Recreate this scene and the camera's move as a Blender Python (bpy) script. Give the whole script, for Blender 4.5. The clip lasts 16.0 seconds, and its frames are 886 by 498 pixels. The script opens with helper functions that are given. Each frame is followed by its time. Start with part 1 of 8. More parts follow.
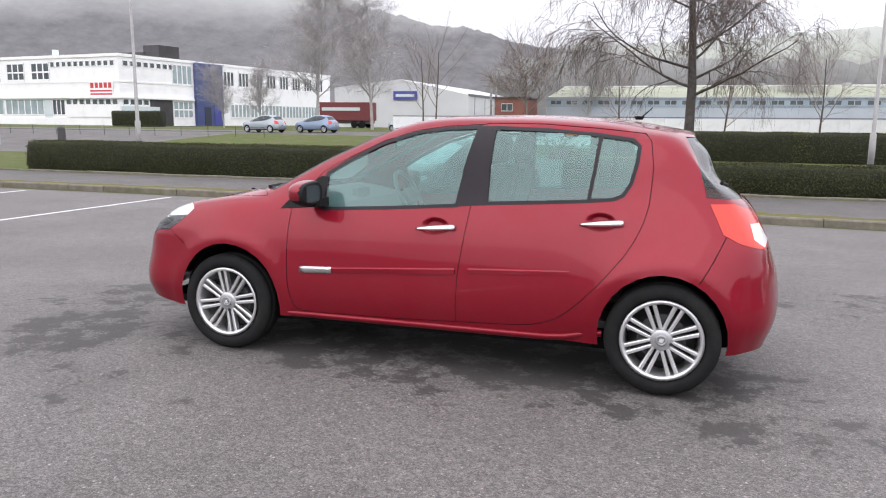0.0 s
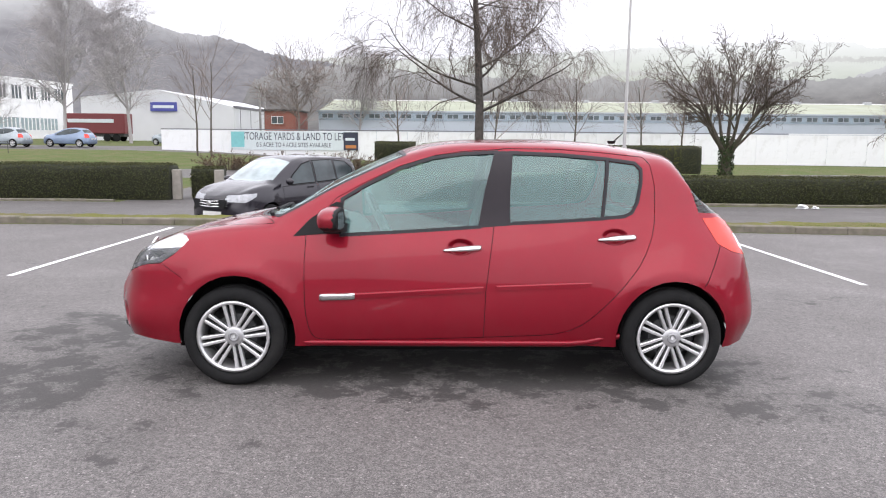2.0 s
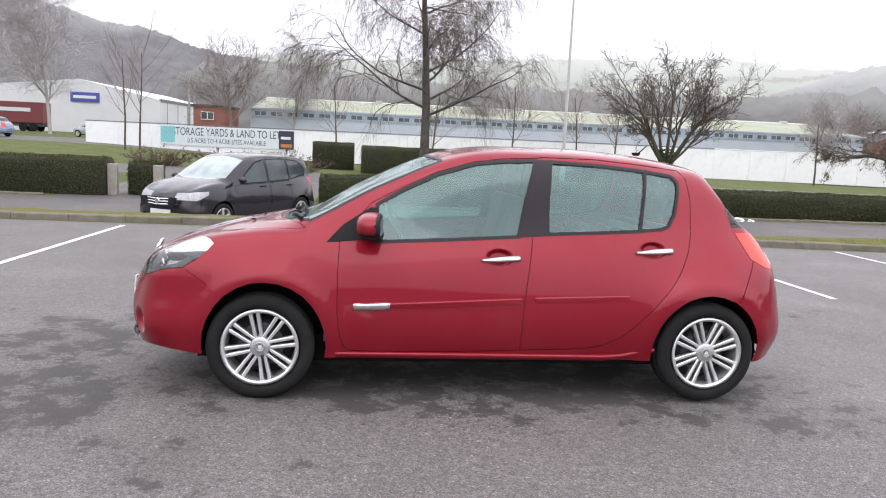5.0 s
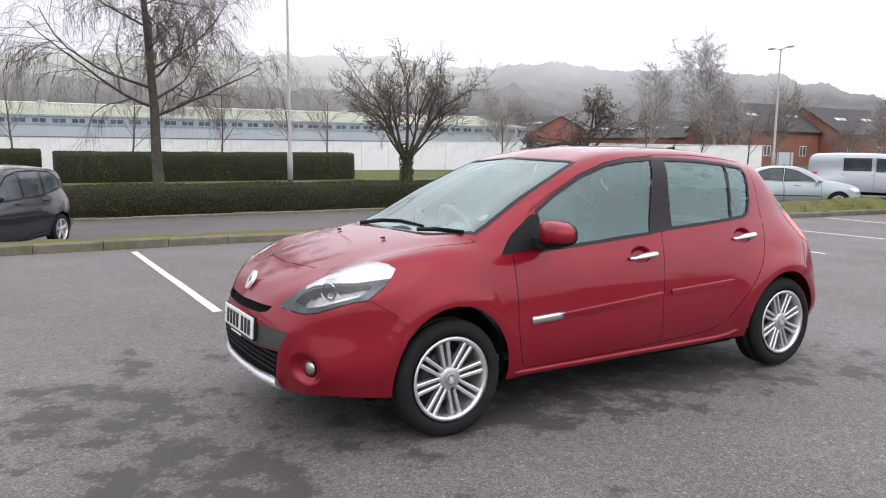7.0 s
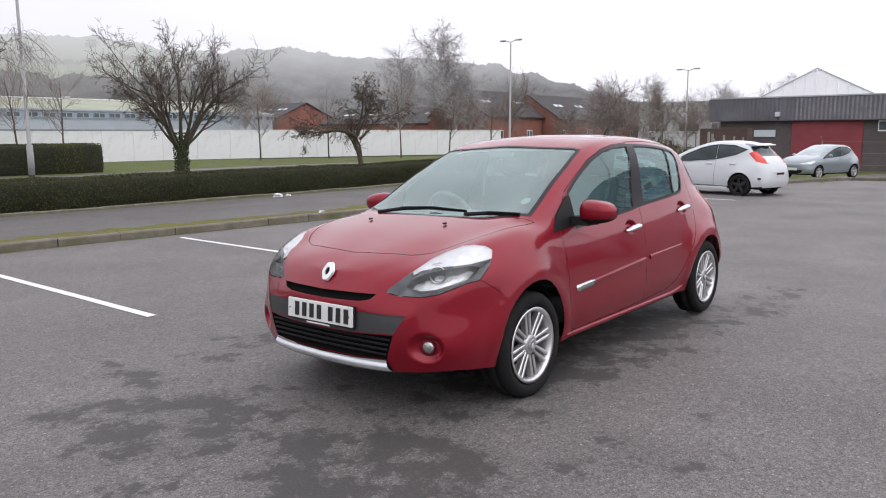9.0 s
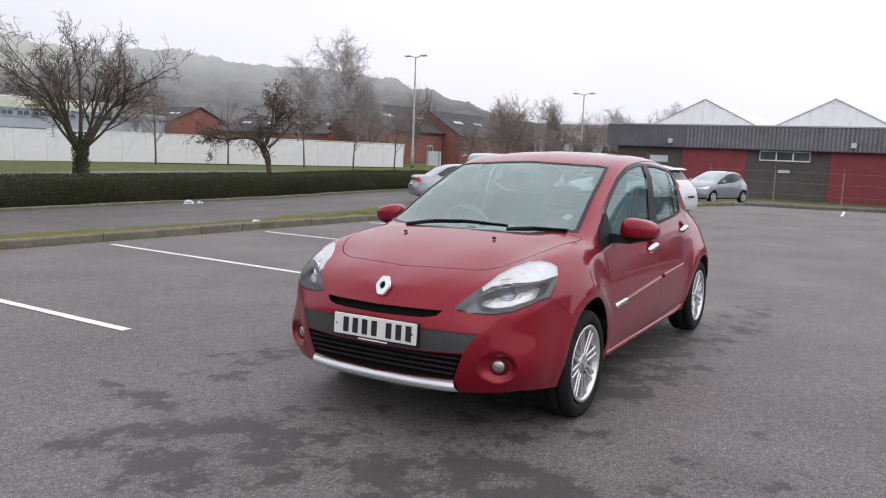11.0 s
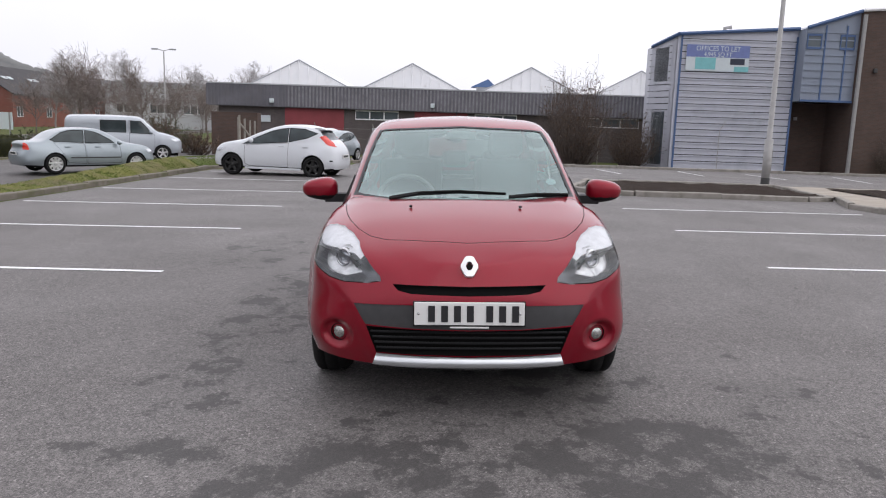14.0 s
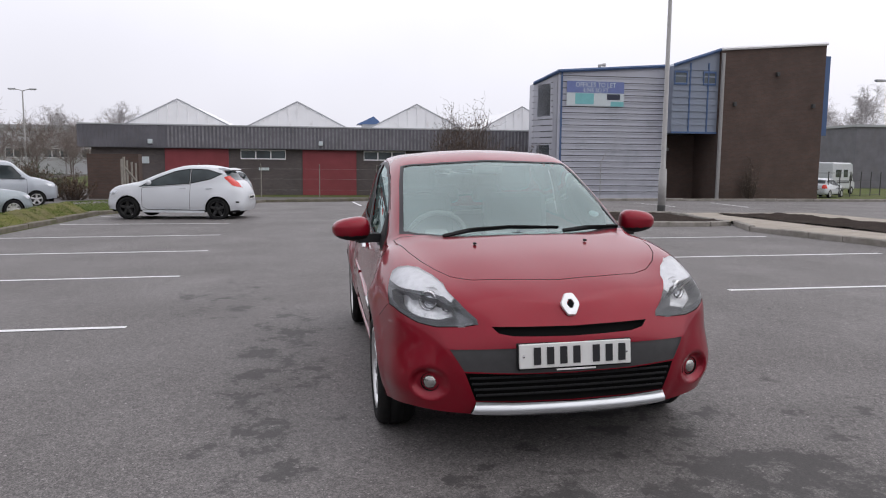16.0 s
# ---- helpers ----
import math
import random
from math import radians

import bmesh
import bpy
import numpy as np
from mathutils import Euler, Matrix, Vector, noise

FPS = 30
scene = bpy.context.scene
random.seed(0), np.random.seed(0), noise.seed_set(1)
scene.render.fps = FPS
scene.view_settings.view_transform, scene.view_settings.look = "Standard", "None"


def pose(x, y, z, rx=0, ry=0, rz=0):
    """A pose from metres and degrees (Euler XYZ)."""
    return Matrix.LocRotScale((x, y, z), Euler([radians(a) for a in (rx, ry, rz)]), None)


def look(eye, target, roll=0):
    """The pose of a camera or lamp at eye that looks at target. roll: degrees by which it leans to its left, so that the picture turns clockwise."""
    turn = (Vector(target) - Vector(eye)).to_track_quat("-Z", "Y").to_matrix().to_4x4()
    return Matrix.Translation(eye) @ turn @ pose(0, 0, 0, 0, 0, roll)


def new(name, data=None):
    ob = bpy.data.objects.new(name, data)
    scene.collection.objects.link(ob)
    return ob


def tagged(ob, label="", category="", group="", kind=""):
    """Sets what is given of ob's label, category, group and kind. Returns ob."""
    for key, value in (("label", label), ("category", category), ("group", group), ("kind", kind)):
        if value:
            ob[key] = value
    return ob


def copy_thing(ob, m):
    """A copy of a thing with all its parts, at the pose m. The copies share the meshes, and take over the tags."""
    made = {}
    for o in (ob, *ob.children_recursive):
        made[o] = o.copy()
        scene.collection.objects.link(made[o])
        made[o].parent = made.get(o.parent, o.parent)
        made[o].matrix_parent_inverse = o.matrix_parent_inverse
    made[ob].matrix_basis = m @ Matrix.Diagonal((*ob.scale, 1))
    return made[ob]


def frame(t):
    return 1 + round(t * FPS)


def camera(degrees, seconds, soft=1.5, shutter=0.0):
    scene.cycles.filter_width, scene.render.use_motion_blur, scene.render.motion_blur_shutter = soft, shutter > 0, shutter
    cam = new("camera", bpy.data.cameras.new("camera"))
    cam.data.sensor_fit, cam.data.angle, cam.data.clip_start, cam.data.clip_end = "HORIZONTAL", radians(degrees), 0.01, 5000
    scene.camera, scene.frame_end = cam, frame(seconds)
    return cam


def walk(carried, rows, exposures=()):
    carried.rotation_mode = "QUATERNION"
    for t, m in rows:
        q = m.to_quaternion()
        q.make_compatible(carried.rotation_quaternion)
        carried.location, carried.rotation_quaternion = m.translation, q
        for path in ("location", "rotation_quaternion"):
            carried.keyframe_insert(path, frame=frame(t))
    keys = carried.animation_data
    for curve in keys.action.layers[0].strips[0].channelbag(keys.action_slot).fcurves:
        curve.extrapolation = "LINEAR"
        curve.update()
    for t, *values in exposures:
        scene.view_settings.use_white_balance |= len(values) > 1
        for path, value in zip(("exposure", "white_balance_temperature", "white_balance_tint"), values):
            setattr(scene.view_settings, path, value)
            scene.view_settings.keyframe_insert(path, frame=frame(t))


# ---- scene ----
cam = camera(61.3, 16.0, soft=1.1)
PATH = [
    (0, (1.363, -4.662, 1.401), (0.755, -2.787, 1.063), 0.5),
    (0.5, (0.801, -4.815, 1.454), (0.439, -2.883, 1.082), 0.8),
    (1, (0.293, -4.885, 1.451), (0.107, -2.92, 1.129), -0.3),
    (1.5, (0.021, -4.955, 1.471), (-0.041, -2.982, 1.155), -0.2),
    (2, (-0.074, -5.048, 1.466), (-0.071, -3.071, 1.165), 0.5),
    (2.5, (-0.094, -5.102, 1.458), (-0.074, -3.127, 1.145), 0.5),
    (3, (-0.119, -5.114, 1.456), (-0.106, -3.138, 1.147), 0.3),
    (3.5, (-0.128, -5.11, 1.452), (-0.118, -3.135, 1.139), 0.1),
    (4, (-0.155, -5.113, 1.444), (-0.131, -3.138, 1.128), 0.3),
    (4.5, (-0.259, -5.086, 1.489), (-0.191, -3.116, 1.153), 1.7),
    (4.7, (-0.416, -5.007, 1.471), (-0.307, -3.034, 1.164), 2.2),
    (6.8, (-2.867, -4.037, 1.443), (-1.955, -2.281, 1.158), 1.0),
    (7, (-3.098, -3.879, 1.43), (-2.114, -2.159, 1.157), 0.6),
    (7.5, (-3.645, -3.568, 1.447), (-2.471, -1.965, 1.211), 1.0),
    (8, (-4.111, -3.309, 1.447), (-2.803, -1.82, 1.177), -0.3),
    (8.5, (-4.45, -3.128, 1.465), (-3.04, -1.744, 1.154), -1.0),
    (8.7, (-4.549, -3.083, 1.458), (-3.094, -1.746, 1.151), -0.7),
    (10.8, (-4.996, -2.445, 1.438), (-3.363, -1.331, 1.133), 2.6),
    (11, (-5.067, -2.244, 1.419), (-3.389, -1.187, 1.155), 2.3),
    (11.5, (-5.226, -1.7, 1.403), (-3.449, -0.839, 1.082), 1.5),
    (12, (-5.289, -1.12, 1.396), (-3.424, -0.46, 1.1), 1.2),
    (12.5, (-5.351, -0.601, 1.398), (-3.424, -0.178, 1.069), 0.6),
    (13, (-5.366, -0.209, 1.39), (-3.403, 0.008, 1.072), -1.6),
    (13.5, (-5.418, 0.025, 1.377), (-3.45, 0.113, 1.032), -0.1),
    (14, (-5.495, 0.125, 1.372), (-3.522, 0.134, 1.044), 1.9),
    (14.5, (-5.527, 0.169, 1.375), (-3.551, 0.145, 1.068), 3.2),
    (15, (-5.487, 0.282, 1.364), (-3.513, 0.217, 1.049), 4.4),
    (15.5, (-5.334, 0.649, 1.36), (-3.36, 0.484, 1.084), 1.9),
    (16, (-5.215, 1.091, 1.336), (-3.252, 0.783, 1.11), 0.6),
]
walk(cam, [(t, look(eye, target, roll)) for t, eye, target, roll in PATH],
     [(0, .86), (1.5, 1.02), (3.5, 1.02), (4.7, .99), (7, .70), (8.5, .50), (11, .32), (13, .34), (14.5, .34), (15.3, .23), (16, .12)])

# ---- daylight: overcast, low cloud ----
world = bpy.data.worlds.new("overcast_sky")
scene.world = world
world.use_nodes = True
wn, wl = world.node_tree.nodes, world.node_tree.links
wn.clear()
w_out = wn.new("ShaderNodeOutputWorld")
w_bg = wn.new("ShaderNodeBackground")
w_sky = wn.new("ShaderNodeTexSky")
w_sky.sky_type, w_sky.sun_disc = "NISHITA", False
w_sky.sun_elevation, w_sky.sun_rotation = radians(38), radians(150)
w_sky.air_density, w_sky.dust_density = 1.0, 4.0
w_mul = wn.new("ShaderNodeVectorMath")
w_mul.operation = "SCALE"
w_mul.inputs["Scale"].default_value = 0.05
w_mix = wn.new("ShaderNodeMixRGB")
w_mix.inputs["Fac"].default_value = 0.93
w_geo = wn.new("ShaderNodeTexCoord")
w_sep = wn.new("ShaderNodeSeparateXYZ")
w_ramp = wn.new("ShaderNodeValToRGB")
w_ramp.color_ramp.elements[0].position, w_ramp.color_ramp.elements[0].color = 0.0, (0.700, 0.698, 0.772, 1)
w_ramp.color_ramp.elements[1].position, w_ramp.color_ramp.elements[1].color = 0.55, (1.14, 1.13, 1.225, 1)
w_noise = wn.new("ShaderNodeTexNoise")
w_noise.inputs["Scale"].default_value, w_noise.inputs["Detail"].default_value = 2.2, 4.0
w_nr = wn.new("ShaderNodeMapRange")
w_nr.inputs[1].default_value, w_nr.inputs[2].default_value, w_nr.inputs[3].default_value, w_nr.inputs[4].default_value = 0.3, 0.7, 0.93, 1.05
w_cl = wn.new("ShaderNodeVectorMath")
w_cl.operation = "SCALE"
wl.new(w_geo.outputs["Generated"], w_sep.inputs[0])
wl.new(w_sep.outputs["Z"], w_ramp.inputs["Fac"])
wl.new(w_geo.outputs["Generated"], w_noise.inputs["Vector"])
wl.new(w_noise.outputs["Fac"], w_nr.inputs[0])
wl.new(w_ramp.outputs["Color"], w_cl.inputs[0])
w_dot = wn.new("ShaderNodeVectorMath")
w_dot.operation = "DOT_PRODUCT"
w_dot.inputs[1].default_value = (0.94, -0.34, 0.0)
wl.new(w_geo.outputs["Generated"], w_dot.inputs[0])
w_side = wn.new("ShaderNodeMapRange")
for k, v in enumerate((-0.4, 1.0, 0.82, 1.16)):
    w_side.inputs[k + 1].default_value = v
wl.new(w_dot.outputs["Value"], w_side.inputs[0])
w_both = wn.new("ShaderNodeMath")
w_both.operation = "MULTIPLY"
wl.new(w_nr.outputs[0], w_both.inputs[0])
wl.new(w_side.outputs[0], w_both.inputs[1])
wl.new(w_both.outputs[0], w_cl.inputs["Scale"])
wl.new(w_sky.outputs["Color"], w_mul.inputs[0])
wl.new(w_mul.outputs[0], w_mix.inputs["Color1"])
wl.new(w_cl.outputs[0], w_mix.inputs["Color2"])
wl.new(w_mix.outputs["Color"], w_bg.inputs["Color"])
w_bg.inputs["Strength"].default_value = 1.0
wl.new(w_bg.outputs[0], w_out.inputs["Surface"])

sun = new("sun", bpy.data.lights.new("sun", "SUN"))
sun.data.energy, sun.data.angle, sun.data.color = 0.6, radians(80), (1.0, 0.97, 0.93)
sun.matrix_world = look((-20, -30, 45), (0, 0, 0))

# ---- materials ----
MATS = {}


def nodes_of(name):
    m = bpy.data.materials.new(name)
    m.use_nodes = True
    n, l = m.node_tree.nodes, m.node_tree.links
    b = n["Principled BSDF"]
    MATS[name] = m
    return m, n, l, b


def noise_node(n, l, scale, detail=4.0, rough=0.55, coord="Object", stretch=None):
    tc = n.new("ShaderNodeTexCoord")
    t = n.new("ShaderNodeTexNoise")
    t.inputs["Scale"].default_value, t.inputs["Detail"].default_value, t.inputs["Roughness"].default_value = scale, detail, rough
    src = tc.outputs[coord]
    if stretch:
        mp = n.new("ShaderNodeMapping")
        mp.inputs["Scale"].default_value = stretch
        l.new(src, mp.inputs["Vector"])
        src = mp.outputs[0]
    l.new(src, t.inputs["Vector"])
    return t.outputs["Fac"]


def span(n, l, src, a, b, c, d):
    r = n.new("ShaderNodeMapRange")
    for i, v in enumerate((a, b, c, d)):
        r.inputs[i + 1].default_value = v
    l.new(src, r.inputs[0])
    return r.outputs[0]


def mixc(n, l, fac, c1, c2, mode="MIX"):
    m = n.new("ShaderNodeMixRGB")
    m.blend_type = mode
    for key, v in (("Fac", fac), ("Color1", c1), ("Color2", c2)):
        if isinstance(v, (int, float)):
            m.inputs[key].default_value = v
        elif isinstance(v, tuple):
            m.inputs[key].default_value = (*v, 1)
        else:
            l.new(v, m.inputs[key])
    return m.outputs["Color"]


def bump(n, l, b, src, strength, dist):
    k = n.new("ShaderNodeBump")
    k.inputs["Strength"].default_value, k.inputs["Distance"].default_value = strength, dist
    l.new(src, k.inputs["Height"])
    l.new(k.outputs[0], b.inputs["Normal"])


def surface(name, color, rough=0.6, metal=0.0, vary=0.12, scale=6.0, grain=0.0, grain_scale=120.0, dirt=None, dirt_scale=1.5, dirt_lo=0.52, coat=0.0, spec=0.5):
    """A plain worn surface: base colour with two scales of variation, stains and fine relief."""
    m, n, l, b = nodes_of(name)
    b.inputs["Roughness"].default_value, b.inputs["Metallic"].default_value = rough, metal
    b.inputs["Specular IOR Level"].default_value = spec
    if coat:
        b.inputs["Coat Weight"].default_value, b.inputs["Coat Roughness"].default_value = coat, 0.04
    big = span(n, l, noise_node(n, l, scale), 0.25, 0.75, 0.0, 1.0)
    lo, hi = tuple(c * (1 - vary) for c in color), tuple(min(1, c * (1 + vary)) for c in color)
    col = mixc(n, l, big, lo, hi)
    if dirt:
        col = mixc(n, l, span(n, l, noise_node(n, l, dirt_scale, 6.0, 0.65), dirt_lo, dirt_lo + 0.2, 0.0, 0.8), col, dirt)
    l.new(col, b.inputs["Base Color"])
    if grain:
        bump(n, l, b, noise_node(n, l, grain_scale, 3.0), grain, 0.01)
    return m


def make_asphalt(name, base, damp=True, fine=1.0):
    m, n, l, b = nodes_of(name)
    g1 = noise_node(n, l, 130.0, 3.0, 0.7)
    g2 = noise_node(n, l, 38.0, 4.0, 0.6)
    g3 = noise_node(n, l, 0.55, 5.0, 0.6)
    col = mixc(n, l, span(n, l, g1, 0.30, 0.72, 0.0, 1.0), tuple(c * (1 - 0.28 * fine) for c in base), tuple(c * (1 + 0.34 * fine) for c in base))
    col = mixc(n, l, span(n, l, g2, 0.3, 0.7, 0.0, 0.26 * fine), col, tuple(c * 0.66 for c in base))
    col = mixc(n, l, span(n, l, g3, 0.3, 0.72, 0.0, 0.6), col, tuple(c * 1.36 for c in base))
    # worn pale wheel tracks along the aisle and light dust
    col = mixc(n, l, span(n, l, noise_node(n, l, 0.9, 4.0, 0.6, stretch=(0.25, 1.6, 1)), 0.5, 0.75, 0.0, 0.35), col, tuple(c * 0.72 for c in base))
    # stone chippings, each its own shade
    tcc = n.new("ShaderNodeTexCoord")
    for sc, lo, hi, f in ((165.0, 0.40, 1.65, 0.70), (92.0, 0.45, 1.6, 0.55), (40.0, 0.6, 1.45, 0.35)):
        cell = n.new("ShaderNodeTexVoronoi")
        cell.inputs["Scale"].default_value = sc
        l.new(tcc.outputs["Object"], cell.inputs["Vector"])
        sp = n.new("ShaderNodeSeparateXYZ")
        l.new(cell.outputs["Color"], sp.inputs[0])
        shade = span(n, l, sp.outputs["X"], 0.0, 1.0, lo, hi)
        vm = n.new("ShaderNodeVectorMath")
        vm.operation = "SCALE"
        l.new(col, vm.inputs[0])
        l.new(shade, vm.inputs["Scale"])
        col = mixc(n, l, f * fine, col, vm.outputs[0])
    # hand-sized patchiness, pale chippings and dark pits in the wearing course
    col = mixc(n, l, span(n, l, noise_node(n, l, 9.0, 6.0, 0.72), 0.38, 0.62, 0.0, 0.20), col, tuple(c * 0.66 for c in base))
    for sc, lo, hi, k, a in ((75.0, 0.14, 0.24, 2.2, 0.8), (34.0, 0.06, 0.12, 0.30, 0.7), (23.0, 0.09, 0.14, 2.9, 0.85), (8.0, 0.04, 0.055, 3.4, 0.85)):
        tcv = n.new("ShaderNodeTexCoord")
        vo = n.new("ShaderNodeTexVoronoi")
        vo.inputs["Scale"].default_value = sc
        l.new(tcv.outputs["Object"], vo.inputs["Vector"])
        col = mixc(n, l, span(n, l, vo.outputs["Distance"], lo, hi, a * fine, 0.0), col, tuple(min(1, c * k) for c in base))
    rough = span(n, l, g3, 0.3, 0.7, 0.78, 0.62)
    if damp:
        # damp oil-dark blotches, most round the parking spot, mixed with painted car shade
        tc = n.new("ShaderNodeTexCoord")
        sep = n.new("ShaderNodeSeparateXYZ")
        l.new(tc.outputs["Object"], sep.inputs[0])
        near = None
        for cx, cy, rx, ry, w in ((-2.75, 0.45, 0.8, 0.85, 0.9), (-2.45, -0.75, 0.65, 0.8, 1.0), (0.0, -0.45, 2.3, 0.75, 1.05), (-0.4, 1.45, 2.6, 0.42, 0.8), (-1.9, -1.6, 0.9, 0.35, 0.6), (1.9, -1.0, 1.1, 0.4, 0.7), (2.6, 2.2, 1.6, 0.5, 0.55)):
            terms = []
            for out, c, r in ((sep.outputs["X"], cx, rx), (sep.outputs["Y"], cy, ry)):
                a = n.new("ShaderNodeMath")
                a.operation = "SUBTRACT"
                l.new(out, a.inputs[0])
                a.inputs[1].default_value = c
                d = n.new("ShaderNodeMath")
                d.operation = "DIVIDE"
                l.new(a.outputs[0], d.inputs[0])
                d.inputs[1].default_value = r
                q = n.new("ShaderNodeMath")
                q.operation = "MULTIPLY"
                l.new(d.outputs[0], q.inputs[0])
                l.new(d.outputs[0], q.inputs[1])
                terms.append(q.outputs[0])
            s = n.new("ShaderNodeMath")
            s.operation = "ADD"
            l.new(terms[0], s.inputs[0])
            l.new(terms[1], s.inputs[1])
            f = span(n, l, s.outputs[0], 0.15, 1.6, w, 0.0)
            if near is None:
                near = f
            else:
                mx = n.new("ShaderNodeMath")
                mx.operation = "MAXIMUM"
                l.new(near, mx.inputs[0])
                l.new(f, mx.inputs[1])
                near = mx.outputs[0]
        blot = noise_node(n, l, 3.4, 9.0, 0.74)
        ad = n.new("ShaderNodeMath")
        ad.operation = "MULTIPLY_ADD"
        l.new(near, ad.inputs[0])
        ad.inputs[1].default_value = 0.18
        l.new(blot, ad.inputs[2])
        wet_shade = span(n, l, ad.outputs[0], 0.635, 0.680, 0.0, 0.80)
        # broad soft darkening: the car's ground shade put into the asphalt colour
        stain_shade = noise_node(n, l, 1.7, 6.0, 0.65)
        sa = n.new("ShaderNodeMath")
        sa.operation = "MULTIPLY_ADD"
        l.new(near, sa.inputs[0])
        sa.inputs[1].default_value = 0.45
        l.new(stain_shade, sa.inputs[2])
        col = mixc(n, l, span(n, l, sa.outputs[0], 0.62, 1.0, 0.0, 0.34), col, tuple(c * 0.45 for c in base))
        col = mixc(n, l, wet_shade, col, tuple(c * 0.33 for c in base))
    l.new(col, b.inputs["Base Color"])
    l.new(rough, b.inputs["Roughness"])
    bump(n, l, b, g1, 0.28 * fine, 0.004)
    return m


def make_ground_grass(name, c1, c2, c3):
    m, n, l, b = nodes_of(name)
    col = mixc(n, l, span(n, l, noise_node(n, l, 45.0, 4.0, 0.7), 0.3, 0.7, 0.0, 1.0), c1, c2)
    col = mixc(n, l, span(n, l, noise_node(n, l, 0.9, 5.0, 0.6), 0.42, 0.66, 0.0, 0.85), col, c3)
    l.new(col, b.inputs["Base Color"])
    b.inputs["Roughness"].default_value = 0.95
    b.inputs["Specular IOR Level"].default_value = 0.12
    bump(n, l, b, noise_node(n, l, 60.0, 4.0, 0.7), 0.8, 0.03)
    return m


def make_leaf(name, c1, c2, rough=0.55):
    m, n, l, b = nodes_of(name)
    g = n.new("ShaderNodeNewGeometry")
    col = mixc(n, l, g.outputs["Random Per Island"], c1, c2)
    l.new(col, b.inputs["Base Color"])
    b.inputs["Roughness"].default_value = rough
    b.inputs["Specular IOR Level"].default_value = 0.2
    return m


def make_glass(name, tint, rough=0.02, ior=1.5, film=0.0, film_color=(0.5, 0.6, 0.6), sheen=(1, 1, 1)):
    m, n, l, b = nodes_of(name)
    n.remove(b)
    out = n["Material Output"]
    tr = n.new("ShaderNodeBsdfTransparent")
    tr.inputs["Color"].default_value = (*tint, 1)
    gl = n.new("ShaderNodeBsdfGlossy")
    gl.inputs["Roughness"].default_value = rough
    gl.inputs["Color"].default_value = (*sheen, 1)
    fr = n.new("ShaderNodeFresnel")
    fr.inputs["IOR"].default_value = ior
    mx = n.new("ShaderNodeMixShader")
    l.new(fr.outputs[0], mx.inputs[0])
    # misted film on the pane, its pale tone also standing in for reflected sky
    df = n.new("ShaderNodeBsdfDiffuse")
    df.inputs["Color"].default_value = (*film_color, 1)
    fm = n.new("ShaderNodeMixShader")
    l.new(span(n, l, noise_node(n, l, 2.5, 5.0), 0.3, 0.7, film * 0.6, film * 1.4), fm.inputs[0])
    l.new(tr.outputs[0], fm.inputs[1])
    l.new(df.outputs[0], fm.inputs[2])
    l.new(fm.outputs[0], mx.inputs[1])
    l.new(gl.outputs[0], mx.inputs[2])
    l.new(mx.outputs[0], out.inputs["Surface"])
    return m


def make_paint(name, color, rough=0.28, metal=0.25, coat=1.0, dust=0.0):
    """Car paint: metallic flake under a clear coat, with a thin film of road dust."""
    m, n, l, b = nodes_of(name)
    fl = noise_node(n, l, 900.0, 1.0)
    col = mixc(n, l, span(n, l, fl, 0.35, 0.65, 0.0, 1.0), tuple(c * 0.88 for c in color), tuple(min(1, c * 1.12) for c in color))
    if dust:
        col = mixc(n, l, span(n, l, noise_node(n, l, 3.0, 6.0, 0.65), 0.45, 0.8, 0.0, dust), col, (0.32, 0.27, 0.25))
    l.new(col, b.inputs["Base Color"])
    b.inputs["Roughness"].default_value, b.inputs["Metallic"].default_value = rough, metal
    b.inputs["Coat Weight"].default_value, b.inputs["Coat Roughness"].default_value = coat, 0.05
    b.inputs["Specular IOR Level"].default_value = 0.2
    b.inputs["Coat IOR"].default_value = 1.36
    return m


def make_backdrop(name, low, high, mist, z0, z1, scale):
    """Far hillside dissolving into low cloud: a glowing backdrop with the mist mixed into its colour."""
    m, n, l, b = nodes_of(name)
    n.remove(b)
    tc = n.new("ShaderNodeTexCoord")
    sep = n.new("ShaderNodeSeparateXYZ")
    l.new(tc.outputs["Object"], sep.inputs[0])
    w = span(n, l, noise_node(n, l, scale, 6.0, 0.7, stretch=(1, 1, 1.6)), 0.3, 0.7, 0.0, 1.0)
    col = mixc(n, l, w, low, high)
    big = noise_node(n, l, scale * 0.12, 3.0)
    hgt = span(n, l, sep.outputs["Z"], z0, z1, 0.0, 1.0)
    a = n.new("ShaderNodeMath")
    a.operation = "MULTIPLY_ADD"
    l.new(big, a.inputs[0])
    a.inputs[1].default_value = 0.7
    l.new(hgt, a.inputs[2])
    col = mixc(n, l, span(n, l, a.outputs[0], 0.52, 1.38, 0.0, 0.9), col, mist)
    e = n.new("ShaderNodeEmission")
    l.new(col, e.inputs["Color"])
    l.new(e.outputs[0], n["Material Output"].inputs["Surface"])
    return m


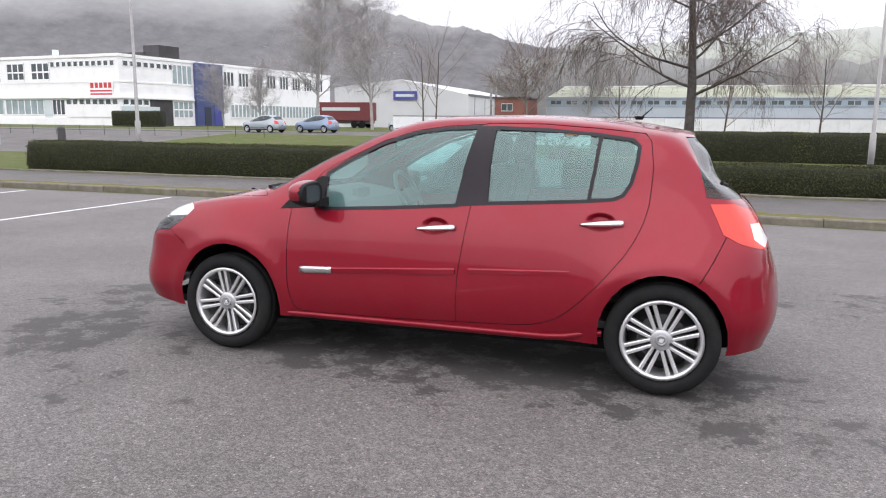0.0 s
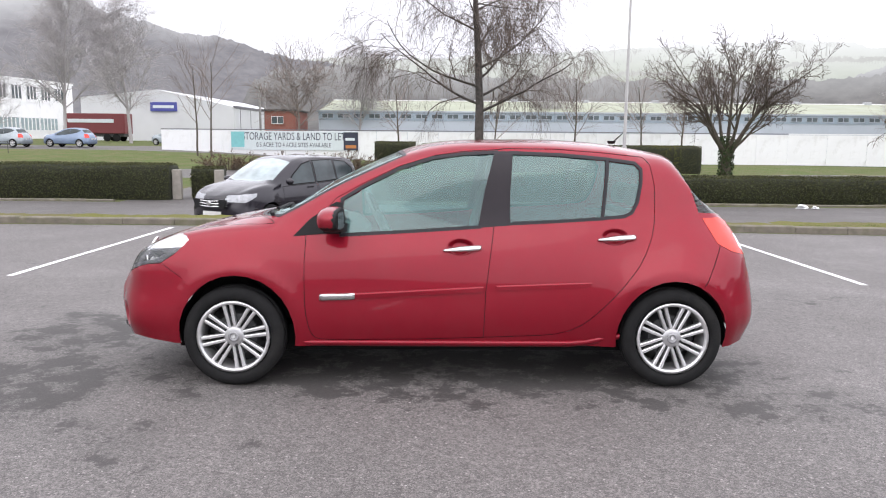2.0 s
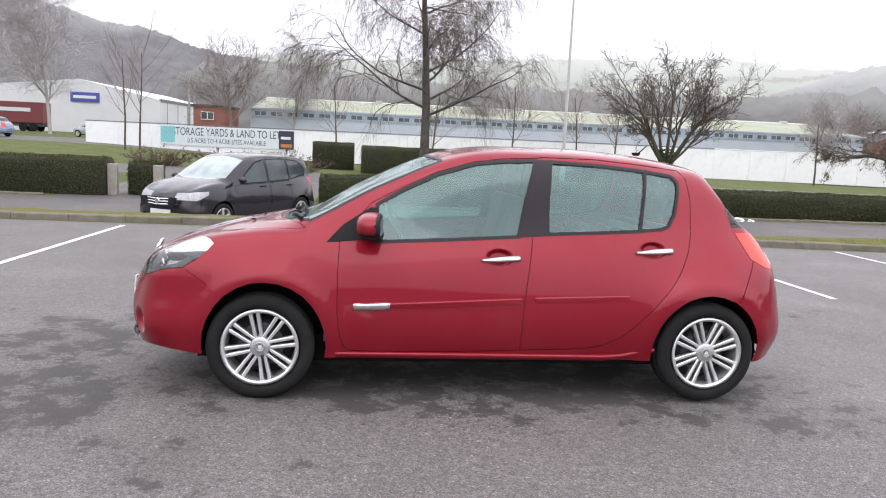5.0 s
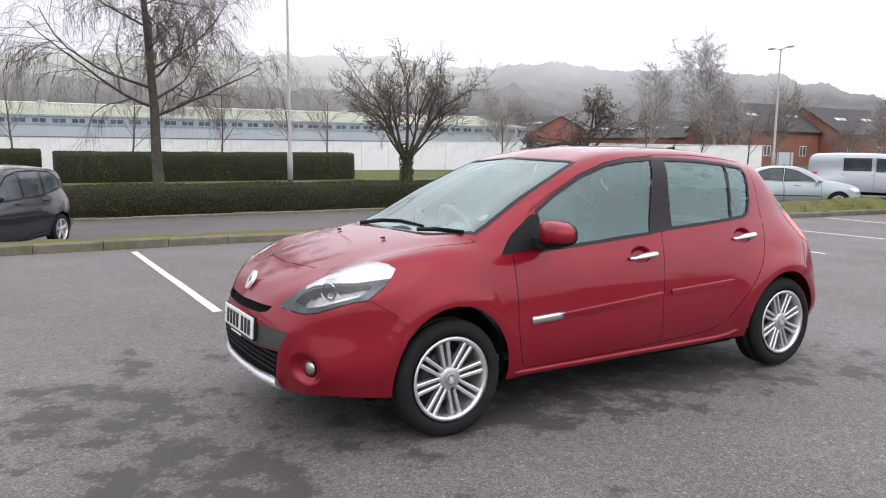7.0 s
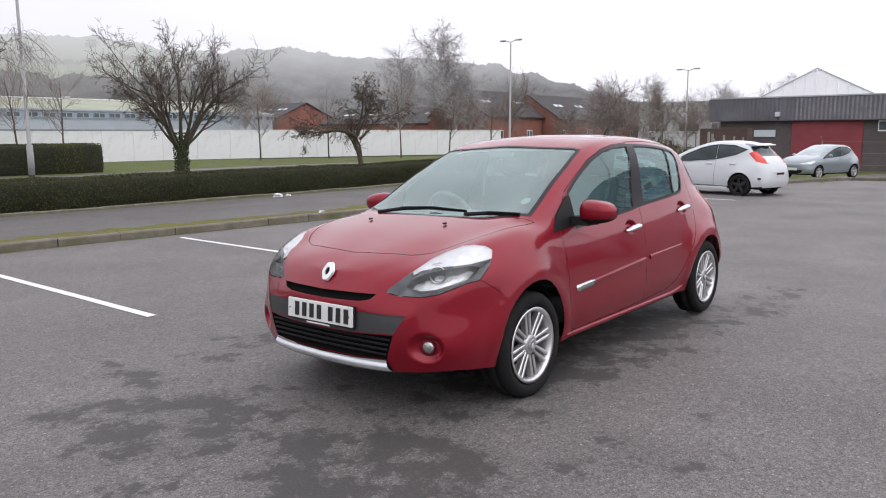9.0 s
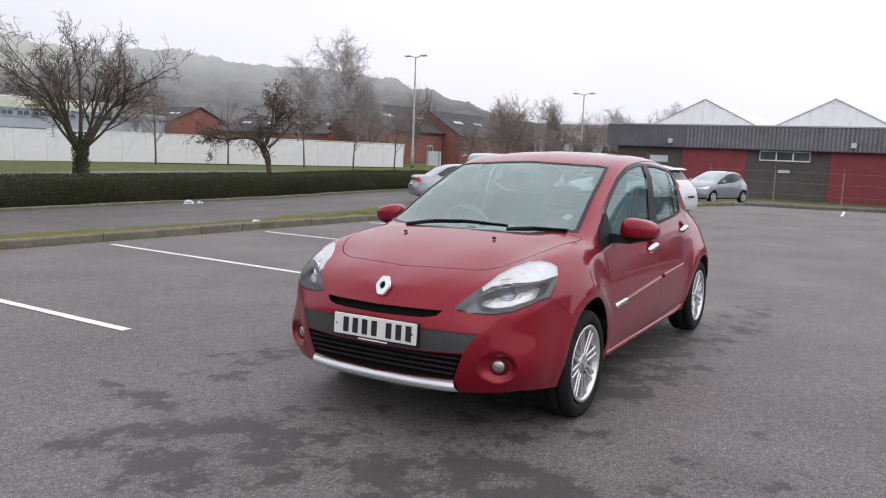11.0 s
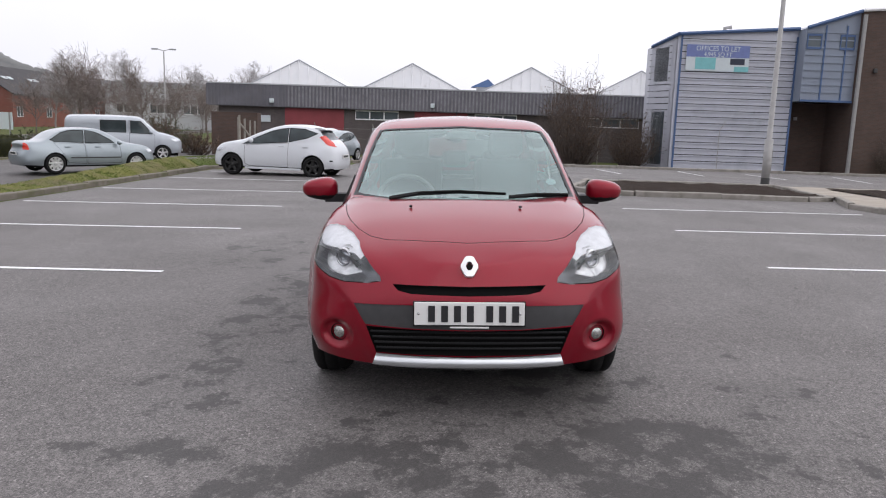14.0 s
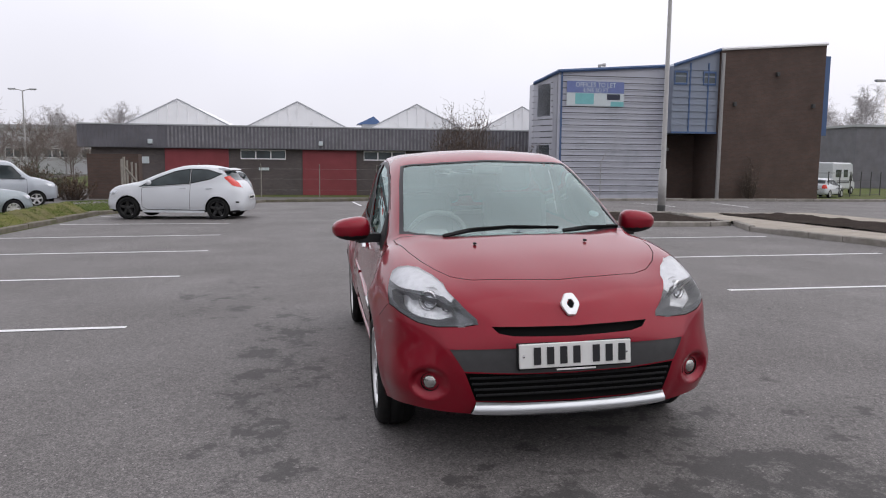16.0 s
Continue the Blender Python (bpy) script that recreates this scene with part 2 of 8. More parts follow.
M_ASPHALT = make_asphalt("asphalt", (0.1185, 0.1095, 0.1060))
M_ROAD = make_asphalt("road_asphalt", (0.090, 0.083, 0.080), damp=False, fine=0.7)
M_LINE = surface("road_paint", (0.77, 0.77, 0.77), 0.6, vary=0.08, scale=9, grain=0.3, grain_scale=160, dirt=(0.34, 0.33, 0.33), dirt_scale=7.0, dirt_lo=0.60)
M_KERB = surface("kerb_concrete", (0.165, 0.146, 0.120), 0.85, vary=0.32, scale=5, grain=0.5, grain_scale=60, dirt=(0.105, 0.105, 0.05), dirt_scale=2.2, dirt_lo=0.46)
M_KERBPALE = surface("pale_kerb_concrete", (0.27, 0.25, 0.225), 0.85, vary=0.25, scale=5, grain=0.5, grain_scale=60, dirt=(0.16, 0.15, 0.12), dirt_scale=2.2, dirt_lo=0.50)
M_GRASS = make_ground_grass("grass", (0.072, 0.100, 0.032), (0.115, 0.145, 0.048), (0.145, 0.132, 0.07))
M_MOSS = make_ground_grass("mossy_verge", (0.12, 0.125, 0.038), (0.20, 0.195, 0.060), (0.16, 0.135, 0.085))
M_SOIL = make_ground_grass("soil", (0.014, 0.010, 0.008), (0.062, 0.045, 0.036), (0.030, 0.022, 0.018))
M_PAVE = surface("paving_stone", (0.33, 0.29, 0.24), 0.8, vary=0.2, scale=2, grain=0.3, grain_scale=60, dirt=(0.2, 0.18, 0.15))
M_HEDGE = make_leaf("hedge_leaf", (0.038, 0.044, 0.019), (0.088, 0.088, 0.038), 0.85)
M_HEDGE2 = make_leaf("hedge_leaf_yellow", (0.06, 0.065, 0.015), (0.14, 0.13, 0.03), 0.85)
# Hedge inside, coloured near black for the shade between the leaves
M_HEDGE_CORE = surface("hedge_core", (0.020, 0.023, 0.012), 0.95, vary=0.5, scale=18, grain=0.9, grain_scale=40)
M_SHRUB = make_leaf("brown_shrub", (0.07, 0.045, 0.03), (0.16, 0.10, 0.06))
M_BARK = surface("bark", (0.085, 0.070, 0.055), 0.95, vary=0.35, scale=14, grain=0.9, grain_scale=40, dirt=(0.07, 0.085, 0.04), dirt_scale=3)
M_BIRCH = surface("birch_bark", (0.075, 0.066, 0.060), 0.9, vary=0.45, scale=7, grain=0.9, grain_scale=35, dirt=(0.035, 0.03, 0.028), dirt_scale=4)
M_TWIG = surface("twig", (0.100, 0.078, 0.066), 0.9, vary=0.3, scale=4)
# Twigs of distant trees, paled in place of the haze before them
M_TWIG_HAZED = surface("twig_hazed", (0.37, 0.35, 0.35), 0.9, vary=0.15, scale=1)
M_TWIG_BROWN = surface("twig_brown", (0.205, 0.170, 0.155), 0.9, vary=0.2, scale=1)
M_IVY = make_leaf("ivy_leaf", (0.02, 0.035, 0.012), (0.06, 0.085, 0.03))
M_DEADLEAF = make_leaf("dead_leaf", (0.085, 0.062, 0.046), (0.16, 0.115, 0.085))
M_WHITEWALL = surface("white_hoarding", (0.78, 0.79, 0.80), 0.7, vary=0.05, scale=0.7, dirt=(0.62, 0.62, 0.61), dirt_scale=1.2)
M_WHITE = surface("white_render", (0.88, 0.88, 0.89), 0.7, vary=0.03, scale=0.5, dirt=(0.78, 0.78, 0.77), dirt_scale=0.8)
M_WINDOW = surface("window_glass_far", (0.10, 0.12, 0.13), 0.12, vary=0.4, scale=0.6)
M_WINDOW_L = surface("window_glass_pale", (0.33, 0.40, 0.42), 0.2, vary=0.25, scale=0.8)
M_BLUE = surface("blue_cladding", (0.055, 0.075, 0.20), 0.5, vary=0.1, scale=1)
M_BLUETRIM = surface("blue_trim", (0.065, 0.12, 0.25), 0.5, vary=0.1, scale=1)
M_PALEBLUE = surface("pale_panel", (0.42, 0.46, 0.52), 0.6, vary=0.08, scale=0.5)
M_BAND = surface("pale_blue_band", (0.33, 0.40, 0.48), 0.5, vary=0.2, scale=0.6)
M_OLIVE = surface("mossy_roof_sheet", (0.31, 0.33, 0.25), 0.8, vary=0.15, scale=0.3, dirt=(0.24, 0.26, 0.17), dirt_scale=0.4)
M_GREYCLAD = surface("grey_cladding", (0.42, 0.43, 0.45), 0.6, vary=0.06, scale=0.4)
M_WINGCLAD = surface("blue_grey_cladding", (0.24, 0.275, 0.34), 0.45, vary=0.08, scale=0.8)
M_SILVERCLAD = surface("silver_cladding", (0.50, 0.51, 0.57), 0.42, vary=0.05, scale=0.8, dirt=(0.36, 0.38, 0.42), dirt_scale=0.7)
M_DARKCLAD = surface("dark_fascia_sheet", (0.155, 0.152, 0.172), 0.6, vary=0.2, scale=1, dirt=(0.15, 0.14, 0.15), dirt_scale=1.2)
M_FASCIARIB = surface("worn_fascia_rib", (0.24, 0.235, 0.255), 0.6, vary=0.25, scale=2.5, dirt=(0.15, 0.145, 0.16), dirt_scale=1.6)
M_ROOFWHITE = surface("white_roof_sheet", (0.86, 0.86, 0.87), 0.7, vary=0.05, scale=0.8, dirt=(0.55, 0.53, 0.50), dirt_scale=1.1, dirt_lo=0.6)
M_REDDOOR = surface("red_roller_door", (0.28, 0.055, 0.065), 0.6, vary=0.15, scale=1)
M_SIGNRED = surface("sign_red", (0.55, 0.06, 0.07), 0.5, vary=0.05)
M_LORRY = surface("maroon_trailer", (0.17, 0.035, 0.04), 0.5, vary=0.1)
M_SIGNBLUE = surface("sign_blue", (0.06, 0.07, 0.30), 0.5, vary=0.05)
M_BANNERBLUE = surface("faded_banner_blue", (0.16, 0.20, 0.42), 0.5, vary=0.08)
M_TEAL = surface("sign_teal", (0.20, 0.50, 0.52), 0.5, vary=0.08)
M_SIGNPALE = surface("sign_pale", (0.60, 0.66, 0.68), 0.5, vary=0.04)
M_INK = surface("sign_ink", (0.03, 0.035, 0.06), 0.6, vary=0.05)
M_ORANGE = surface("sign_orange", (0.45, 0.18, 0.05), 0.6, vary=0.05)
M_GALV = surface("galvanised_steel", (0.33, 0.325, 0.32), 0.55, metal=0.2, vary=0.1, scale=5)
M_POSTDARK = surface("dark_post", (0.06, 0.06, 0.06), 0.7, vary=0.1)
M_TILE = surface("dark_roof_tile", (0.055, 0.052, 0.055), 0.85, vary=0.2, scale=0.8)
M_LITTER = surface("white_litter", (0.75, 0.76, 0.78), 0.6, vary=0.05)
# Warehouse cladding, whitened to stand in for the mist before it
M_WAREHOUSE = surface("hazed_warehouse_sheet", (0.58, 0.59, 0.61), 0.6, vary=0.05, scale=0.4)
M_CONCRETE = surface("concrete_post", (0.27, 0.25, 0.22), 0.85, vary=0.2, scale=6, grain=0.3)
M_LAMPLENS = surface("lamp_lens", (0.7, 0.7, 0.68), 0.3, vary=0.05)


def make_brick(name, c1, c2, mortar, scale=1.0):
    m, n, l, b = nodes_of(name)
    tc = n.new("ShaderNodeTexCoord")
    sep = n.new("ShaderNodeSeparateXYZ")
    l.new(tc.outputs["Object"], sep.inputs[0])
    add = n.new("ShaderNodeMath")
    l.new(sep.outputs["X"], add.inputs[0])
    l.new(sep.outputs["Y"], add.inputs[1])
    cmb = n.new("ShaderNodeCombineXYZ")
    l.new(add.outputs[0], cmb.inputs["X"])
    l.new(sep.outputs["Z"], cmb.inputs["Y"])
    t = n.new("ShaderNodeTexBrick")
    t.inputs["Scale"].default_value = 1.0
    t.inputs["Brick Width"].default_value, t.inputs["Row Height"].default_value, t.inputs["Mortar Size"].default_value = 0.225 * scale, 0.075 * scale, 0.010 * scale
    for key, c in (("Color1", c1), ("Color2", c2), ("Mortar", mortar)):
        t.inputs[key].default_value = (*c, 1)
    l.new(cmb.outputs[0], t.inputs["Vector"])
    col = mixc(n, l, span(n, l, noise_node(n, l, 0.8, 5.0), 0.35, 0.7, 0.0, 0.45), t.outputs["Color"], tuple(c * 0.6 for c in c1))
    l.new(col, b.inputs["Base Color"])
    b.inputs["Roughness"].default_value = 0.9
    return m


M_BRICKRED = make_brick("red_brick", (0.28, 0.095, 0.072), (0.34, 0.12, 0.09), (0.24, 0.16, 0.14))
M_BRICKBROWN = make_brick("brown_brick", (0.085, 0.055, 0.045), (0.115, 0.07, 0.055), (0.10, 0.085, 0.075))
M_BRICKDARK = make_brick("dark_brick", (0.105, 0.088, 0.088), (0.14, 0.115, 0.11), (0.125, 0.115, 0.115))

# car materials
M_RED = make_paint("red_paint", (0.232, 0.0025, 0.0150), 0.42, 0.38, dust=0.025)
M_SILVER = make_paint("silver_paint", (0.31, 0.35, 0.375), 0.35, 0.5)
M_WHITEPAINT = make_paint("white_paint", (0.62, 0.64, 0.67), 0.35, 0.0)
M_VAN = make_paint("van_paint", (0.42, 0.45, 0.49), 0.38, 0.2)
M_BLACKPAINT = make_paint("black_paint", (0.022, 0.020, 0.026), 0.25, 0.3)
M_BLUEPAINT = make_paint("blue_paint", (0.20, 0.26, 0.36), 0.35, 0.4)
M_REARGLASS = make_glass("rear_glass", (0.48, 0.58, 0.57), ior=1.5, film=0.03, film_color=(0.25, 0.3, 0.3))
M_GLASS = make_glass("car_glass", (0.46, 0.70, 0.68), ior=1.82, film=0.12, film_color=(0.32, 0.60, 0.60), sheen=(0.86, 1.0, 0.98))
M_WSGLASS = make_glass("windscreen_glass", (0.80, 0.93, 0.90), ior=2.2, film=0.15, film_color=(0.46, 0.66, 0.64), sheen=(0.88, 1.0, 0.985))
M_CLEAR = make_glass("clear_lens", (0.96, 0.97, 0.98), ior=1.4)
# Far windscreens are opaque; the reflected pale sky is put into their colour
M_FARSCREEN = surface("sky_toned_windscreen", (0.30, 0.36, 0.37), 0.06, vary=0.35, scale=2.5, coat=0.6)
M_FARLAMP = surface("far_headlamp", (0.33, 0.34, 0.36), 0.2, metal=0.2, vary=0.3, scale=14)
M_FARGLASS = surface("far_side_glass", (0.035, 0.048, 0.052), 0.10, vary=0.5, scale=1.6)
M_DARKGLASS = surface("dark_car_glass", (0.045, 0.055, 0.06), 0.08, vary=0.3, scale=3)
M_BLACK = surface("black_plastic", (0.012, 0.012, 0.013), 0.6, spec=0.2, vary=0.15, scale=20, grain=0.15, grain_scale=300)
M_SEAL = surface("rubber_seal", (0.007, 0.007, 0.007), 0.85, spec=0.1, vary=0.1)
M_SHUT = surface("shut_gap", (0.035, 0.004, 0.007), 0.8, vary=0.1)
M_GREYPLASTIC = surface("grey_plastic", (0.050, 0.050, 0.052), 0.42, spec=0.45, vary=0.12, scale=25, grain=0.1, grain_scale=300)
M_PILLAR = surface("pillar_film", (0.018, 0.014, 0.018), 0.45, vary=0.15, scale=8, spec=0.3)
M_CHROME = surface("satin_chrome", (0.72, 0.72, 0.72), 0.22, metal=1.0, vary=0.04)
M_ALLOY = surface("alloy", (0.68, 0.68, 0.685), 0.30, metal=0.8, vary=0.08, scale=20)
M_HUB = surface("hub_alloy", (0.50, 0.50, 0.51), 0.36, metal=0.75, vary=0.1, scale=20)
M_CAPGREY = surface("cap_grey", (0.32, 0.32, 0.33), 0.4, metal=0.5, vary=0.1)
M_ALLOYDARK = surface("brake_dark", (0.05, 0.05, 0.052), 0.6, metal=0.3, vary=0.3, scale=20)
M_BLACKALLOY = surface("black_alloy", (0.02, 0.02, 0.02), 0.35, metal=0.2, vary=0.1)
M_TYRE = surface("tyre_rubber", (0.012, 0.012, 0.0125), 0.8, spec=0.2, vary=0.25, scale=14, grain=0.25, grain_scale=90, dirt=(0.024, 0.023, 0.021), dirt_scale=4)
M_LAMPWHITE = surface("indicator_lens", (0.82, 0.82, 0.84), 0.30, metal=0.15, vary=0.12, scale=30)
M_BADGE = surface("bright_badge", (0.80, 0.81, 0.82), 0.25, metal=0.5, vary=0.03)
M_FOG = surface("fog_lens", (0.42, 0.42, 0.40), 0.14, metal=0.75, vary=0.3, scale=50, coat=1.0)
M_LIP = surface("silver_lip", (0.66, 0.68, 0.70), 0.25, metal=0.7, vary=0.05)
M_LAMPRED = surface("rear_lamp_red", (0.62, 0.030, 0.014), 0.22, vary=0.1, coat=0.35)
M_LAMPCLEAR = surface("reflector", (0.62, 0.64, 0.66), 0.18, metal=0.8, vary=0.2, scale=60)
M_LAMPHOUSE = surface("lamp_housing", (0.22, 0.225, 0.24), 0.3, metal=0.3, vary=0.25, scale=25)
M_SPARKLE = surface("facetted_reflector", (0.90, 0.91, 0.93), 0.26, metal=0.45, vary=0.25, scale=34, grain=0.8, grain_scale=46.0)
M_PROJECTOR = surface("projector_lens", (0.56, 0.57, 0.62), 0.10, metal=0.6, vary=0.1, coat=1.0)
M_PLATE = surface("plate_white", (0.74, 0.74, 0.72), 0.35, vary=0.03)
M_PLATEINK = surface("plate_ink", (0.015, 0.015, 0.018), 0.5, vary=0.05)
M_SEAT = surface("seat_cloth", (0.085, 0.09, 0.096), 0.95, vary=0.2, scale=30)
M_TRIMGREY = surface("interior_trim", (0.33, 0.34, 0.345), 0.8, vary=0.12, scale=20)
M_HEADLINER = surface("headliner", (0.62, 0.63, 0.62), 0.95, vary=0.06)
M_STICKER = surface("paper_disc", (0.55, 0.68, 0.72), 0.6, vary=0.05)
# Distant backdrops: emission instead of lit surfaces, haze put into the colour
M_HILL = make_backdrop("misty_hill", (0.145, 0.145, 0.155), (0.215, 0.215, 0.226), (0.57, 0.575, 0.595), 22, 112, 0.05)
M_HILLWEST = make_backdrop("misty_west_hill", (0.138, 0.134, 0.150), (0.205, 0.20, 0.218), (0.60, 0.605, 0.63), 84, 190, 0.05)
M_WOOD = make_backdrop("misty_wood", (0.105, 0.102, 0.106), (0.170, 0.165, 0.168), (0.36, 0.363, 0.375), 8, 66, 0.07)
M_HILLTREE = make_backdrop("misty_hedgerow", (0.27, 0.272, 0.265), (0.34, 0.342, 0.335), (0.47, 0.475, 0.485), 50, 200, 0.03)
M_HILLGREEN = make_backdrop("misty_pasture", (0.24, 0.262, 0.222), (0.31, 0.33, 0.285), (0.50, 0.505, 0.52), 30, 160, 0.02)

# ---- builders ----
def to_mesh(name, bm, material, smooth=False):
    me = bpy.data.meshes.new(name)
    bm.to_mesh(me)
    bm.free()
    me.materials.append(material)
    if smooth:
        me.polygons.foreach_set("use_smooth", [True] * len(me.polygons))
    return me


def raw_mesh(name, verts, faces, material, smooth=False):
    me = bpy.data.meshes.new(name)
    me.from_pydata([tuple(v) for v in verts], [], [tuple(f) for f in faces])
    me.update()
    me.materials.append(material)
    if smooth:
        me.polygons.foreach_set("use_smooth", [True] * len(me.polygons))
    return me


def part(name, bm, material, parent, label="", smooth=False):
    """One mesh object under a thing or a part. bm: a bmesh or a finished mesh."""
    me = bm if isinstance(bm, bpy.types.Mesh) else to_mesh(name, bm, material, smooth)
    ob = new(name, me)
    ob.parent = parent
    if label:
        ob["label"] = label
    return ob


def thing(name, m, label, category, group="", kind=""):
    ob = new(name)
    ob.empty_display_size = 0.2
    ob.matrix_basis = m
    return tagged(ob, label, category, group, kind)


def solid(name, bm, material, label, category="", group="", kind="", m=None, smooth=False):
    """A thing that is one mesh."""
    me = bm if isinstance(bm, bpy.types.Mesh) else to_mesh(name, bm, material, smooth)
    ob = new(name, me)
    if m is not None:
        ob.matrix_basis = m
    return tagged(ob, label, category, group, kind)


def add_box(bm, x0, x1, y0, y1, z0, z1, bevel=0.0, m=None):
    vs = [bm.verts.new(p) for p in ((x0, y0, z0), (x1, y0, z0), (x1, y1, z0), (x0, y1, z0), (x0, y0, z1), (x1, y0, z1), (x1, y1, z1), (x0, y1, z1))]
    fs = [bm.faces.new([vs[i] for i in f]) for f in ((3, 2, 1, 0), (4, 5, 6, 7), (0, 1, 5, 4), (1, 2, 6, 5), (2, 3, 7, 6), (3, 0, 4, 7))]
    if bevel:
        es = list({e for f in fs for e in f.edges})
        r = bmesh.ops.bevel(bm, geom=es, offset=bevel, segments=2, affect="EDGES", profile=0.5)
        vs = list({v for f in r["faces"] for v in f.verts} | {v for v in vs if v.is_valid})
    if m is not None:
        bmesh.ops.transform(bm, matrix=m, verts=[v for v in vs if v.is_valid])
    return vs


def box(x0, x1, y0, y1, z0, z1, bevel=0.0):
    bm = bmesh.new()
    add_box(bm, x0, x1, y0, y1, z0, z1, bevel)
    return bm


def add_tube(V, F, pts, radii, sides=5):
    """Appends a tapered tube along pts to the lists V, F."""
    base = len(V)
    n = len(pts)
    run = pts[-1] - pts[0]
    ref = np.array((0.0, 1.0, 0.0)) if abs(run[2]) > 0.75 * (np.linalg.norm(run) + 1e-9) else np.array((0.0, 0.0, 1.0))
    for i in range(n):
        p = pts[i]
        d = (pts[min(i + 1, n - 1)] - pts[max(i - 1, 0)])
        d = d / (np.linalg.norm(d) + 1e-9)
        a = np.cross(d, ref)
        if np.linalg.norm(a) < 0.05:
            a = np.cross(d, (1.0, 0.0, 0.0))
        a = a / np.linalg.norm(a)
        b = np.cross(d, a)
        for k in range(sides):
            t = 2 * math.pi * k / sides
            V.append(p + radii[i] * (math.cos(t) * a + math.sin(t) * b))
    for i in range(n - 1):
        for k in range(sides):
            q = (k + 1) % sides
            F.append((base + i * sides + k, base + i * sides + q, base + (i + 1) * sides + q, base + (i + 1) * sides + k))


def tube(pts, r, sides=8):
    V, F = [], []
    pts = [np.array(p, float) for p in pts]
    rr = r if isinstance(r, (list, tuple)) else [r] * len(pts)
    add_tube(V, F, pts, rr, sides)
    n = len(pts)
    F.append(tuple(range(sides))[::-1])
    F.append(tuple(range((n - 1) * sides, n * sides)))
    bm = bmesh.new()
    vs = [bm.verts.new(v) for v in V]
    for f in F:
        bm.faces.new([vs[i] for i in f])
    return bm


def prism(poly, y0, y1):
    """A solid from a polygon in x, z, pushed from y0 to y1."""
    bm = bmesh.new()
    a = [bm.verts.new((x, y0, z)) for x, z in poly]
    b = [bm.verts.new((x, y1, z)) for x, z in poly]
    n = len(poly)
    bm.faces.new(a)
    bm.faces.new(b[::-1])
    for i in range(n):
        bm.faces.new((a[i], b[i], b[(i + 1) % n], a[(i + 1) % n]))
    bmesh.ops.recalc_face_normals(bm, faces=bm.faces[:])
    return bm


def letters(name, text, size, m, material, parent, align="CENTER", depth=0.004, squeeze=1.0):
    cu = bpy.data.curves.new(name, "FONT")
    cu.body, cu.size, cu.align_x, cu.align_y, cu.extrude = text, size, align, "CENTER", depth
    tmp = bpy.data.objects.new(name, cu)
    scene.collection.objects.link(tmp)
    me = bpy.data.meshes.new_from_object(tmp.evaluated_get(bpy.context.evaluated_depsgraph_get()))
    bpy.data.objects.remove(tmp)
    bpy.data.curves.remove(cu)
    me.materials.clear()
    me.materials.append(material)
    ob = new(name, me)
    ob.matrix_basis = m @ Matrix.Diagonal((squeeze, 1, 1, 1))
    ob.parent = parent
    return ob


def smoothstep(v, a, b):
    t = min(max((v - a) / (b - a), 0.0), 1.0)
    return t * t * (3 - 2 * t)


def park_edge(x):
    """Where the car park's kerb runs: y at x."""
    return float(np.interp(x, (-50, 18.8, 20.3, 21.4, 26.9, 27.0), (7.97, 7.92, 7.1, 5.5, 3.6, -40.0)))


def gz(x, y):
    """Height of the ground: the car park falls gently away, the street beyond its bank lies lower."""
    z = -0.010 * min(max(x, 0), 30) - 0.024 * min(max(y + 0.78, 0), 1.6) - 0.012 * min(max(y - 0.82, 0), 7.2)
    d = y - park_edge(x)
    k = max(smoothstep(y, 8.9, 11.0) * (1 - 0.25 * smoothstep(x, 15, 22)), smoothstep(x, 27, 35))
    z = z * (1 - k) - 0.64 * k
    if d > 0.1 and x < 32:
        m = (0.02 + 0.29 * smoothstep(x, 6, 19)) * (1 - 0.6 * smoothstep(x, 21, 25))
        z += m * smoothstep(d, 0.1, 0.8) * (1 - smoothstep(d, 1.0, 2.8))
    z -= 0.30 * smoothstep(x, 34, 45) * (1 - smoothstep(y, 14, 19))
    return z + 0.95 * smoothstep(y, 30, 55) * smoothstep(-x, -2, 26)

# ---- the ground ----
def axis(stops):
    out = []
    for a, b, step in stops:
        out += list(np.arange(a, b, step))
    return out + [stops[-1][1]]


def zone(x, y):
    """Which surface covers the ground at x, y: 0 car park, 1 grass, 2 street."""
    edge = park_edge(x)
    if x < 27.2 and y < edge:
        return 0
    if y >= edge and y < edge + 0.4 + 2.6 * smoothstep(x, 4, 17) and x < 27.2:
        return 1
    if y < 18.2 and x < 60 and y > 8:
        return 2
    if 27.2 <= x < 30.2 and -0.5 < y < 9:
        return 1
    if x >= 35.4 and y < -23.4:
        return 1
    if x >= 27.2 and x < 43.5 and y < 6:
        return 2
    if -10 < x < -2.4 and 18 <= y < 31:
        return 2
    if (31 <= y < 37) or (x < -10 and 37 <= y < 60 and (y > 50 or x < -36)):
        return 2
    return 1


gx = axis([(-1500, -100, 200), (-100, -30, 5), (-30, 40, 0.5), (40, 110, 5), (110, 1500, 200)])
gy = axis([(-1500, -100, 200), (-100, -24, 4), (-24, 6.85, 0.7), (6.85, 13.85, 0.25), (13.85, 40, 0.8), (40, 120, 5), (120, 1500, 200)])
GV = [(x, y, gz(x, y)) for y in gy for x in gx]
NX = len(gx)
GF, GM = [], []
for j in range(len(gy) - 1):
    for i in range(NX - 1):
        GF.append((j * NX + i, j * NX + i + 1, (j + 1) * NX + i + 1, (j + 1) * NX + i))
        GM.append(zone(0.5 * (gx[i] + gx[i + 1]), 0.5 * (gy[j] + gy[j + 1])))
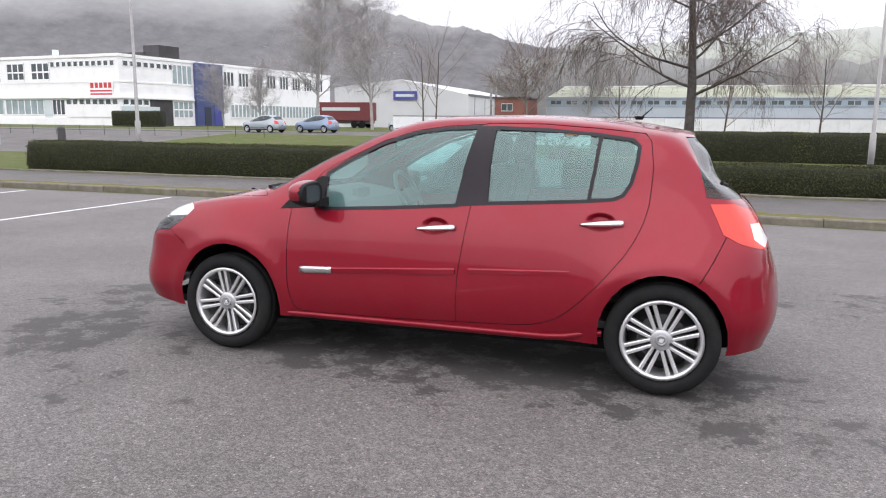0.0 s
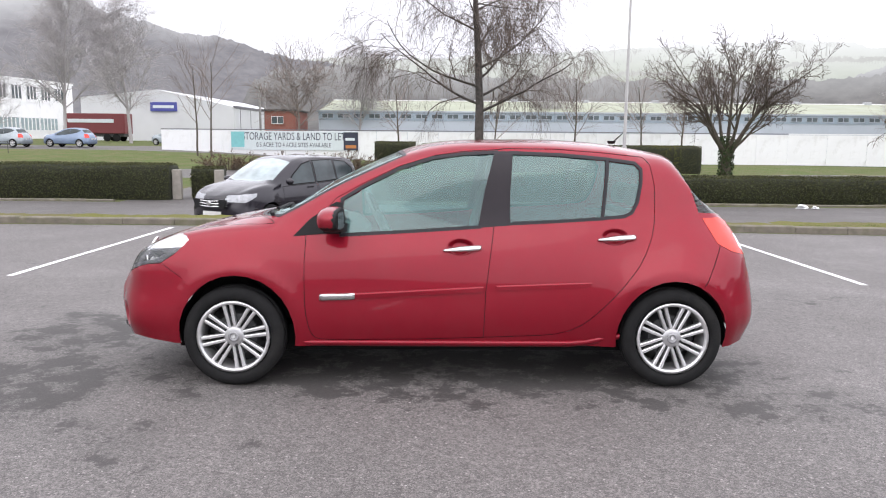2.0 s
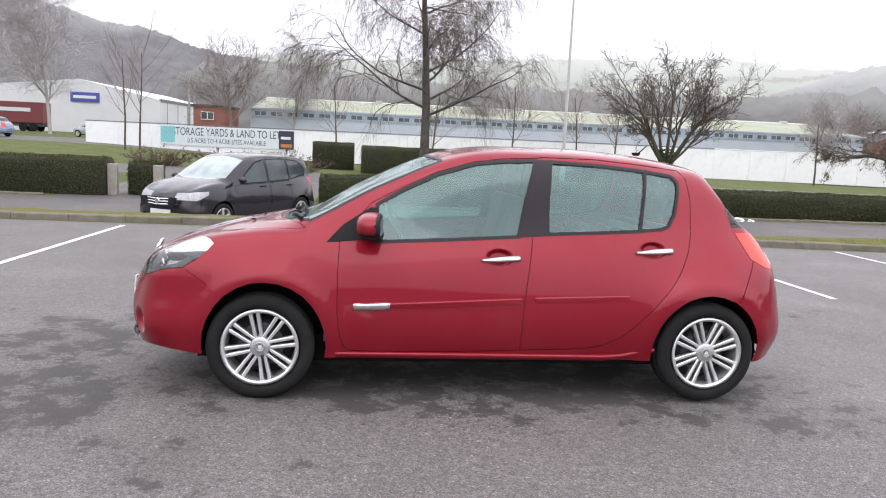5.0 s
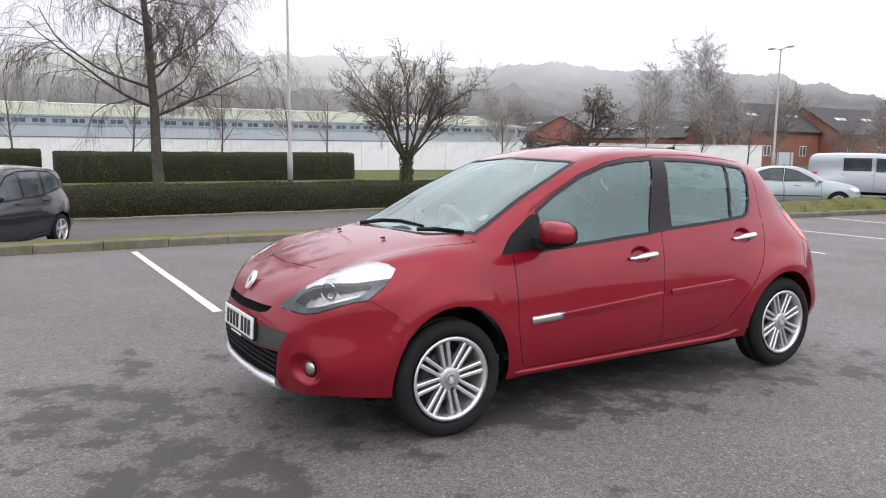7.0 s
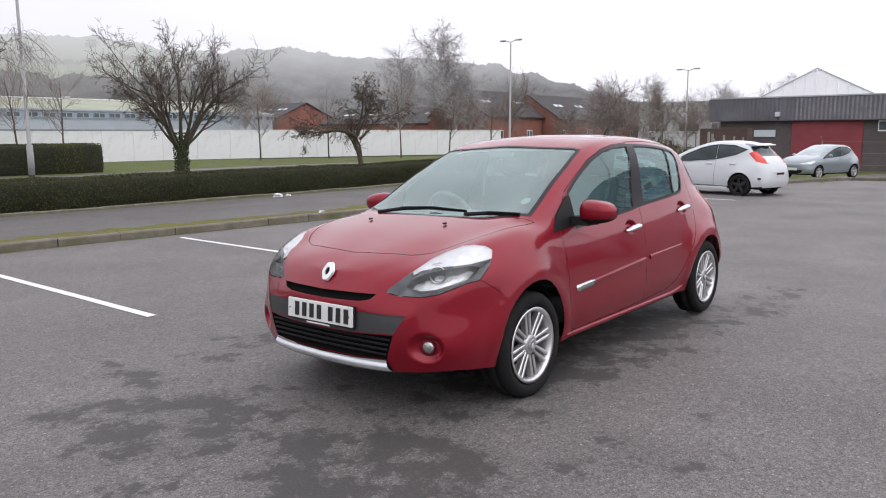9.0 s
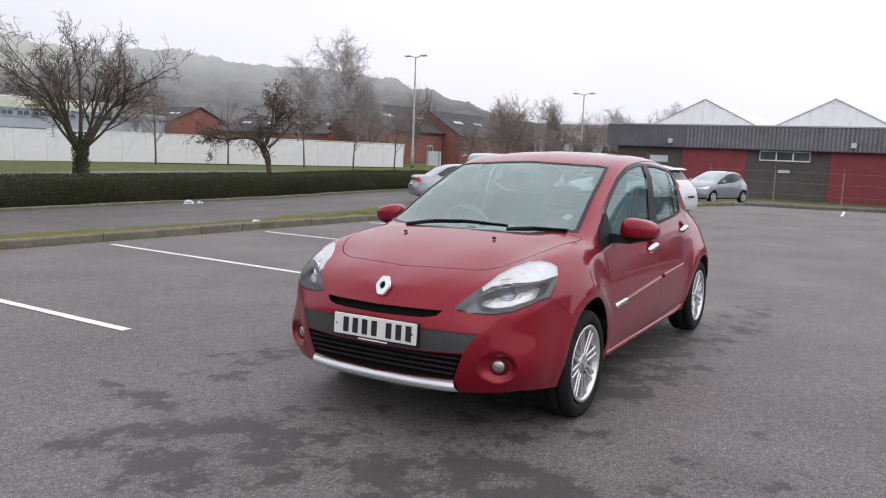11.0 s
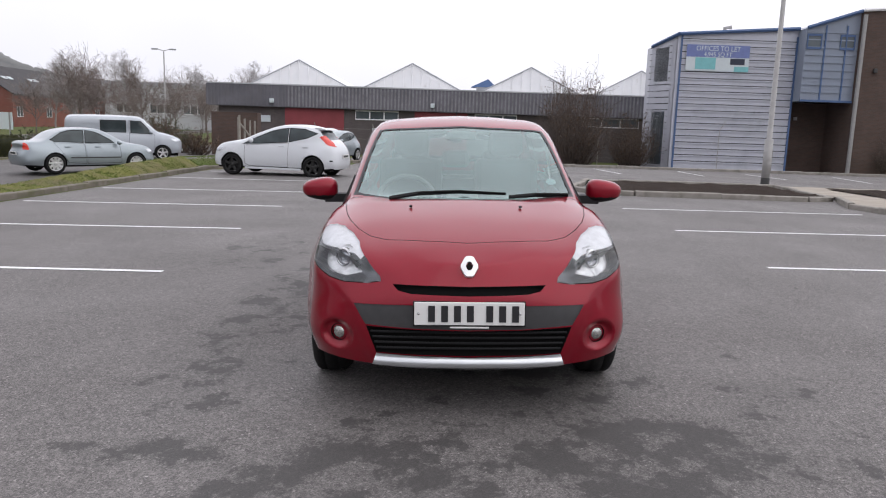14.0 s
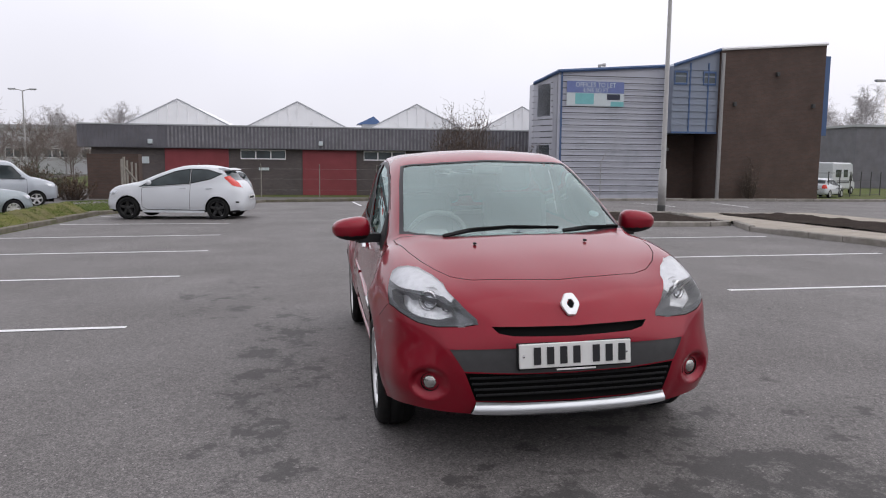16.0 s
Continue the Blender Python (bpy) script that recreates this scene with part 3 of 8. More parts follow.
g_me = raw_mesh("ground", GV, GF, M_ASPHALT, True)
g_me.materials.append(M_GRASS)
g_me.materials.append(M_ROAD)
g_me.polygons.foreach_set("material_index", GM)
solid("ground", g_me, M_ASPHALT, "grey damp asphalt car park, grass banks and a lower street", "ground", kind="structure")


def strip(name, pts, width, height, material, label, category, kind="structure", sink=0.05, top_bevel=0.02):
    """A kerb or edging that follows the ground along pts."""
    bm = bmesh.new()
    rows = []
    for i, (x, y) in enumerate(pts):
        a = Vector(pts[min(i + 1, len(pts) - 1)]) - Vector(pts[max(i - 1, 0)])
        a.normalize()
        nrm = Vector((-a.y, a.x)) * width * 0.5
        g = gz(x, y)
        b = top_bevel
        sec = [(-1, -sink), (-1, height - b), (-1 + 2 * b / width, height), (1 - 2 * b / width, height), (1, height - b), (1, -sink)]
        rows.append([bm.verts.new((x + nrm.x * s, y + nrm.y * s, g + h)) for s, h in sec])
    for r0, r1 in zip(rows, rows[1:]):
        for k in range(5):
            bm.faces.new((r0[k], r1[k], r1[k + 1], r0[k + 1]))
    for r, flip in ((rows[0], False), (rows[-1], True)):
        bm.faces.new(r if flip else r[::-1])
    bmesh.ops.recalc_face_normals(bm, faces=bm.faces[:])
    return bm


def kerb_run(name, pts, label, step=0.915, width=0.14, height=0.125, mat=M_KERB):
    """Kerb stones laid end to end along a polyline, each a stone of its own."""
    host = thing(name, Matrix.Identity(4), label, "kerb", kind="structure")
    rng = random.Random(len(pts))
    for (xa, ya), (xb, yb) in zip(pts, pts[1:]):
        L = math.hypot(xb - xa, yb - ya)
        n = max(1, round(L / step))
        for i in range(n):
            t0, t1 = (i + 0.006) / n, (i + 0.994) / n
            p0, p1 = (xa + (xb - xa) * t0, ya + (yb - ya) * t0), (xa + (xb - xa) * t1, ya + (yb - ya) * t1)
            h = height + rng.uniform(-0.014, 0.010)
            jog = rng.uniform(-0.010, 0.010)
            p0, p1 = (p0[0], p0[1] + jog), (p1[0], p1[1] + jog + rng.uniform(-0.006, 0.006))
            part("kerb_stone", strip("kerb_stone", [p0, p1], width, h, mat, "", ""), mat, host)
    return host


kerb_run("kerb_park", [(-30, 8.03), (-12, 8.03), (18.8, 7.98), (20.35, 7.15), (21.4, 5.55), (26.9, 3.65), (27.1, -2)], "weathered concrete kerb along the car park's grass verge")
kerb_run("kerb_far", [(27.3, -3.5), (28.6, -12), (27.7, -26)], "pale concrete kerb at the far end of the car park", mat=M_KERBPALE)
kerb_run("kerb_street", [(-30, 18.0), (-10.2, 18.0)], "low concrete kerb before the hedge", height=0.07)
kerb_run("kerb_street", [(-2.2, 18.0), (28, 18.3)], "low concrete kerb before the hedge", height=0.07)
# planted islands opposite the bays
kerb_run("kerb_island", [(12.2, -3.3), (11.9, -4.2), (11.9, -8.2), (12.2, -8.9), (16.4, -9.4), (16.4, -3.9), (13.0, -2.9), (12.2, -3.3)], "pale concrete kerb round a planted island", mat=M_KERBPALE)
kerb_run("kerb_paved", [(12.2, -9.1), (10.3, -8.4), (6.9, -8.9), (4.0, -9.4), (-2.0, -10.4)], "pale concrete kerb of a paved footway", mat=M_KERBPALE)


def patch(name, poly, lift, material, label, category, n=1):
    """A flat bed that follows the ground."""
    bm = bmesh.new()
    vs = [bm.verts.new((x, y, gz(x, y) + lift)) for x, y in poly]
    bm.faces.new(vs)
    bmesh.ops.triangulate(bm, faces=bm.faces[:])
    return solid(name, bm, material, label, category, kind="structure")


def bumpy_bed(name, x0, x1, y0, y1, lift, material, label, rough=0.05, step=0.25):
    xs, ys = np.arange(x0, x1 + 1e-6, step), np.arange(y0, y1 + 1e-6, step)
    V = [(x, y, gz(x, y) + lift + rough * noise.noise(Vector((x * 2.1, y * 2.1, 3.0))) + 0.5 * rough * noise.noise(Vector((x * 6, y * 6, 1.0)))) for y in ys for x in xs]
    w = len(xs)
    F = [(j * w + i, j * w + i + 1, (j + 1) * w + i + 1, (j + 1) * w + i) for j in range(len(ys) - 1) for i in range(w - 1)]
    return solid(name, raw_mesh(name, V, F, material, True), material, label, "bed", kind="structure")


bumpy_bed("island_soil", 12.05, 16.3, -8.95, -3.7, 0.09, M_SOIL, "dark bare soil of the planted island", 0.05, 0.12)
patch("footway", [(10.4, -8.5), (12.1, -9.15), (16.3, -9.5), (16.3, -14), (-2, -14), (-2, -10.5), (4, -9.5), (6.9, -9.0)], 0.09, M_PAVE, "buff paved footway behind the kerb", "pavement")
bumpy_bed("footway_soil", 8.2, 15.5, -12.6, -10.3, 0.12, M_SOIL, "dark bare soil bed in the footway", 0.04, 0.15)
bumpy_bed("verge", -30, 6.0, 8.07, 8.50, 0.104, M_MOSS, "mossy yellow-green strip on top of the kerb", 0.03, 0.06)
bumpy_bed("verge", 6.0, 18.6, 8.10, 8.9, 0.085, M_MOSS, "mossy yellow-green verge on top of the kerb", 0.03, 0.12)


def bay_line(xa, ya, xb, yb, width=0.085):
    dx, dy = xb - xa, yb - ya
    L = math.hypot(dx, dy)
    nx, ny = -dy / L * width / 2, dx / L * width / 2
    n = 8
    V, F = [], []
    rng = random.Random(int(xa * 100))
    for i in range(n + 1):
        t = i / n
        x, y = xa + dx * t, ya + dy * t
        for s in (-1, 1):
            w = s * (1 + rng.uniform(-0.08, 0.08))
            px, py = x + nx * w, y + ny * w
            V.append((px, py, gz(px, py) + 0.005))
    for i in range(n):
        F.append((2 * i, 2 * i + 2, 2 * i + 3, 2 * i + 1))
    me = raw_mesh("bay_line", V, F, M_LINE)
    ob = solid("bay_line", me, M_LINE, "white painted parking bay line on asphalt", "road marking", "bay lines", "structure")
    return ob


for xa, ya, xb, yb in ((-11.3, 2.5, -11.85, 7.55), (-7.98, 2.65, -8.2, 7.55), (-4.69, 2.81, -4.64, 7.5), (-1.59, 2.80, -1.68, 7.5), (1.37, 2.78, 1.43, 7.5), (4.52, 2.92, 4.46, 7.5), (7.58, 3.04, 7.58, 7.6), (10.72, 3.25, 10.72, 7.65), (14.2, 3.5, 14.6, 7.65), (17.5, 3.5, 17.9, 7.6)):
    bay_line(xa, ya, xb, yb)
for xa, ya, xb, yb in ((-0.6, -3.4, -0.5, -8.2), (2.38, -3.31, 2.6, -8.1), (5.43, -3.23, 5.78, -7.95), (8.62, -3.18, 8.98, -7.9)):
    bay_line(xa, ya, xb, yb)
for xa, ya, xb, yb in ((22.6, -0.2, 26.2, 0.0), (22.6, -3.2, 26.3, -3.0), (22.5, -6.3, 26.3, -6.0), (22.9, -9.5, 26.6, -9.6), (22.1, -12.3, 25.6, -12.1), (21.6, -15.1, 25.8, -15.8)):
    bay_line(xa, ya, xb, yb)

# litter by the hedge and on the kerb
for lx, ly, s in ((10.75, 17.4, 0.15), (4.75, 8.05, 0.06), (11.1, 17.3, 0.09)):
    bm = bmesh.new()
    bmesh.ops.create_icosphere(bm, subdivisions=2, radius=s)
    for v in bm.verts:
        k = 1 + 0.7 * noise.noise(v.co * (2.2 / s) + Vector((lx, ly, 0))) + 0.5 * noise.noise(v.co * (6.0 / s))
        v.co = Vector((v.co.x * k * 1.2, v.co.y * k, max(-0.2 * s, v.co.z * 0.6 * k)))
    solid("litter", bm, M_LITTER, "crumpled white plastic bag lying on the ground", "litter", "litter", m=pose(lx, ly, gz(lx, ly) + (0.04 if ly > 10 else 0.13)))

# grass blades along the bank
rng = random.Random(8)
BV, BF = [], []
for _ in range(40000):
    x = rng.uniform(-13, 21)
    far = smoothstep(x, 5, 13)
    if rng.random() > 0.5 + 0.5 * far:
        continue
    y = park_edge(x) + 0.06 + abs(rng.gauss(0, 0.16 + 0.55 * far))
    g = gz(x, y) + (0.07 if y < 8.9 else 0.0)
    h, a, w = rng.uniform(0.02, 0.045), rng.uniform(0, 6.283), rng.uniform(0.006, 0.012)
    k = len(BV)
    dx, dy = math.cos(a) * w, math.sin(a) * w
    BV += [(x - dx, y - dy, g), (x + dx, y + dy, g), (x + rng.gauss(0, 0.02), y + rng.gauss(0, 0.02), g + h)]
    BF.append((k, k + 1, k + 2))
M_BLADE = make_leaf("grass_blade", (0.075, 0.125, 0.022), (0.18, 0.225, 0.055))
solid("grass", raw_mesh("grass", BV, BF, M_BLADE), M_BLADE, "short rough winter grass on the bank", "grass", kind="stuff")

# ---- hedges, trees ----
def leaf_cloud(points, normals, size, rng, tilt=0.9):
    """Small folded leaves at points, one quad each."""
    if not len(points):
        return [], []
    r = np.random.default_rng(rng.randrange(1 << 30))
    p, nrm = np.array(points, float), np.array(normals, float)
    unit = lambda v: v / (np.linalg.norm(v, axis=1, keepdims=True) + 1e-9)
    a = unit(r.normal(size=p.shape) * tilt + nrm)
    t = unit(np.cross(a, r.normal(size=p.shape)))
    b = np.cross(a, t)
    q = size * r.uniform(0.6, 1.4, (len(p), 1))
    V = np.stack([p - t * q, p + b * q * 0.55 + a * q * 0.15, p + t * q, p - b * q * 0.55 + a * q * 0.15], 1).reshape(-1, 3)
    return V.tolist(), np.arange(len(V)).reshape(-1, 4).tolist()


def hedge(name, x0, x1, y0, y1, h, label, leaves, seed, yellow=0, leaf=0.024):
    rng = random.Random(seed)
    ob = thing(name, pose(0, 0, 0), label, "hedge")
    nx = max(4, int((x1 - x0) / 0.3))
    bm = bmesh.new()
    prof = [(y0 + 0.10, 0.0), (y0 + 0.02, 0.25), (y0, 0.6), (y0 + 0.04, 0.9), (y0 + 0.14, 1.0), (y1 - 0.14, 1.0), (y1 - 0.02, 0.85), (y1, 0.4), (y1 - 0.1, 0.0)]
    rows = []
    for i in range(nx + 1):
        x = x0 + (x1 - x0) * i / nx
        row = []
        for y, t in prof:
            k = noise.noise(Vector((x * 0.8, y * 1.1, t * 1.7 + seed))) * 0.10 + noise.noise(Vector((x * 3.1, y * 3, t * 4 + seed))) * 0.05
            inset = 0.12 if i in (0, nx) else 0.0
            ym = 0.5 * (y0 + y1)
            yy = y + (0.09 if y < ym else -0.09) + (k if y < ym else -k) + (ym - y) * inset
            row.append(bm.verts.new((x, yy, gz(x, y0) + t * (h - 0.05) + (k * 0.6 if t > 0.5 else 0))))
        rows.append(row)
    for r0, r1 in zip(rows, rows[1:]):
        for k in range(len(prof) - 1):
            bm.faces.new((r0[k], r1[k], r1[k + 1], r0[k + 1]))
    bm.faces.new(rows[0][::-1])
    bm.faces.new(rows[-1])
    bmesh.ops.recalc_face_normals(bm, faces=bm.faces[:])
    tri = [(f.calc_center_median().copy(), f.normal.copy(), f.calc_area(), [v.co.copy() for v in f.verts]) for f in bm.faces if len(f.verts) == 4]
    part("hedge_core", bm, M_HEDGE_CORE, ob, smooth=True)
    wts = [t[2] * (1.6 if t[1].y < 0 or t[1].z > 0.5 else 0.4) for t in tri]
    P, N, P2, N2 = [], [], [], []
    for c, nrm, _, co in rng.choices(tri, wts, k=leaves):
        u, v = rng.random(), rng.random()
        p = (co[0] * (1 - u) + co[1] * u) * (1 - v) + (co[3] * (1 - u) + co[2] * u) * v
        p = np.array(p + nrm * rng.uniform(-0.01, 0.09))
        yel = yellow and noise.noise(Vector((p[0] * 0.5, 5.0, seed))) > 0.18 and rng.random() < 0.6
        (P2 if yel else P).append(p)
        (N2 if yel else N).append(np.array(nrm))
    V, F = leaf_cloud(P, N, leaf, rng)
    part("foliage", raw_mesh("foliage", V, F, M_HEDGE), M_HEDGE, ob)
    if P2:
        V, F = leaf_cloud(P2, N2, leaf * 1.15, rng)
        part("foliage_yellow", raw_mesh("foliage_yellow", V, F, M_HEDGE2), M_HEDGE2, ob, "yellowish winter leaves")
    return ob


def grow(rng, start, direction, length, radius, depth, P):
    """A limb and its side shoots. Collects (level, points, radii) in P['out']."""
    n = P["segs"][min(depth, len(P["segs"]) - 1)]
    pts, rad = [np.array(start, float)], [radius]
    d = np.array(direction, float)
    d = d / np.linalg.norm(d)
    tip = P["tip"][min(depth, len(P["tip"]) - 1)]
    for i in range(n):
        w = P["wander"][min(depth, len(P["wander"]) - 1)]
        d = d + np.array([rng.gauss(0, w), rng.gauss(0, w), rng.gauss(0, w * 0.7) + P["lift"][min(depth, len(P["lift"]) - 1)]])
        d = d / np.linalg.norm(d)
        pts.append(pts[-1] + d * length / n)
        rad.append(radius * (1 - (1 - tip) * (i + 1) / n))
    P["out"].append((depth, pts, rad))
    if depth >= P["levels"]:
        return
    kids = P["kids"][min(depth, len(P["kids"]) - 1)]
    for k in range(kids):
        t = P["from"][min(depth, len(P["from"]) - 1)]
        f = t + (1 - t) * (k + rng.random() * 0.8) / kids
        f = min(f, 0.995)
        i = min(int(f * n), n - 1)
        a = pts[i] + (pts[i + 1] - pts[i]) * (f * n - i)
        ax = pts[i + 1] - pts[i]
        ax = ax / np.linalg.norm(ax)
        s = np.cross(ax, [rng.gauss(0, 1), rng.gauss(0, 1), rng.gauss(0, 1)])
        s = s / (np.linalg.norm(s) + 1e-9)
        spread = radians(rng.uniform(*P["angle"][min(depth, len(P["angle"]) - 1)]))
        nd = ax * math.cos(spread) + s * math.sin(spread)
        shrink = P["shrink"][min(depth, len(P["shrink"]) - 1)]
        ln = length * shrink * rng.uniform(0.7, 1.15) * (1.0 - 0.45 * f if depth == 0 and P.get("cone") else 1.0)
        rr = max(P.get("rmin", 0.0), rad[i] * P["thin"][min(depth, len(P["thin"]) - 1)])
        grow(rng, a, nd, ln, rr, depth + 1, P)


def tree_meshes(P, starts, seed, split=1, sides=(8, 6, 4, 3, 3)):
    rng = random.Random(seed)
    P = dict(P, out=[])
    for s, d, ln, r in starts:
        grow(rng, s, d, ln, r, 0, P)
    V0, F0, V1, F1 = [], [], [], []
    for depth, pts, rad in P["out"]:
        sd = sides[min(depth, len(sides) - 1)]
        if depth < split:
            add_tube(V0, F0, pts, rad, sd)
        else:
            add_tube(V1, F1, pts, rad, sd)
    return (V0, F0), (V1, F1), P["out"]


def build_tree(name, x, y, label, P, starts, seed, bark, twig, split=2, z=None, sides=(8, 6, 4, 3, 3), group="", scale=1.0):
    a, b, out = tree_meshes(P, starts, seed, split, sides)
    ob = thing(name, pose(x, y, gz(x, y) - 0.05 if z is None else z) @ Matrix.Diagonal((scale, scale, scale, 1)), label, "tree", group)
    part("trunk", raw_mesh("trunk", *a, bark, True), bark, ob)
    part("crown", raw_mesh("crown", *b, twig, False), twig, ob, "bare winter twigs")
    return ob, out


BIRCH = dict(levels=4, segs=(14, 9, 7, 6, 5), tip=(0.18, 0.22, 0.3, 0.4, 0.5), wander=(0.04, 0.13, 0.20, 0.18, 0.12), lift=(0.02, 0.02, -0.04, -0.19, -0.30),
             kids=(26, 9, 7, 7), **{"from": (0.24, 0.15, 0.12, 0.08)}, angle=((50, 86), (28, 62), (25, 65), (20, 60)), shrink=(0.41, 0.46, 0.52, 0.86), thin=(0.36, 0.48, 0.5, 0.55), cone=True, rmin=0.0056)
build_tree("birch_tree", 1.4, 24.5, "tall bare birch with drooping fine twigs behind the hedge", BIRCH, [((0, 0, 0), (-0.02, 0.03, 1), 11.8, 0.205)], 7, M_BIRCH, M_TWIG, 2)

SPREAD = dict(levels=4, segs=(7, 7, 6, 5, 4), tip=(0.35, 0.3, 0.35, 0.4, 0.5), wander=(0.09, 0.12, 0.16, 0.2, 0.2), lift=(0.0, 0.03, 0.06, 0.05, 0.03),
              kids=(6, 6, 5, 4), **{"from": (0.35, 0.25, 0.2, 0.15)}, angle=((22, 52), (22, 55), (25, 60), (25, 65)), shrink=(0.68, 0.55, 0.52, 0.5), thin=(0.6, 0.58, 0.55, 0.6))
CHERRY = dict(SPREAD, kids=(5, 6, 5, 4), angle=((18, 42), (22, 50), (25, 60), (25, 65)), wander=(0.05, 0.07, 0.10, 0.13, 0.15), lift=(0.03, 0.04, 0.04, 0.03, 0.02), shrink=(0.60, 0.54, 0.50, 0.5), thin=(0.60, 0.58, 0.55, 0.6), rmin=0.0075)
cherry, _ = build_tree("cherry_tree", 10.3, 22.5, "bare spreading cherry tree with ivy on the trunk behind the hedge", CHERRY,
                           [((0.0, 0, 1.35), (-0.42, 0.1, 1), 2.9, 0.105), ((0.05, 0, 1.35), (0.40, -0.15, 1), 2.9, 0.105), ((0, 0.05, 1.55), (-0.08, 0.55, 1), 2.6, 0.08), ((0, 0, 1.5), (0.05, -0.6, 1), 2.5, 0.08), ((0, 0, 1.45), (-0.80, -0.3, 1.0), 2.3, 0.07), ((0, 0, 1.45), (0.80, 0.3, 1.0), 2.3, 0.07), ((0, 0, 1.6), (0.02, 0.05, 1), 2.8, 0.08), ((0, 0, 1.5), (-0.7, 0.6, 1), 2.4, 0.06), ((0, 0, 1.5), (0.75, -0.6, 1), 2.4, 0.06)], 11, M_BARK, M_TWIG, 2)
V, F = [], []
add_tube(V, F, [np.array(p, float) for p in ((0, 0, 0), (0.02, 0, 0.7), (0.0, 0, 1.2), (0.02, 0, 1.6))], [0.24, 0.20, 0.19, 0.16], 10)
part("stem", raw_mesh("stem", V, F, M_BARK, True), M_BARK, cherry)
rng = random.Random(5)
P_, N_ = [], []
for _ in range(1500):
    t, a = rng.random(), rng.uniform(0, 6.283)
    r = 0.21 + rng.uniform(-0.01, 0.07)
    P_.append(np.array((r * math.cos(a), r * math.sin(a), 0.2 + t * 2.0)))
    N_.append(np.array((math.cos(a), math.sin(a), 0.2)))
part("ivy", raw_mesh("ivy", *leaf_cloud(P_, N_, 0.045, rng), M_IVY), M_IVY, cherry, "dark green ivy")

CROOK = dict(SPREAD, wander=(0.14, 0.2, 0.24, 0.25, 0.2), kids=(5, 6, 5, 4), lift=(0.0, 0.02, -0.02, -0.08, -0.16), levels=4, rmin=0.008)
crook, k_out = build_tree("small_tree", 21.6, 24.6, "small crooked tree with withered brown leaves", CROOK,
                          [((0, 0, 0), (-0.25, 0, 1), 2.2, 0.16), ((-0.45, 0, 1.9), (-0.9, 0.1, 0.5), 2.3, 0.10), ((-0.45, 0, 2.0), (0.5, 0.1, 1), 1.9, 0.11), ((-0.45, 0, 2.0), (-0.3, -0.3, 1), 1.8, 0.10), ((-0.3, 0, 1.8), (0.9, -0.2, 0.5), 1.8, 0.07)], 21, M_BARK, M_TWIG, 2)
P_, N_ = [], []
for depth, pts, rad in k_out:
    if depth >= 3:
        for p in pts[2:]:
            if rng.random() < 0.16:
                P_.append(p + np.array([rng.gauss(0, 0.05) for _ in range(3)]))
                N_.append(np.array((0, 0, 1.0)))
part("leaves", raw_mesh("leaves", *leaf_cloud(P_, N_, 0.05, rng), M_DEADLEAF), M_DEADLEAF, crook, "withered brown leaves")

SAPLING = dict(levels=3, segs=(8, 6, 5, 4), tip=(0.3, 0.3, 0.4, 0.5), wander=(0.04, 0.08, 0.12, 0.15), lift=(0.02, 0.06, 0.05, 0.03),
               kids=(12, 7, 5), **{"from": (0.34, 0.2, 0.15)}, angle=((25, 50), (25, 50), (25, 60)), shrink=(0.55, 0.5, 0.5), thin=(0.5, 0.5, 0.6))
BUSHY = dict(SAPLING, levels=3, kids=(14, 9, 6), angle=((30, 60), (25, 55), (25, 60)))
for i, (x, y, h, lab) in enumerate(((-3.0, 47, 5.6, "thin bare young street tree"), (-17.0, 47, 6.0, "thin bare young street tree"), (-16.2, 47.5, 6.4, "thin bare young street tree"), (8.9, 47, 6.0, "bare round-crowned street tree"), (13.7, 47, 5.6, "bare round-crowned street tree"), (16.4, 47, 5.2, "bare round-crowned street tree"),
                                    (30.8, 46, 4.4, "thin bare young street tree"), (37.8, 46, 4.4, "thin bare young street tree"), (42.5, 42, 5.4, "thin bare young street tree"), (46.6, 40, 4.4, "thin bare young street tree"), (50.0, 38, 4.4, "thin bare young street tree"), (3.4, 47, 5.0, "thin bare young street tree"))):
    P = BUSHY if "round" in lab else SAPLING
    build_tree("street_tree", x, y, lab + " before the white hoarding", P, [((0, 0, 0), (0.01 * (i % 3 - 1), 0, 1), h, 0.075)], 40 + i, M_BARK, M_TWIG_BROWN, 1, group="street trees")

FARTREE = dict(levels=3, segs=(10, 7, 6, 5), tip=(0.15, 0.25, 0.35, 0.5), wander=(0.04, 0.1, 0.14, 0.16), lift=(0.02, 0.05, 0.0, -0.08),
               kids=(34, 14, 10), rmin=0.015, **{"from": (0.20, 0.15, 0.1)}, angle=((25, 55), (25, 55), (25, 60)), shrink=(0.42, 0.5, 0.55), thin=(0.45, 0.5, 0.6), cone=True)
far_a, _ = build_tree("tall_birch", -40, 75, "tall bare birch in the mist beside the factory", FARTREE, [((0, 0, 0), (0, 0, 1), 15.5, 0.2)], 71, M_TWIG_HAZED, M_TWIG_HAZED, 1, z=0.2, group="misty trees")
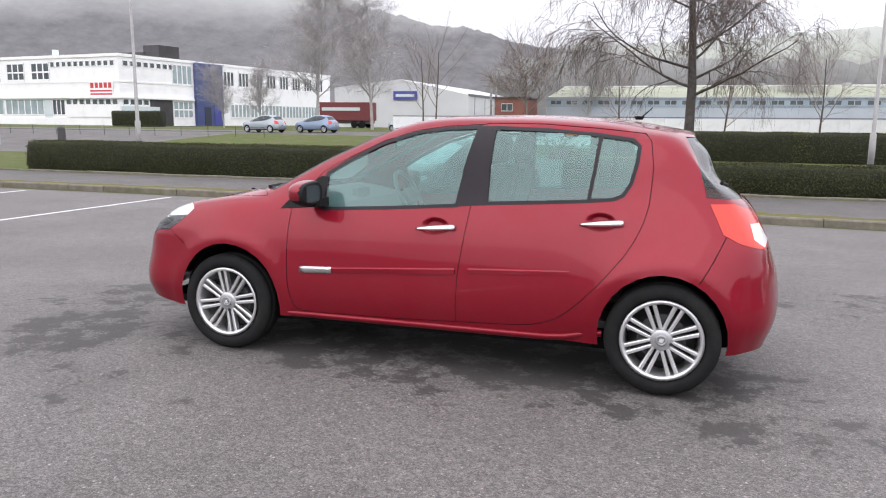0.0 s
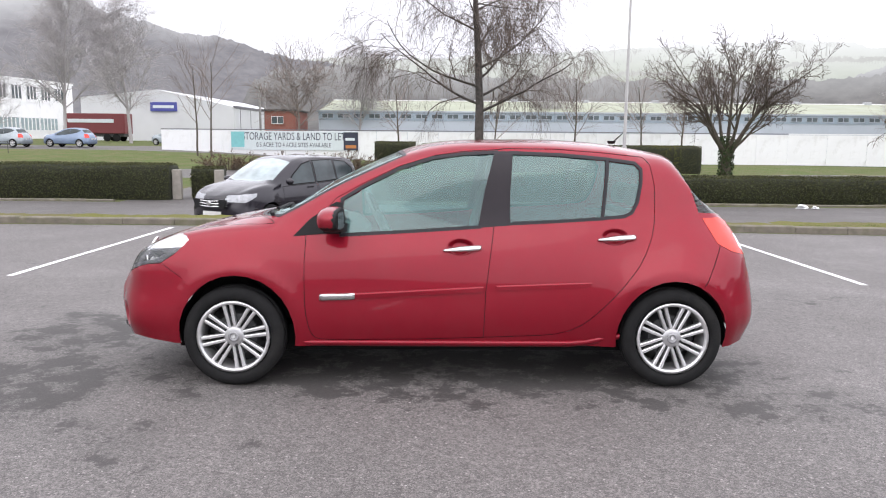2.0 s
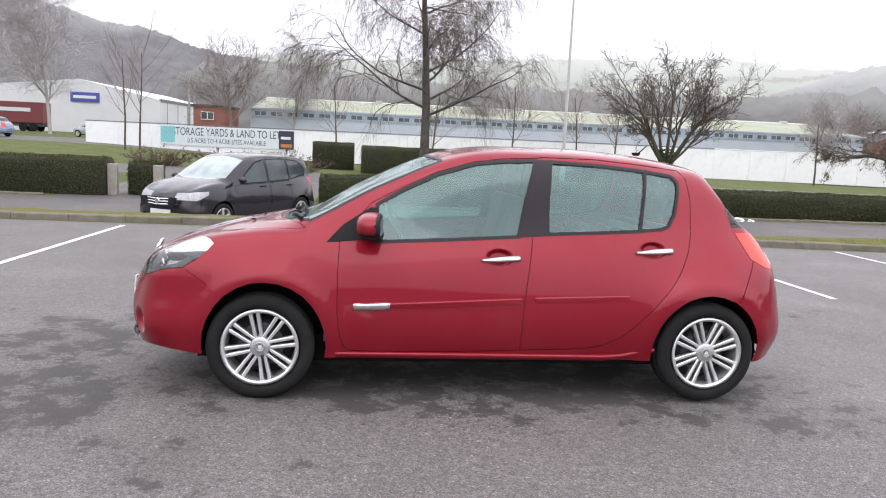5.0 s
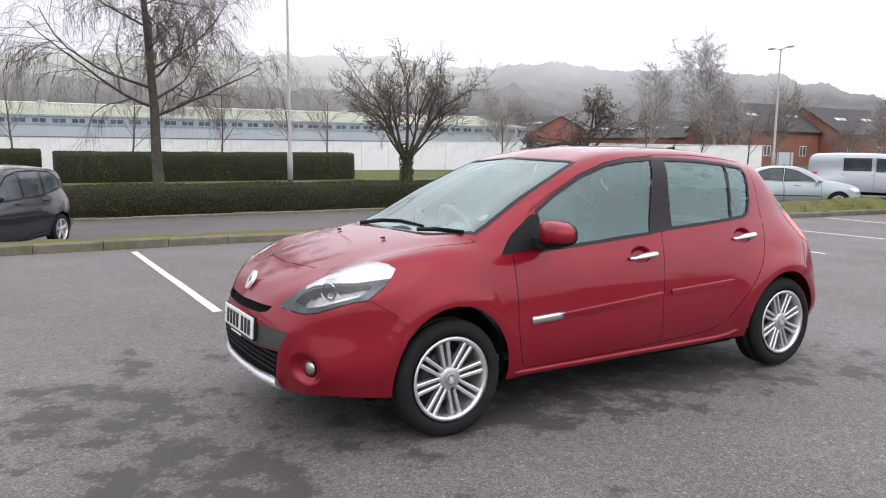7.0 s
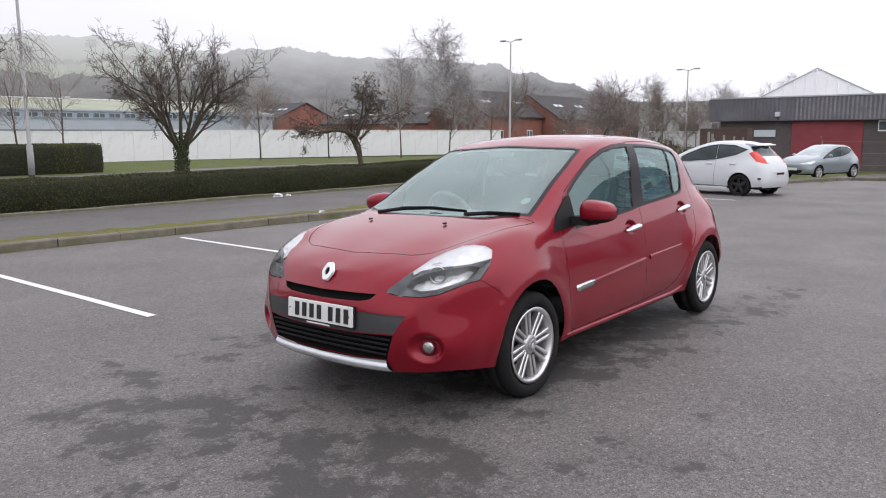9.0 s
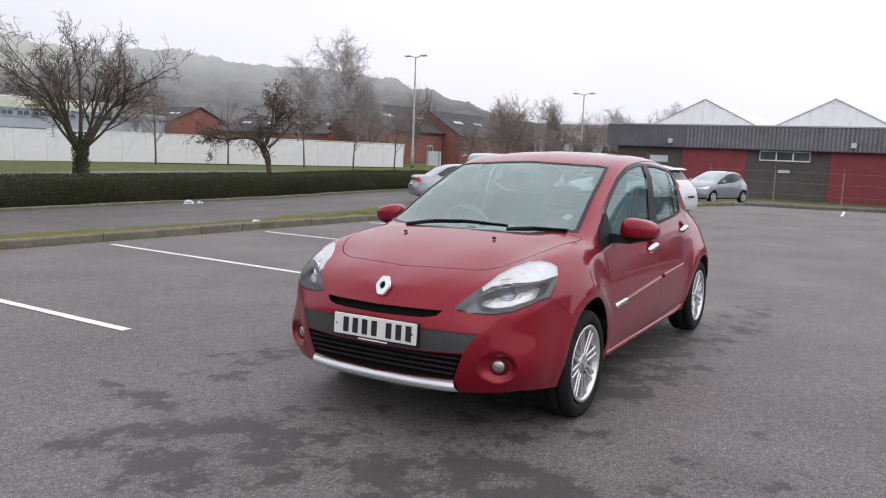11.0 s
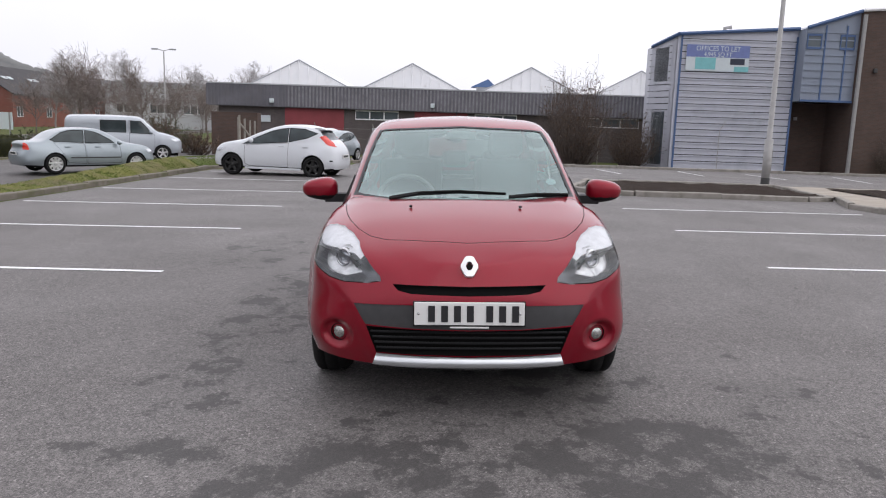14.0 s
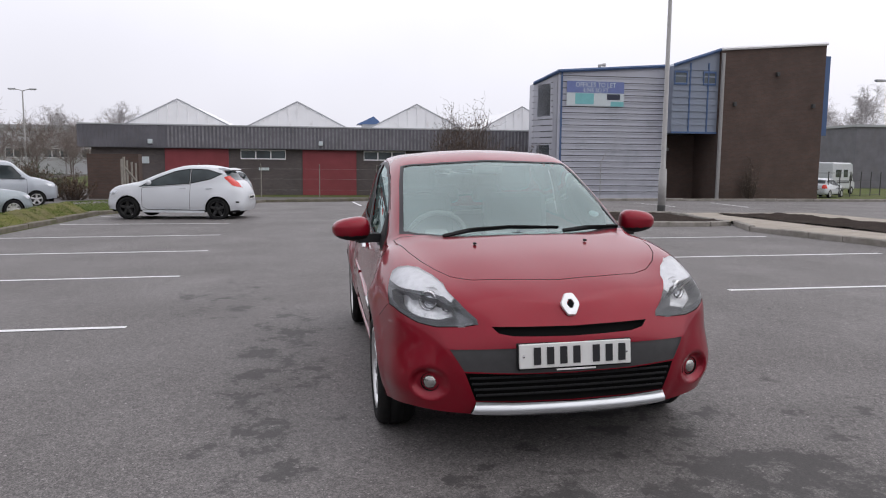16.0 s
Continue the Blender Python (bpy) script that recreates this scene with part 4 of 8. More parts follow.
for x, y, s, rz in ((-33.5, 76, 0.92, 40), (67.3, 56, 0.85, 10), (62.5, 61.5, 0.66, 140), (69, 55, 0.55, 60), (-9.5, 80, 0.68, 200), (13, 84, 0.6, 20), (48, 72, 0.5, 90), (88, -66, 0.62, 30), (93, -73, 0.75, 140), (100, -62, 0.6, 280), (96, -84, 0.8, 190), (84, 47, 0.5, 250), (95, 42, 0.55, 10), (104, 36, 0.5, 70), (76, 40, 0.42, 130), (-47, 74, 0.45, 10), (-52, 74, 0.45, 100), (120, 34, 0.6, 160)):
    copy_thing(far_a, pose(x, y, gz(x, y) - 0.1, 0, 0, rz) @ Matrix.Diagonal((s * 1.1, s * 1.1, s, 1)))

# a brown thicket of bare trees before the brick houses
THICKET = dict(BUSHY, kids=(18, 10, 8), rmin=0.014, shrink=(0.62, 0.55, 0.55), angle=((30, 65), (25, 60), (25, 60)))
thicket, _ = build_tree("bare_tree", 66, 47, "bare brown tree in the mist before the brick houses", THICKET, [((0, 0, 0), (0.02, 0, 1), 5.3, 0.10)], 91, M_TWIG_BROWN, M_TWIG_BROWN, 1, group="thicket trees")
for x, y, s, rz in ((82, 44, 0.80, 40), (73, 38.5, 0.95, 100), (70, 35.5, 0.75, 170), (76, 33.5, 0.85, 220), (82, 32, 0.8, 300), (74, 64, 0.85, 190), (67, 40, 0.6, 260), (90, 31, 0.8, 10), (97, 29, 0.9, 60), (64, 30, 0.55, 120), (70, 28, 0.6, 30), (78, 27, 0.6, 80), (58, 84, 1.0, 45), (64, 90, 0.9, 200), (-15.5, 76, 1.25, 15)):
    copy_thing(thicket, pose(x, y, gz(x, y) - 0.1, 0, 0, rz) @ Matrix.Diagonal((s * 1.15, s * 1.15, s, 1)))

hedge("hedge", -23.5, -8.7, 18.4, 19.7, 1.12, "clipped dark green hedge beside the street", 38000, 1)
hedge("hedge", -8.2, -7.3, 19.0, 20.2, 1.02, "short end of a clipped green hedge by a concrete post", 3000, 2)
hedge("hedge", -2.3, 27.0, 18.4, 19.7, 0.86, "long clipped dark green hedge beside the street", 75000, 3)
hedge("hedge", -1.3, 15.0, 38.5, 41.5, 1.55, "clipped tall hedge block with yellowish patches", 22000, 4, yellow=1, leaf=0.034)
hedge("hedge", -70.5, -63.0, 76.0, 77.6, 2.0, "dark clipped hedge before the white factory", 3000, 6, leaf=0.06)
hedge("hedge", -4.3, -1.8, 41.5, 44.0, 1.6, "clipped tall hedge block", 5000, 5, leaf=0.034)
for x in (-8.55, -7.2):
    bm = box(-0.14, 0.14, -0.14, 0.14, 0, 0.95, 0.02)
    bmesh.ops.transform(bm, matrix=Matrix.Rotation(radians(8), 4, "Z"), verts=bm.verts[:])
    solid("gate_post", bm, M_CONCRETE, "weathered square concrete gate post at the hedge gap", "post", "gate posts", m=pose(x, 18.9, gz(x, 18.9)))


def shrub(name, x, y, rx, ry, h, label, n, seed, mat, twigs=60, leaf=0.045):
    """A shrub of thin upright stems with side shoots, its leaves sitting on the shoots."""
    rng = random.Random(seed)
    ob = thing(name, pose(x, y, gz(x, y)), label, "shrub")
    V, F, P, N = [], [], [], []
    per = max(1, int(n / (twigs * 6)))
    for i in range(twigs):
        a, t = rng.uniform(0, 6.283), rng.random() ** 0.5
        top = np.array((rx * t * math.cos(a), ry * t * math.sin(a), h * rng.uniform(0.45, 1.0) * (1.05 - 0.5 * t * t)))
        root = np.array((top[0] * 0.35, top[1] * 0.35, -0.05))
        mid = 0.5 * (root + top) + np.array([rng.gauss(0, 0.04) * h for _ in range(3)])
        add_tube(V, F, [root, mid, top], [0.022, 0.014, 0.006], 3)
        for k in range(6):
            f = rng.uniform(0.15, 1.0)
            p = mid + (top - mid) * (2 * f - 1) if f > 0.5 else root + (mid - root) * 2 * f
            d = np.array((rng.gauss(0, .6), rng.gauss(0, .6), abs(rng.gauss(.6, .4)))) * 0.13 * h
            q = p + d * 0.5 + np.array([rng.gauss(0, .02) * h for _ in range(3)])
            add_tube(V, F, [p, q, p + d], [0.010, 0.007, 0.004], 3)
            for m in range(per):
                e = p + d * rng.uniform(0.1, 1.0) + np.array([rng.gauss(0, 0.035) for _ in range(3)])
                e[2] = max(0.03, e[2])
                P.append(e)
                N.append(np.array((0, 0, 0.7)))
    part("twig_tangle", raw_mesh("twig_tangle", V, F, M_TWIG), M_TWIG, ob)
    part("leaves", raw_mesh("leaves", *leaf_cloud(P, N, leaf, rng), mat), mat, ob)
    return ob


shrub("bush", 40.4, -7.4, 3.3, 2.4, 6.1, "large untidy evergreen and bare bush before the workshop", 6500, 3, M_SHRUB, 300)
shrub("bush", 41.0, -11.0, 2.4, 1.6, 3.6, "bare brown bush before the workshop", 3500, 4, M_SHRUB, 160)
for i, (x, y, rx, h) in enumerate(((-8.5, 36, 2.0, 1.3), (-5.0, 36.5, 2.3, 1.4), (-12, 37, 2.2, 1.2))):
    shrub("low_shrub", x, y, rx, 1.0, h, "low reddish-brown winter shrub in a roadside bed", 1800, 10 + i, M_SHRUB, 60)
for i, (x, y, rx, h) in enumerate(((34.5, 13.6, 1.5, 1.7), (37.0, 15.5, 1.8, 1.9), (41.0, 18.0, 2.4, 2.2), (46.0, 20.0, 2.6, 2.0), (52.0, 22.5, 3.0, 2.2), (31.0, 20.5, 1.6, 1.2), (36.0, 22.0, 2.2, 1.3))):
    shrub("overgrown_shrub", x, y, rx, 1.2, h, "overgrown dark green and brown shrub by the street", 1800, 50 + i, M_IVY if i % 2 else M_SHRUB, 70)
for i, (x, y, h) in enumerate(((38.1, -25.0, 2.7),)):
    shrub("wall_shrub", x, y, 0.9, 0.5, h, "straggly reddish shrub against the brick wall", 700, 30 + i, M_DEADLEAF, 40)

# ---- cars ----
# Longitudinal curves of a small hatchback's half body, (x, half width, height), from the middle of the nose round the side to the middle of the tail.
HATCH = {
    "A": [(-2.066, 0, .250), (-2.050, .30, .253), (-1.986, .552, .262), (-1.874, .716, .272), (-1.67, .785, .250), (-1.29, .80, .215), (-.95, .785, .228), (-.55, .775, .230), (-.1, .775, .230), (.4, .775, .230), (.85, .775, .232), (1.2, .80, .222), (1.5, .79, .215), (1.74, .68, .245), (1.82, .45, .25), (1.84, 0, .25)],
    "B": [(-2.080, 0, .365), (-2.066, .30, .365), (-2.006, .578, .365), (-1.893, .750, .365), (-1.68, .815, .37), (-1.29, .85, .38), (-.95, .815, .36), (-.55, .81, .36), (-.1, .81, .36), (.4, .81, .37), (.85, .815, .38), (1.2, .85, .39), (1.5, .842, .39), (1.768, .722, .375), (1.862, .45, .375), (1.88, 0, .375)],
    "C": [(-2.088, 0, .535), (-2.072, .30, .535), (-2.006, .556, .542), (-1.883, .731, .56), (-1.70, .80, .57), (-1.29, .86, .60), (-.95, .82, .56), (-.55, .812, .555), (-.1, .81, .56), (.4, .812, .57), (.85, .82, .58), (1.2, .86, .60), (1.5, .838, .60), (1.752, .712, .58), (1.858, .45, .58), (1.875, 0, .58)],
    "D": [(-2.084, 0, .62), (-2.062, .28, .625), (-1.992, .510, .64), (-1.89, .698, .678), (-1.725, .772, .738), (-1.29, .815, .785), (-.95, .79, .76), (-.55, .785, .76), (-.1, .78, .77), (.4, .778, .785), (.85, .775, .80), (1.2, .775, .81), (1.5, .768, .81), (1.72, .685, .79), (1.80, .42, .79), (1.82, 0, .80)],
    "E": [(-2.055, 0, .675), (-2.028, .26, .685), (-1.965, .45, .725), (-1.845, .598, .788), (-1.65, .695, .862), (-1.29, .735, .91), (-.95, .735, .905), (-.55, .735, .905), (-.1, .73, .925), (.4, .725, .95), (.85, .715, .98), (1.2, .69, 1.0), (1.46, .655, .99), (1.64, .60, .955), (1.71, .38, .965), (1.73, 0, .97)],
    "G": [(-2.024, 0, .725), (-1.986, .22, .74), (-1.898, .355, .787), (-1.755, .46, .835), (-1.56, .53, .893), (-1.30, .58, .945), (-1.0, .655, .995), (-.62, .615, 1.195), (-.14, .575, 1.38), (.4, .572, 1.405), (.85, .558, 1.385), (1.15, .54, 1.345), (1.33, .515, 1.305), (1.45, .52, 1.16), (1.53, .36, 1.12), (1.55, 0, 1.12)],
    "F": [(-2.014, 0, .735), (-1.96, 0, .765), (-1.84, 0, .82), (-1.68, 0, .875), (-1.5, 0, .925), (-1.27, 0, .972), (-1.09, 0, 1.0), (-.72, 0, 1.215), (-.2, 0, 1.425), (.4, 0, 1.462), (.85, 0, 1.45), (1.15, 0, 1.415), (1.38, 0, 1.372), (1.405, 0, 1.345), (1.43, 0, 1.31), (1.45, 0, 1.27)],
}


def spline(P, n):
    """Catmull-Rom through the rows of P with n steps a span."""
    P = np.array(P, float)
    out = []
    for i in range(len(P) - 1):
        p1, p2 = P[i], P[i + 1]
        p0 = P[i - 1] if i else 2 * p1 - p2
        p3 = P[i + 2] if i + 2 < len(P) else 2 * p2 - p1
        for k in range(n):
            t = k / n
            out.append(0.5 * (2 * p1 + (p2 - p0) * t + (2 * p0 - 5 * p1 + 4 * p2 - p3) * t * t + (3 * p1 - p0 - 3 * p2 + p3) * t ** 3))
    out.append(P[-1])
    return np.array(out)


def cross_curve(P, n):
    """A smooth curve through the rows of P whose tangents heed the unequal spans, so that it never overshoots."""
    P = np.array(P, float)
    L = np.maximum(np.linalg.norm(P[1:] - P[:-1], axis=1), 1e-4)
    S = (P[1:] - P[:-1]) / L[:, None]
    T = [S[0]] + [(S[i - 1] * L[i] + S[i] * L[i - 1]) / (L[i] + L[i - 1]) for i in range(1, len(L))] + [S[-1]]
    out = []
    for i in range(len(L)):
        for k in range(n):
            t = k / n
            out.append((2 * t ** 3 - 3 * t * t + 1) * P[i] + (t ** 3 - 2 * t * t + t) * L[i] * T[i] + (3 * t * t - 2 * t ** 3) * P[i + 1] + (t ** 3 - t * t) * L[i] * T[i + 1])
    out.append(P[-1])
    return np.array(out)


def body_grid(net, nu=8, nv=5):
    """Points of the half body on its left (negative y) side, rows from bottom to top."""
    G, F = np.array(net["G"], float), np.array(net["F"], float)
    H = 0.5 * G + 0.5 * F
    H[:, 1] = 0.58 * G[:, 1]
    H[:, 2] = F[:, 2] - 0.30 * (F[:, 2] - G[:, 2])
    curves = [np.array(net[k], float) for k in "ABCDEG"] + [H, F]
    rows = [spline(c, nu) for c in curves]
    cols = []
    for i in range(rows[0].shape[0]):
        cols.append(cross_curve([r[i] for r in rows], nv))
    g = np.array(cols)
    g[:, :, 1] = np.maximum(g[:, :, 1], 0)
    g[:, -1, 1] = 0
    g[0, :, 1] = 0
    g[-1, :, 1] = 0
    return g


def grid_bmesh(g):
    bm = bmesh.new()
    nu, nv = g.shape[:2]
    vs = [[bm.verts.new((g[i, j, 0], -g[i, j, 1], g[i, j, 2])) for j in range(nv)] for i in range(nu)]
    for i in range(nu - 1):
        for j in range(nv - 1):
            q = [vs[i][j], vs[i + 1][j], vs[i + 1][j + 1], vs[i][j + 1]]
            bm.faces.new(q)
    bmesh.ops.remove_doubles(bm, verts=bm.verts[:], dist=0.0004)
    bmesh.ops.recalc_face_normals(bm, faces=bm.faces[:])
    f = max(bm.faces, key=lambda f: -f.calc_center_median().y)
    if f.normal.y > 0:
        bmesh.ops.reverse_faces(bm, faces=bm.faces[:])
    bm.normal_update()
    return bm


X3, Y3, Z3 = Vector((1, 0, 0)), Vector((0, 1, 0)), Vector((0, 0, 1))
DIAG = Vector((1, -1, 0)).normalized()
SIDE, FRONT, TOP, CORNER, REAR = (X3, Z3), (Y3, Z3), (X3, Y3), (DIAG, Z3), (Y3, Z3)


def inside(p, poly):
    x, y = p
    r = False
    for i in range(len(poly)):
        (xa, ya), (xb, yb) = poly[i - 1], poly[i]
        if (ya > y) != (yb > y) and x < (xb - xa) * (y - ya) / (yb - ya) + xa:
            r = not r
    return r


def offset(poly, d):
    """The polygon pushed outwards by d."""
    area = sum(a[0] * b[1] - b[0] * a[1] for a, b in zip(poly, poly[1:] + poly[:1]))
    sgn = 1 if area > 0 else -1
    out = []
    n = len(poly)
    for i in range(n):
        a, b, c = Vector(poly[i - 1]), Vector(poly[i]), Vector(poly[(i + 1) % n])
        e0, e1 = (b - a).normalized(), (c - b).normalized()
        n0, n1 = Vector((e0.y, -e0.x)) * sgn, Vector((e1.y, -e1.x)) * sgn
        m = (n0 + n1)
        m = m.normalized() if m.length > 1e-6 else n0
        k = d / max(0.45, m.dot(n0))
        out.append((b.x + m.x * k, b.y + m.y * k))
    return out


def circle(cx, cz, r, n=28, a0=0.0):
    return [(cx + r * math.cos(a0 + 2 * math.pi * i / n), cz + r * math.sin(a0 + 2 * math.pi * i / n)) for i in range(n)]


def knife(bm, poly, axes, ok):
    """Cuts the faces that ok() lets pass along the edges of poly, seen along the normal of axes."""
    A, B = axes
    xs, ys = [p[0] for p in poly], [p[1] for p in poly]
    lo, hi = (min(xs) - 0.06, min(ys) - 0.06), (max(xs) + 0.06, max(ys) + 0.06)
    for i in range(len(poly)):
        a, b = Vector(poly[i - 1]), Vector(poly[i])
        if (b - a).length < 1e-5:
            continue
        e = (b - a).normalized()
        mid, half = (a + b) / 2, (b - a).length / 2 + 0.05
        fs = []
        for f in bm.faces:
            c = f.calc_center_median()
            p, q = c.dot(A), c.dot(B)
            if lo[0] < p < hi[0] and lo[1] < q < hi[1] and ok(c, f.normal) and abs((Vector((p, q)) - mid).dot(e)) < half:
                fs.append(f)
        geom = list({v for f in fs for v in f.verts}) + list({k for f in fs for k in f.edges}) + fs
        co = A * a.x + B * a.y
        no = A * (-e.y) + B * e.x
        if geom:
            bmesh.ops.bisect_plane(bm, geom=geom, dist=1e-5, plane_co=co, plane_no=no)


def pick(bm, poly, axes, ok, layer, value, only=None):
    A, B = axes
    for f in bm.faces:
        c = f.calc_center_median()
        if ok(c, f.normal) and inside((c.dot(A), c.dot(B)), poly) and (only is None or f[layer] in only):
            f[layer] = value


def take(bm, layer, values, push=0.0, mirror=True, flip_only=False, skirt=False):
    """A mesh from the faces tagged with values, pushed along the body's normals, with its mirror image across the car; skirt walls the step."""
    V, F, N, index = [], [], [], {}
    for f in bm.faces:
        if f[layer] in values:
            ids = []
            for v in f.verts:
                if v not in index:
                    index[v] = len(V)
                    nv = Vector((v.normal.x, 0, v.normal.z)).normalized() if abs(v.co.y) < 1e-3 else v.normal.copy()
                    V.append(v.co + nv * push)
                    N.append(nv)
                ids.append(index[v])
            F.append(ids)
    if skirt:
        rim = {}
        for f in bm.faces:
            if f[layer] not in values:
                continue
            for lo in f.loops:
                e = lo.edge
                if any(g[layer] not in values for g in e.link_faces) and max(abs(v.co.y) for v in e.verts) > 1e-3:
                    pair = []
                    for v in (lo.vert, lo.link_loop_next.vert):
                        if v not in rim:
                            rim[v] = len(V)
                            V.append(v.co.copy())
                            N.append(v.normal.copy())
                        pair.append(rim[v])
                    F.append([pair[0], pair[1], index[lo.link_loop_next.vert], index[lo.vert]])
    if flip_only:
        V = [Vector((v.x, -v.y, v.z)) for v in V]
        N = [Vector((n.x, -n.y, n.z)) for n in N]
        F = [f[::-1] for f in F]
    elif mirror:
        k = len(V)
        seam = {i: (i if abs(V[i].y) < 5e-4 else None) for i in range(k)}
        extra = {}
        for i in range(k):
            if seam[i] is None:
                extra[i] = len(V)
                V.append(Vector((V[i].x, -V[i].y, V[i].z)))
                N.append(Vector((N[i].x, -N[i].y, N[i].z)))
            else:
                extra[i] = i
                N[i] = Vector((N[i].x, 0, N[i].z)).normalized()
        F += [[extra[i] for i in f[::-1]] for f in F[:]]
    return V, F, N


def islands(V, F, N):
    """The separate pieces of a mesh, each as (vertices, faces, normals)."""
    root = list(range(len(V)))

    def find(i):
        while root[i] != i:
            root[i] = root[root[i]]
            i = root[i]
        return i

    for f in F:
        for i in f[1:]:
            root[find(i)] = find(f[0])
    groups = {}
    for f in F:
        groups.setdefault(find(f[0]), []).append(f)
    out = []
    for faces in groups.values():
        ids = sorted({i for f in faces for i in f})
        at = {i: k for k, i in enumerate(ids)}
        out.append(([V[i] for i in ids], [[at[i] for i in f] for f in faces], [N[i] for i in ids]))
    return out


def panel(name, data, material, parent, label=""):
    V, F, N = data
    if not F:
        return None
    me = bpy.data.meshes.new(name)
    me.from_pydata([tuple(v) for v in V], [], F)
    me.update()
    me.materials.append(material)
    me.polygons.foreach_set("use_smooth", [True] * len(me.polygons))
    me.normals_split_custom_set_from_vertices([tuple(n) for n in N])
    return part(name, me, material, parent, label)


def lathe(profile, n=40):
    """A solid of revolution about y from (radius, y) pairs."""
    bm = bmesh.new()
    rows = [[bm.verts.new((r * math.cos(2 * math.pi * k / n), y, r * math.sin(2 * math.pi * k / n))) for k in range(n)] for r, y in profile]
    for a, b in zip(rows, rows[1:]):
        for k in range(n):
            bm.faces.new((a[k], a[(k + 1) % n], b[(k + 1) % n], b[k]))
    bmesh.ops.recalc_face_normals(bm, faces=bm.faces[:])
    return bm


def tyre_bm(R, rim, w, n=48):
    return lathe([(rim, w * 0.5), (rim + 0.012, -w * 0.46), (rim + 0.03, -w * 0.52), (R - 0.035, -w * 0.53), (R - 0.012, -w * 0.46), (R - 0.002, -w * 0.36), (R - 0.004, -w * 0.20), (R - 0.010, -w * 0.19), (R - 0.010, -w * 0.17), (R, -w * 0.16), (R, w * 0.16), (R - 0.01, w * 0.17), (R - 0.01, w * 0.2), (R - 0.004, w * 0.36), (R - 0.035, w * 0.53), (rim, w * 0.5)], n)


def spoke_bm(pairs, r0, r1, w0, w1, y0, y1, gap, depth=0.03, twist=0.0):
    """Pairs of wheel spokes side by side, running from the hub to the rim."""
    bm = bmesh.new()
    for i in range(pairs):
        a = 2 * math.pi * i / pairs + twist
        for s in (-1, 1):
            rows = []
            for t in (0.0, 0.45, 1.0):
                r = r0 + (r1 - r0) * t
                c = s * gap * 0.5 * (0.70 + 0.30 * t)
                w = w0 + (w1 - w0) * t
                y = y0 + (y1 - y0) * t ** 1.4
                row = []
                for dx, dy in ((-w / 2, depth), (-w / 2, 0.004), (-w / 4, 0), (w / 4, 0), (w / 2, 0.004), (w / 2, depth)):
                    px, pz = c + dx, r
                    row.append(bm.verts.new((px * math.cos(a) - pz * math.sin(a), y + dy, px * math.sin(a) + pz * math.cos(a))))
                rows.append(row)
            for p, q in zip(rows, rows[1:]):
                for k in range(5):
                    bm.faces.new((p[k], q[k], q[k + 1], p[k + 1]))
            bm.faces.new(rows[0])
            bm.faces.new(rows[-1][::-1])
    bmesh.ops.recalc_face_normals(bm, faces=bm.faces[:])
    return bm


def wheel(parent, x, y, R, rim, w, pairs, alloy, side, detail=True, style=(0.0165, 0.0215, 0.0420), y_turn=0.0):
    """A road wheel: tyre, rim with paired spokes, hub cap, brake disc. side -1: its face looks to -y."""
    ob = part("wheel", tyre_bm(R, rim, w), M_TYRE, parent, smooth=True)
    ob.name = "wheel"
    turn = 0 if side < 0 else 180
    ob.matrix_basis = pose(x, y, R - 0.006, 0, y_turn, turn)
    rimbm = lathe([(rim + 0.004, -w * 0.47), (rim + 0.008, -w * 0.50), (rim - 0.008, -w * 0.50), (rim - 0.016, -w * 0.44), (rim - 0.020, -w * 0.1), (rim - 0.022, w * 0.45)])
    part("rim", rimbm, alloy, ob, smooth=True)
    part("spokes", spoke_bm(pairs, 0.040, rim - 0.010, style[0], style[1], -w * 0.40, -w * 0.44, style[2], 0.035), alloy, ob)
    part("hub", lathe([(0.0005, -w * 0.445), (0.030, -w * 0.442), (0.046, -w * 0.430), (0.056, -w * 0.405), (0.060, -w * 0.2)], 28), M_HUB if detail else alloy, ob, smooth=True)
    if detail:
        part("centre_cap", lathe([(0.0005, -w * 0.490), (0.014, -w * 0.488), (0.016, -w * 0.46)], 4), M_BADGE, ob)
        part("cap_ring", lathe([(0.016, -w * 0.455), (0.017, -w * 0.478), (0.031, -w * 0.474), (0.032, -w * 0.45)], 20), M_CAPGREY, ob, smooth=True)
        for a in (-0.7,):
            bolt = part("wheel_bolt", lathe([(0.0005, -w * 0.435), (0.008, -w * 0.432), (0.009, -w * 0.38)], 8), M_ALLOYDARK, ob)
            bolt.location = (0.052 * math.cos(a), -0.004, 0.052 * math.sin(a))
    part("brake_disc", lathe([(0.0005, -w * 0.12), (0.12, -w * 0.12), (0.128, -w * 0.10), (0.128, w * 0.05), (rim - 0.024, w * 0.30), (rim - 0.024, w * 0.45)], 32), M_ALLOYDARK, ob, smooth=True)
    return ob


def dimple(bm, cy, cz, ry, rz, depth, ok):
    """A smooth hollow pressed into the body round (y, z), seen from the front."""
    for v in bm.verts:
        if ok(v.co):
            d = math.hypot((v.co.y - cy) / ry, (v.co.z - cz) / rz)
            if d < 1:
                v.co.x += depth * (1 - smoothstep(d, 0.5, 1.0))


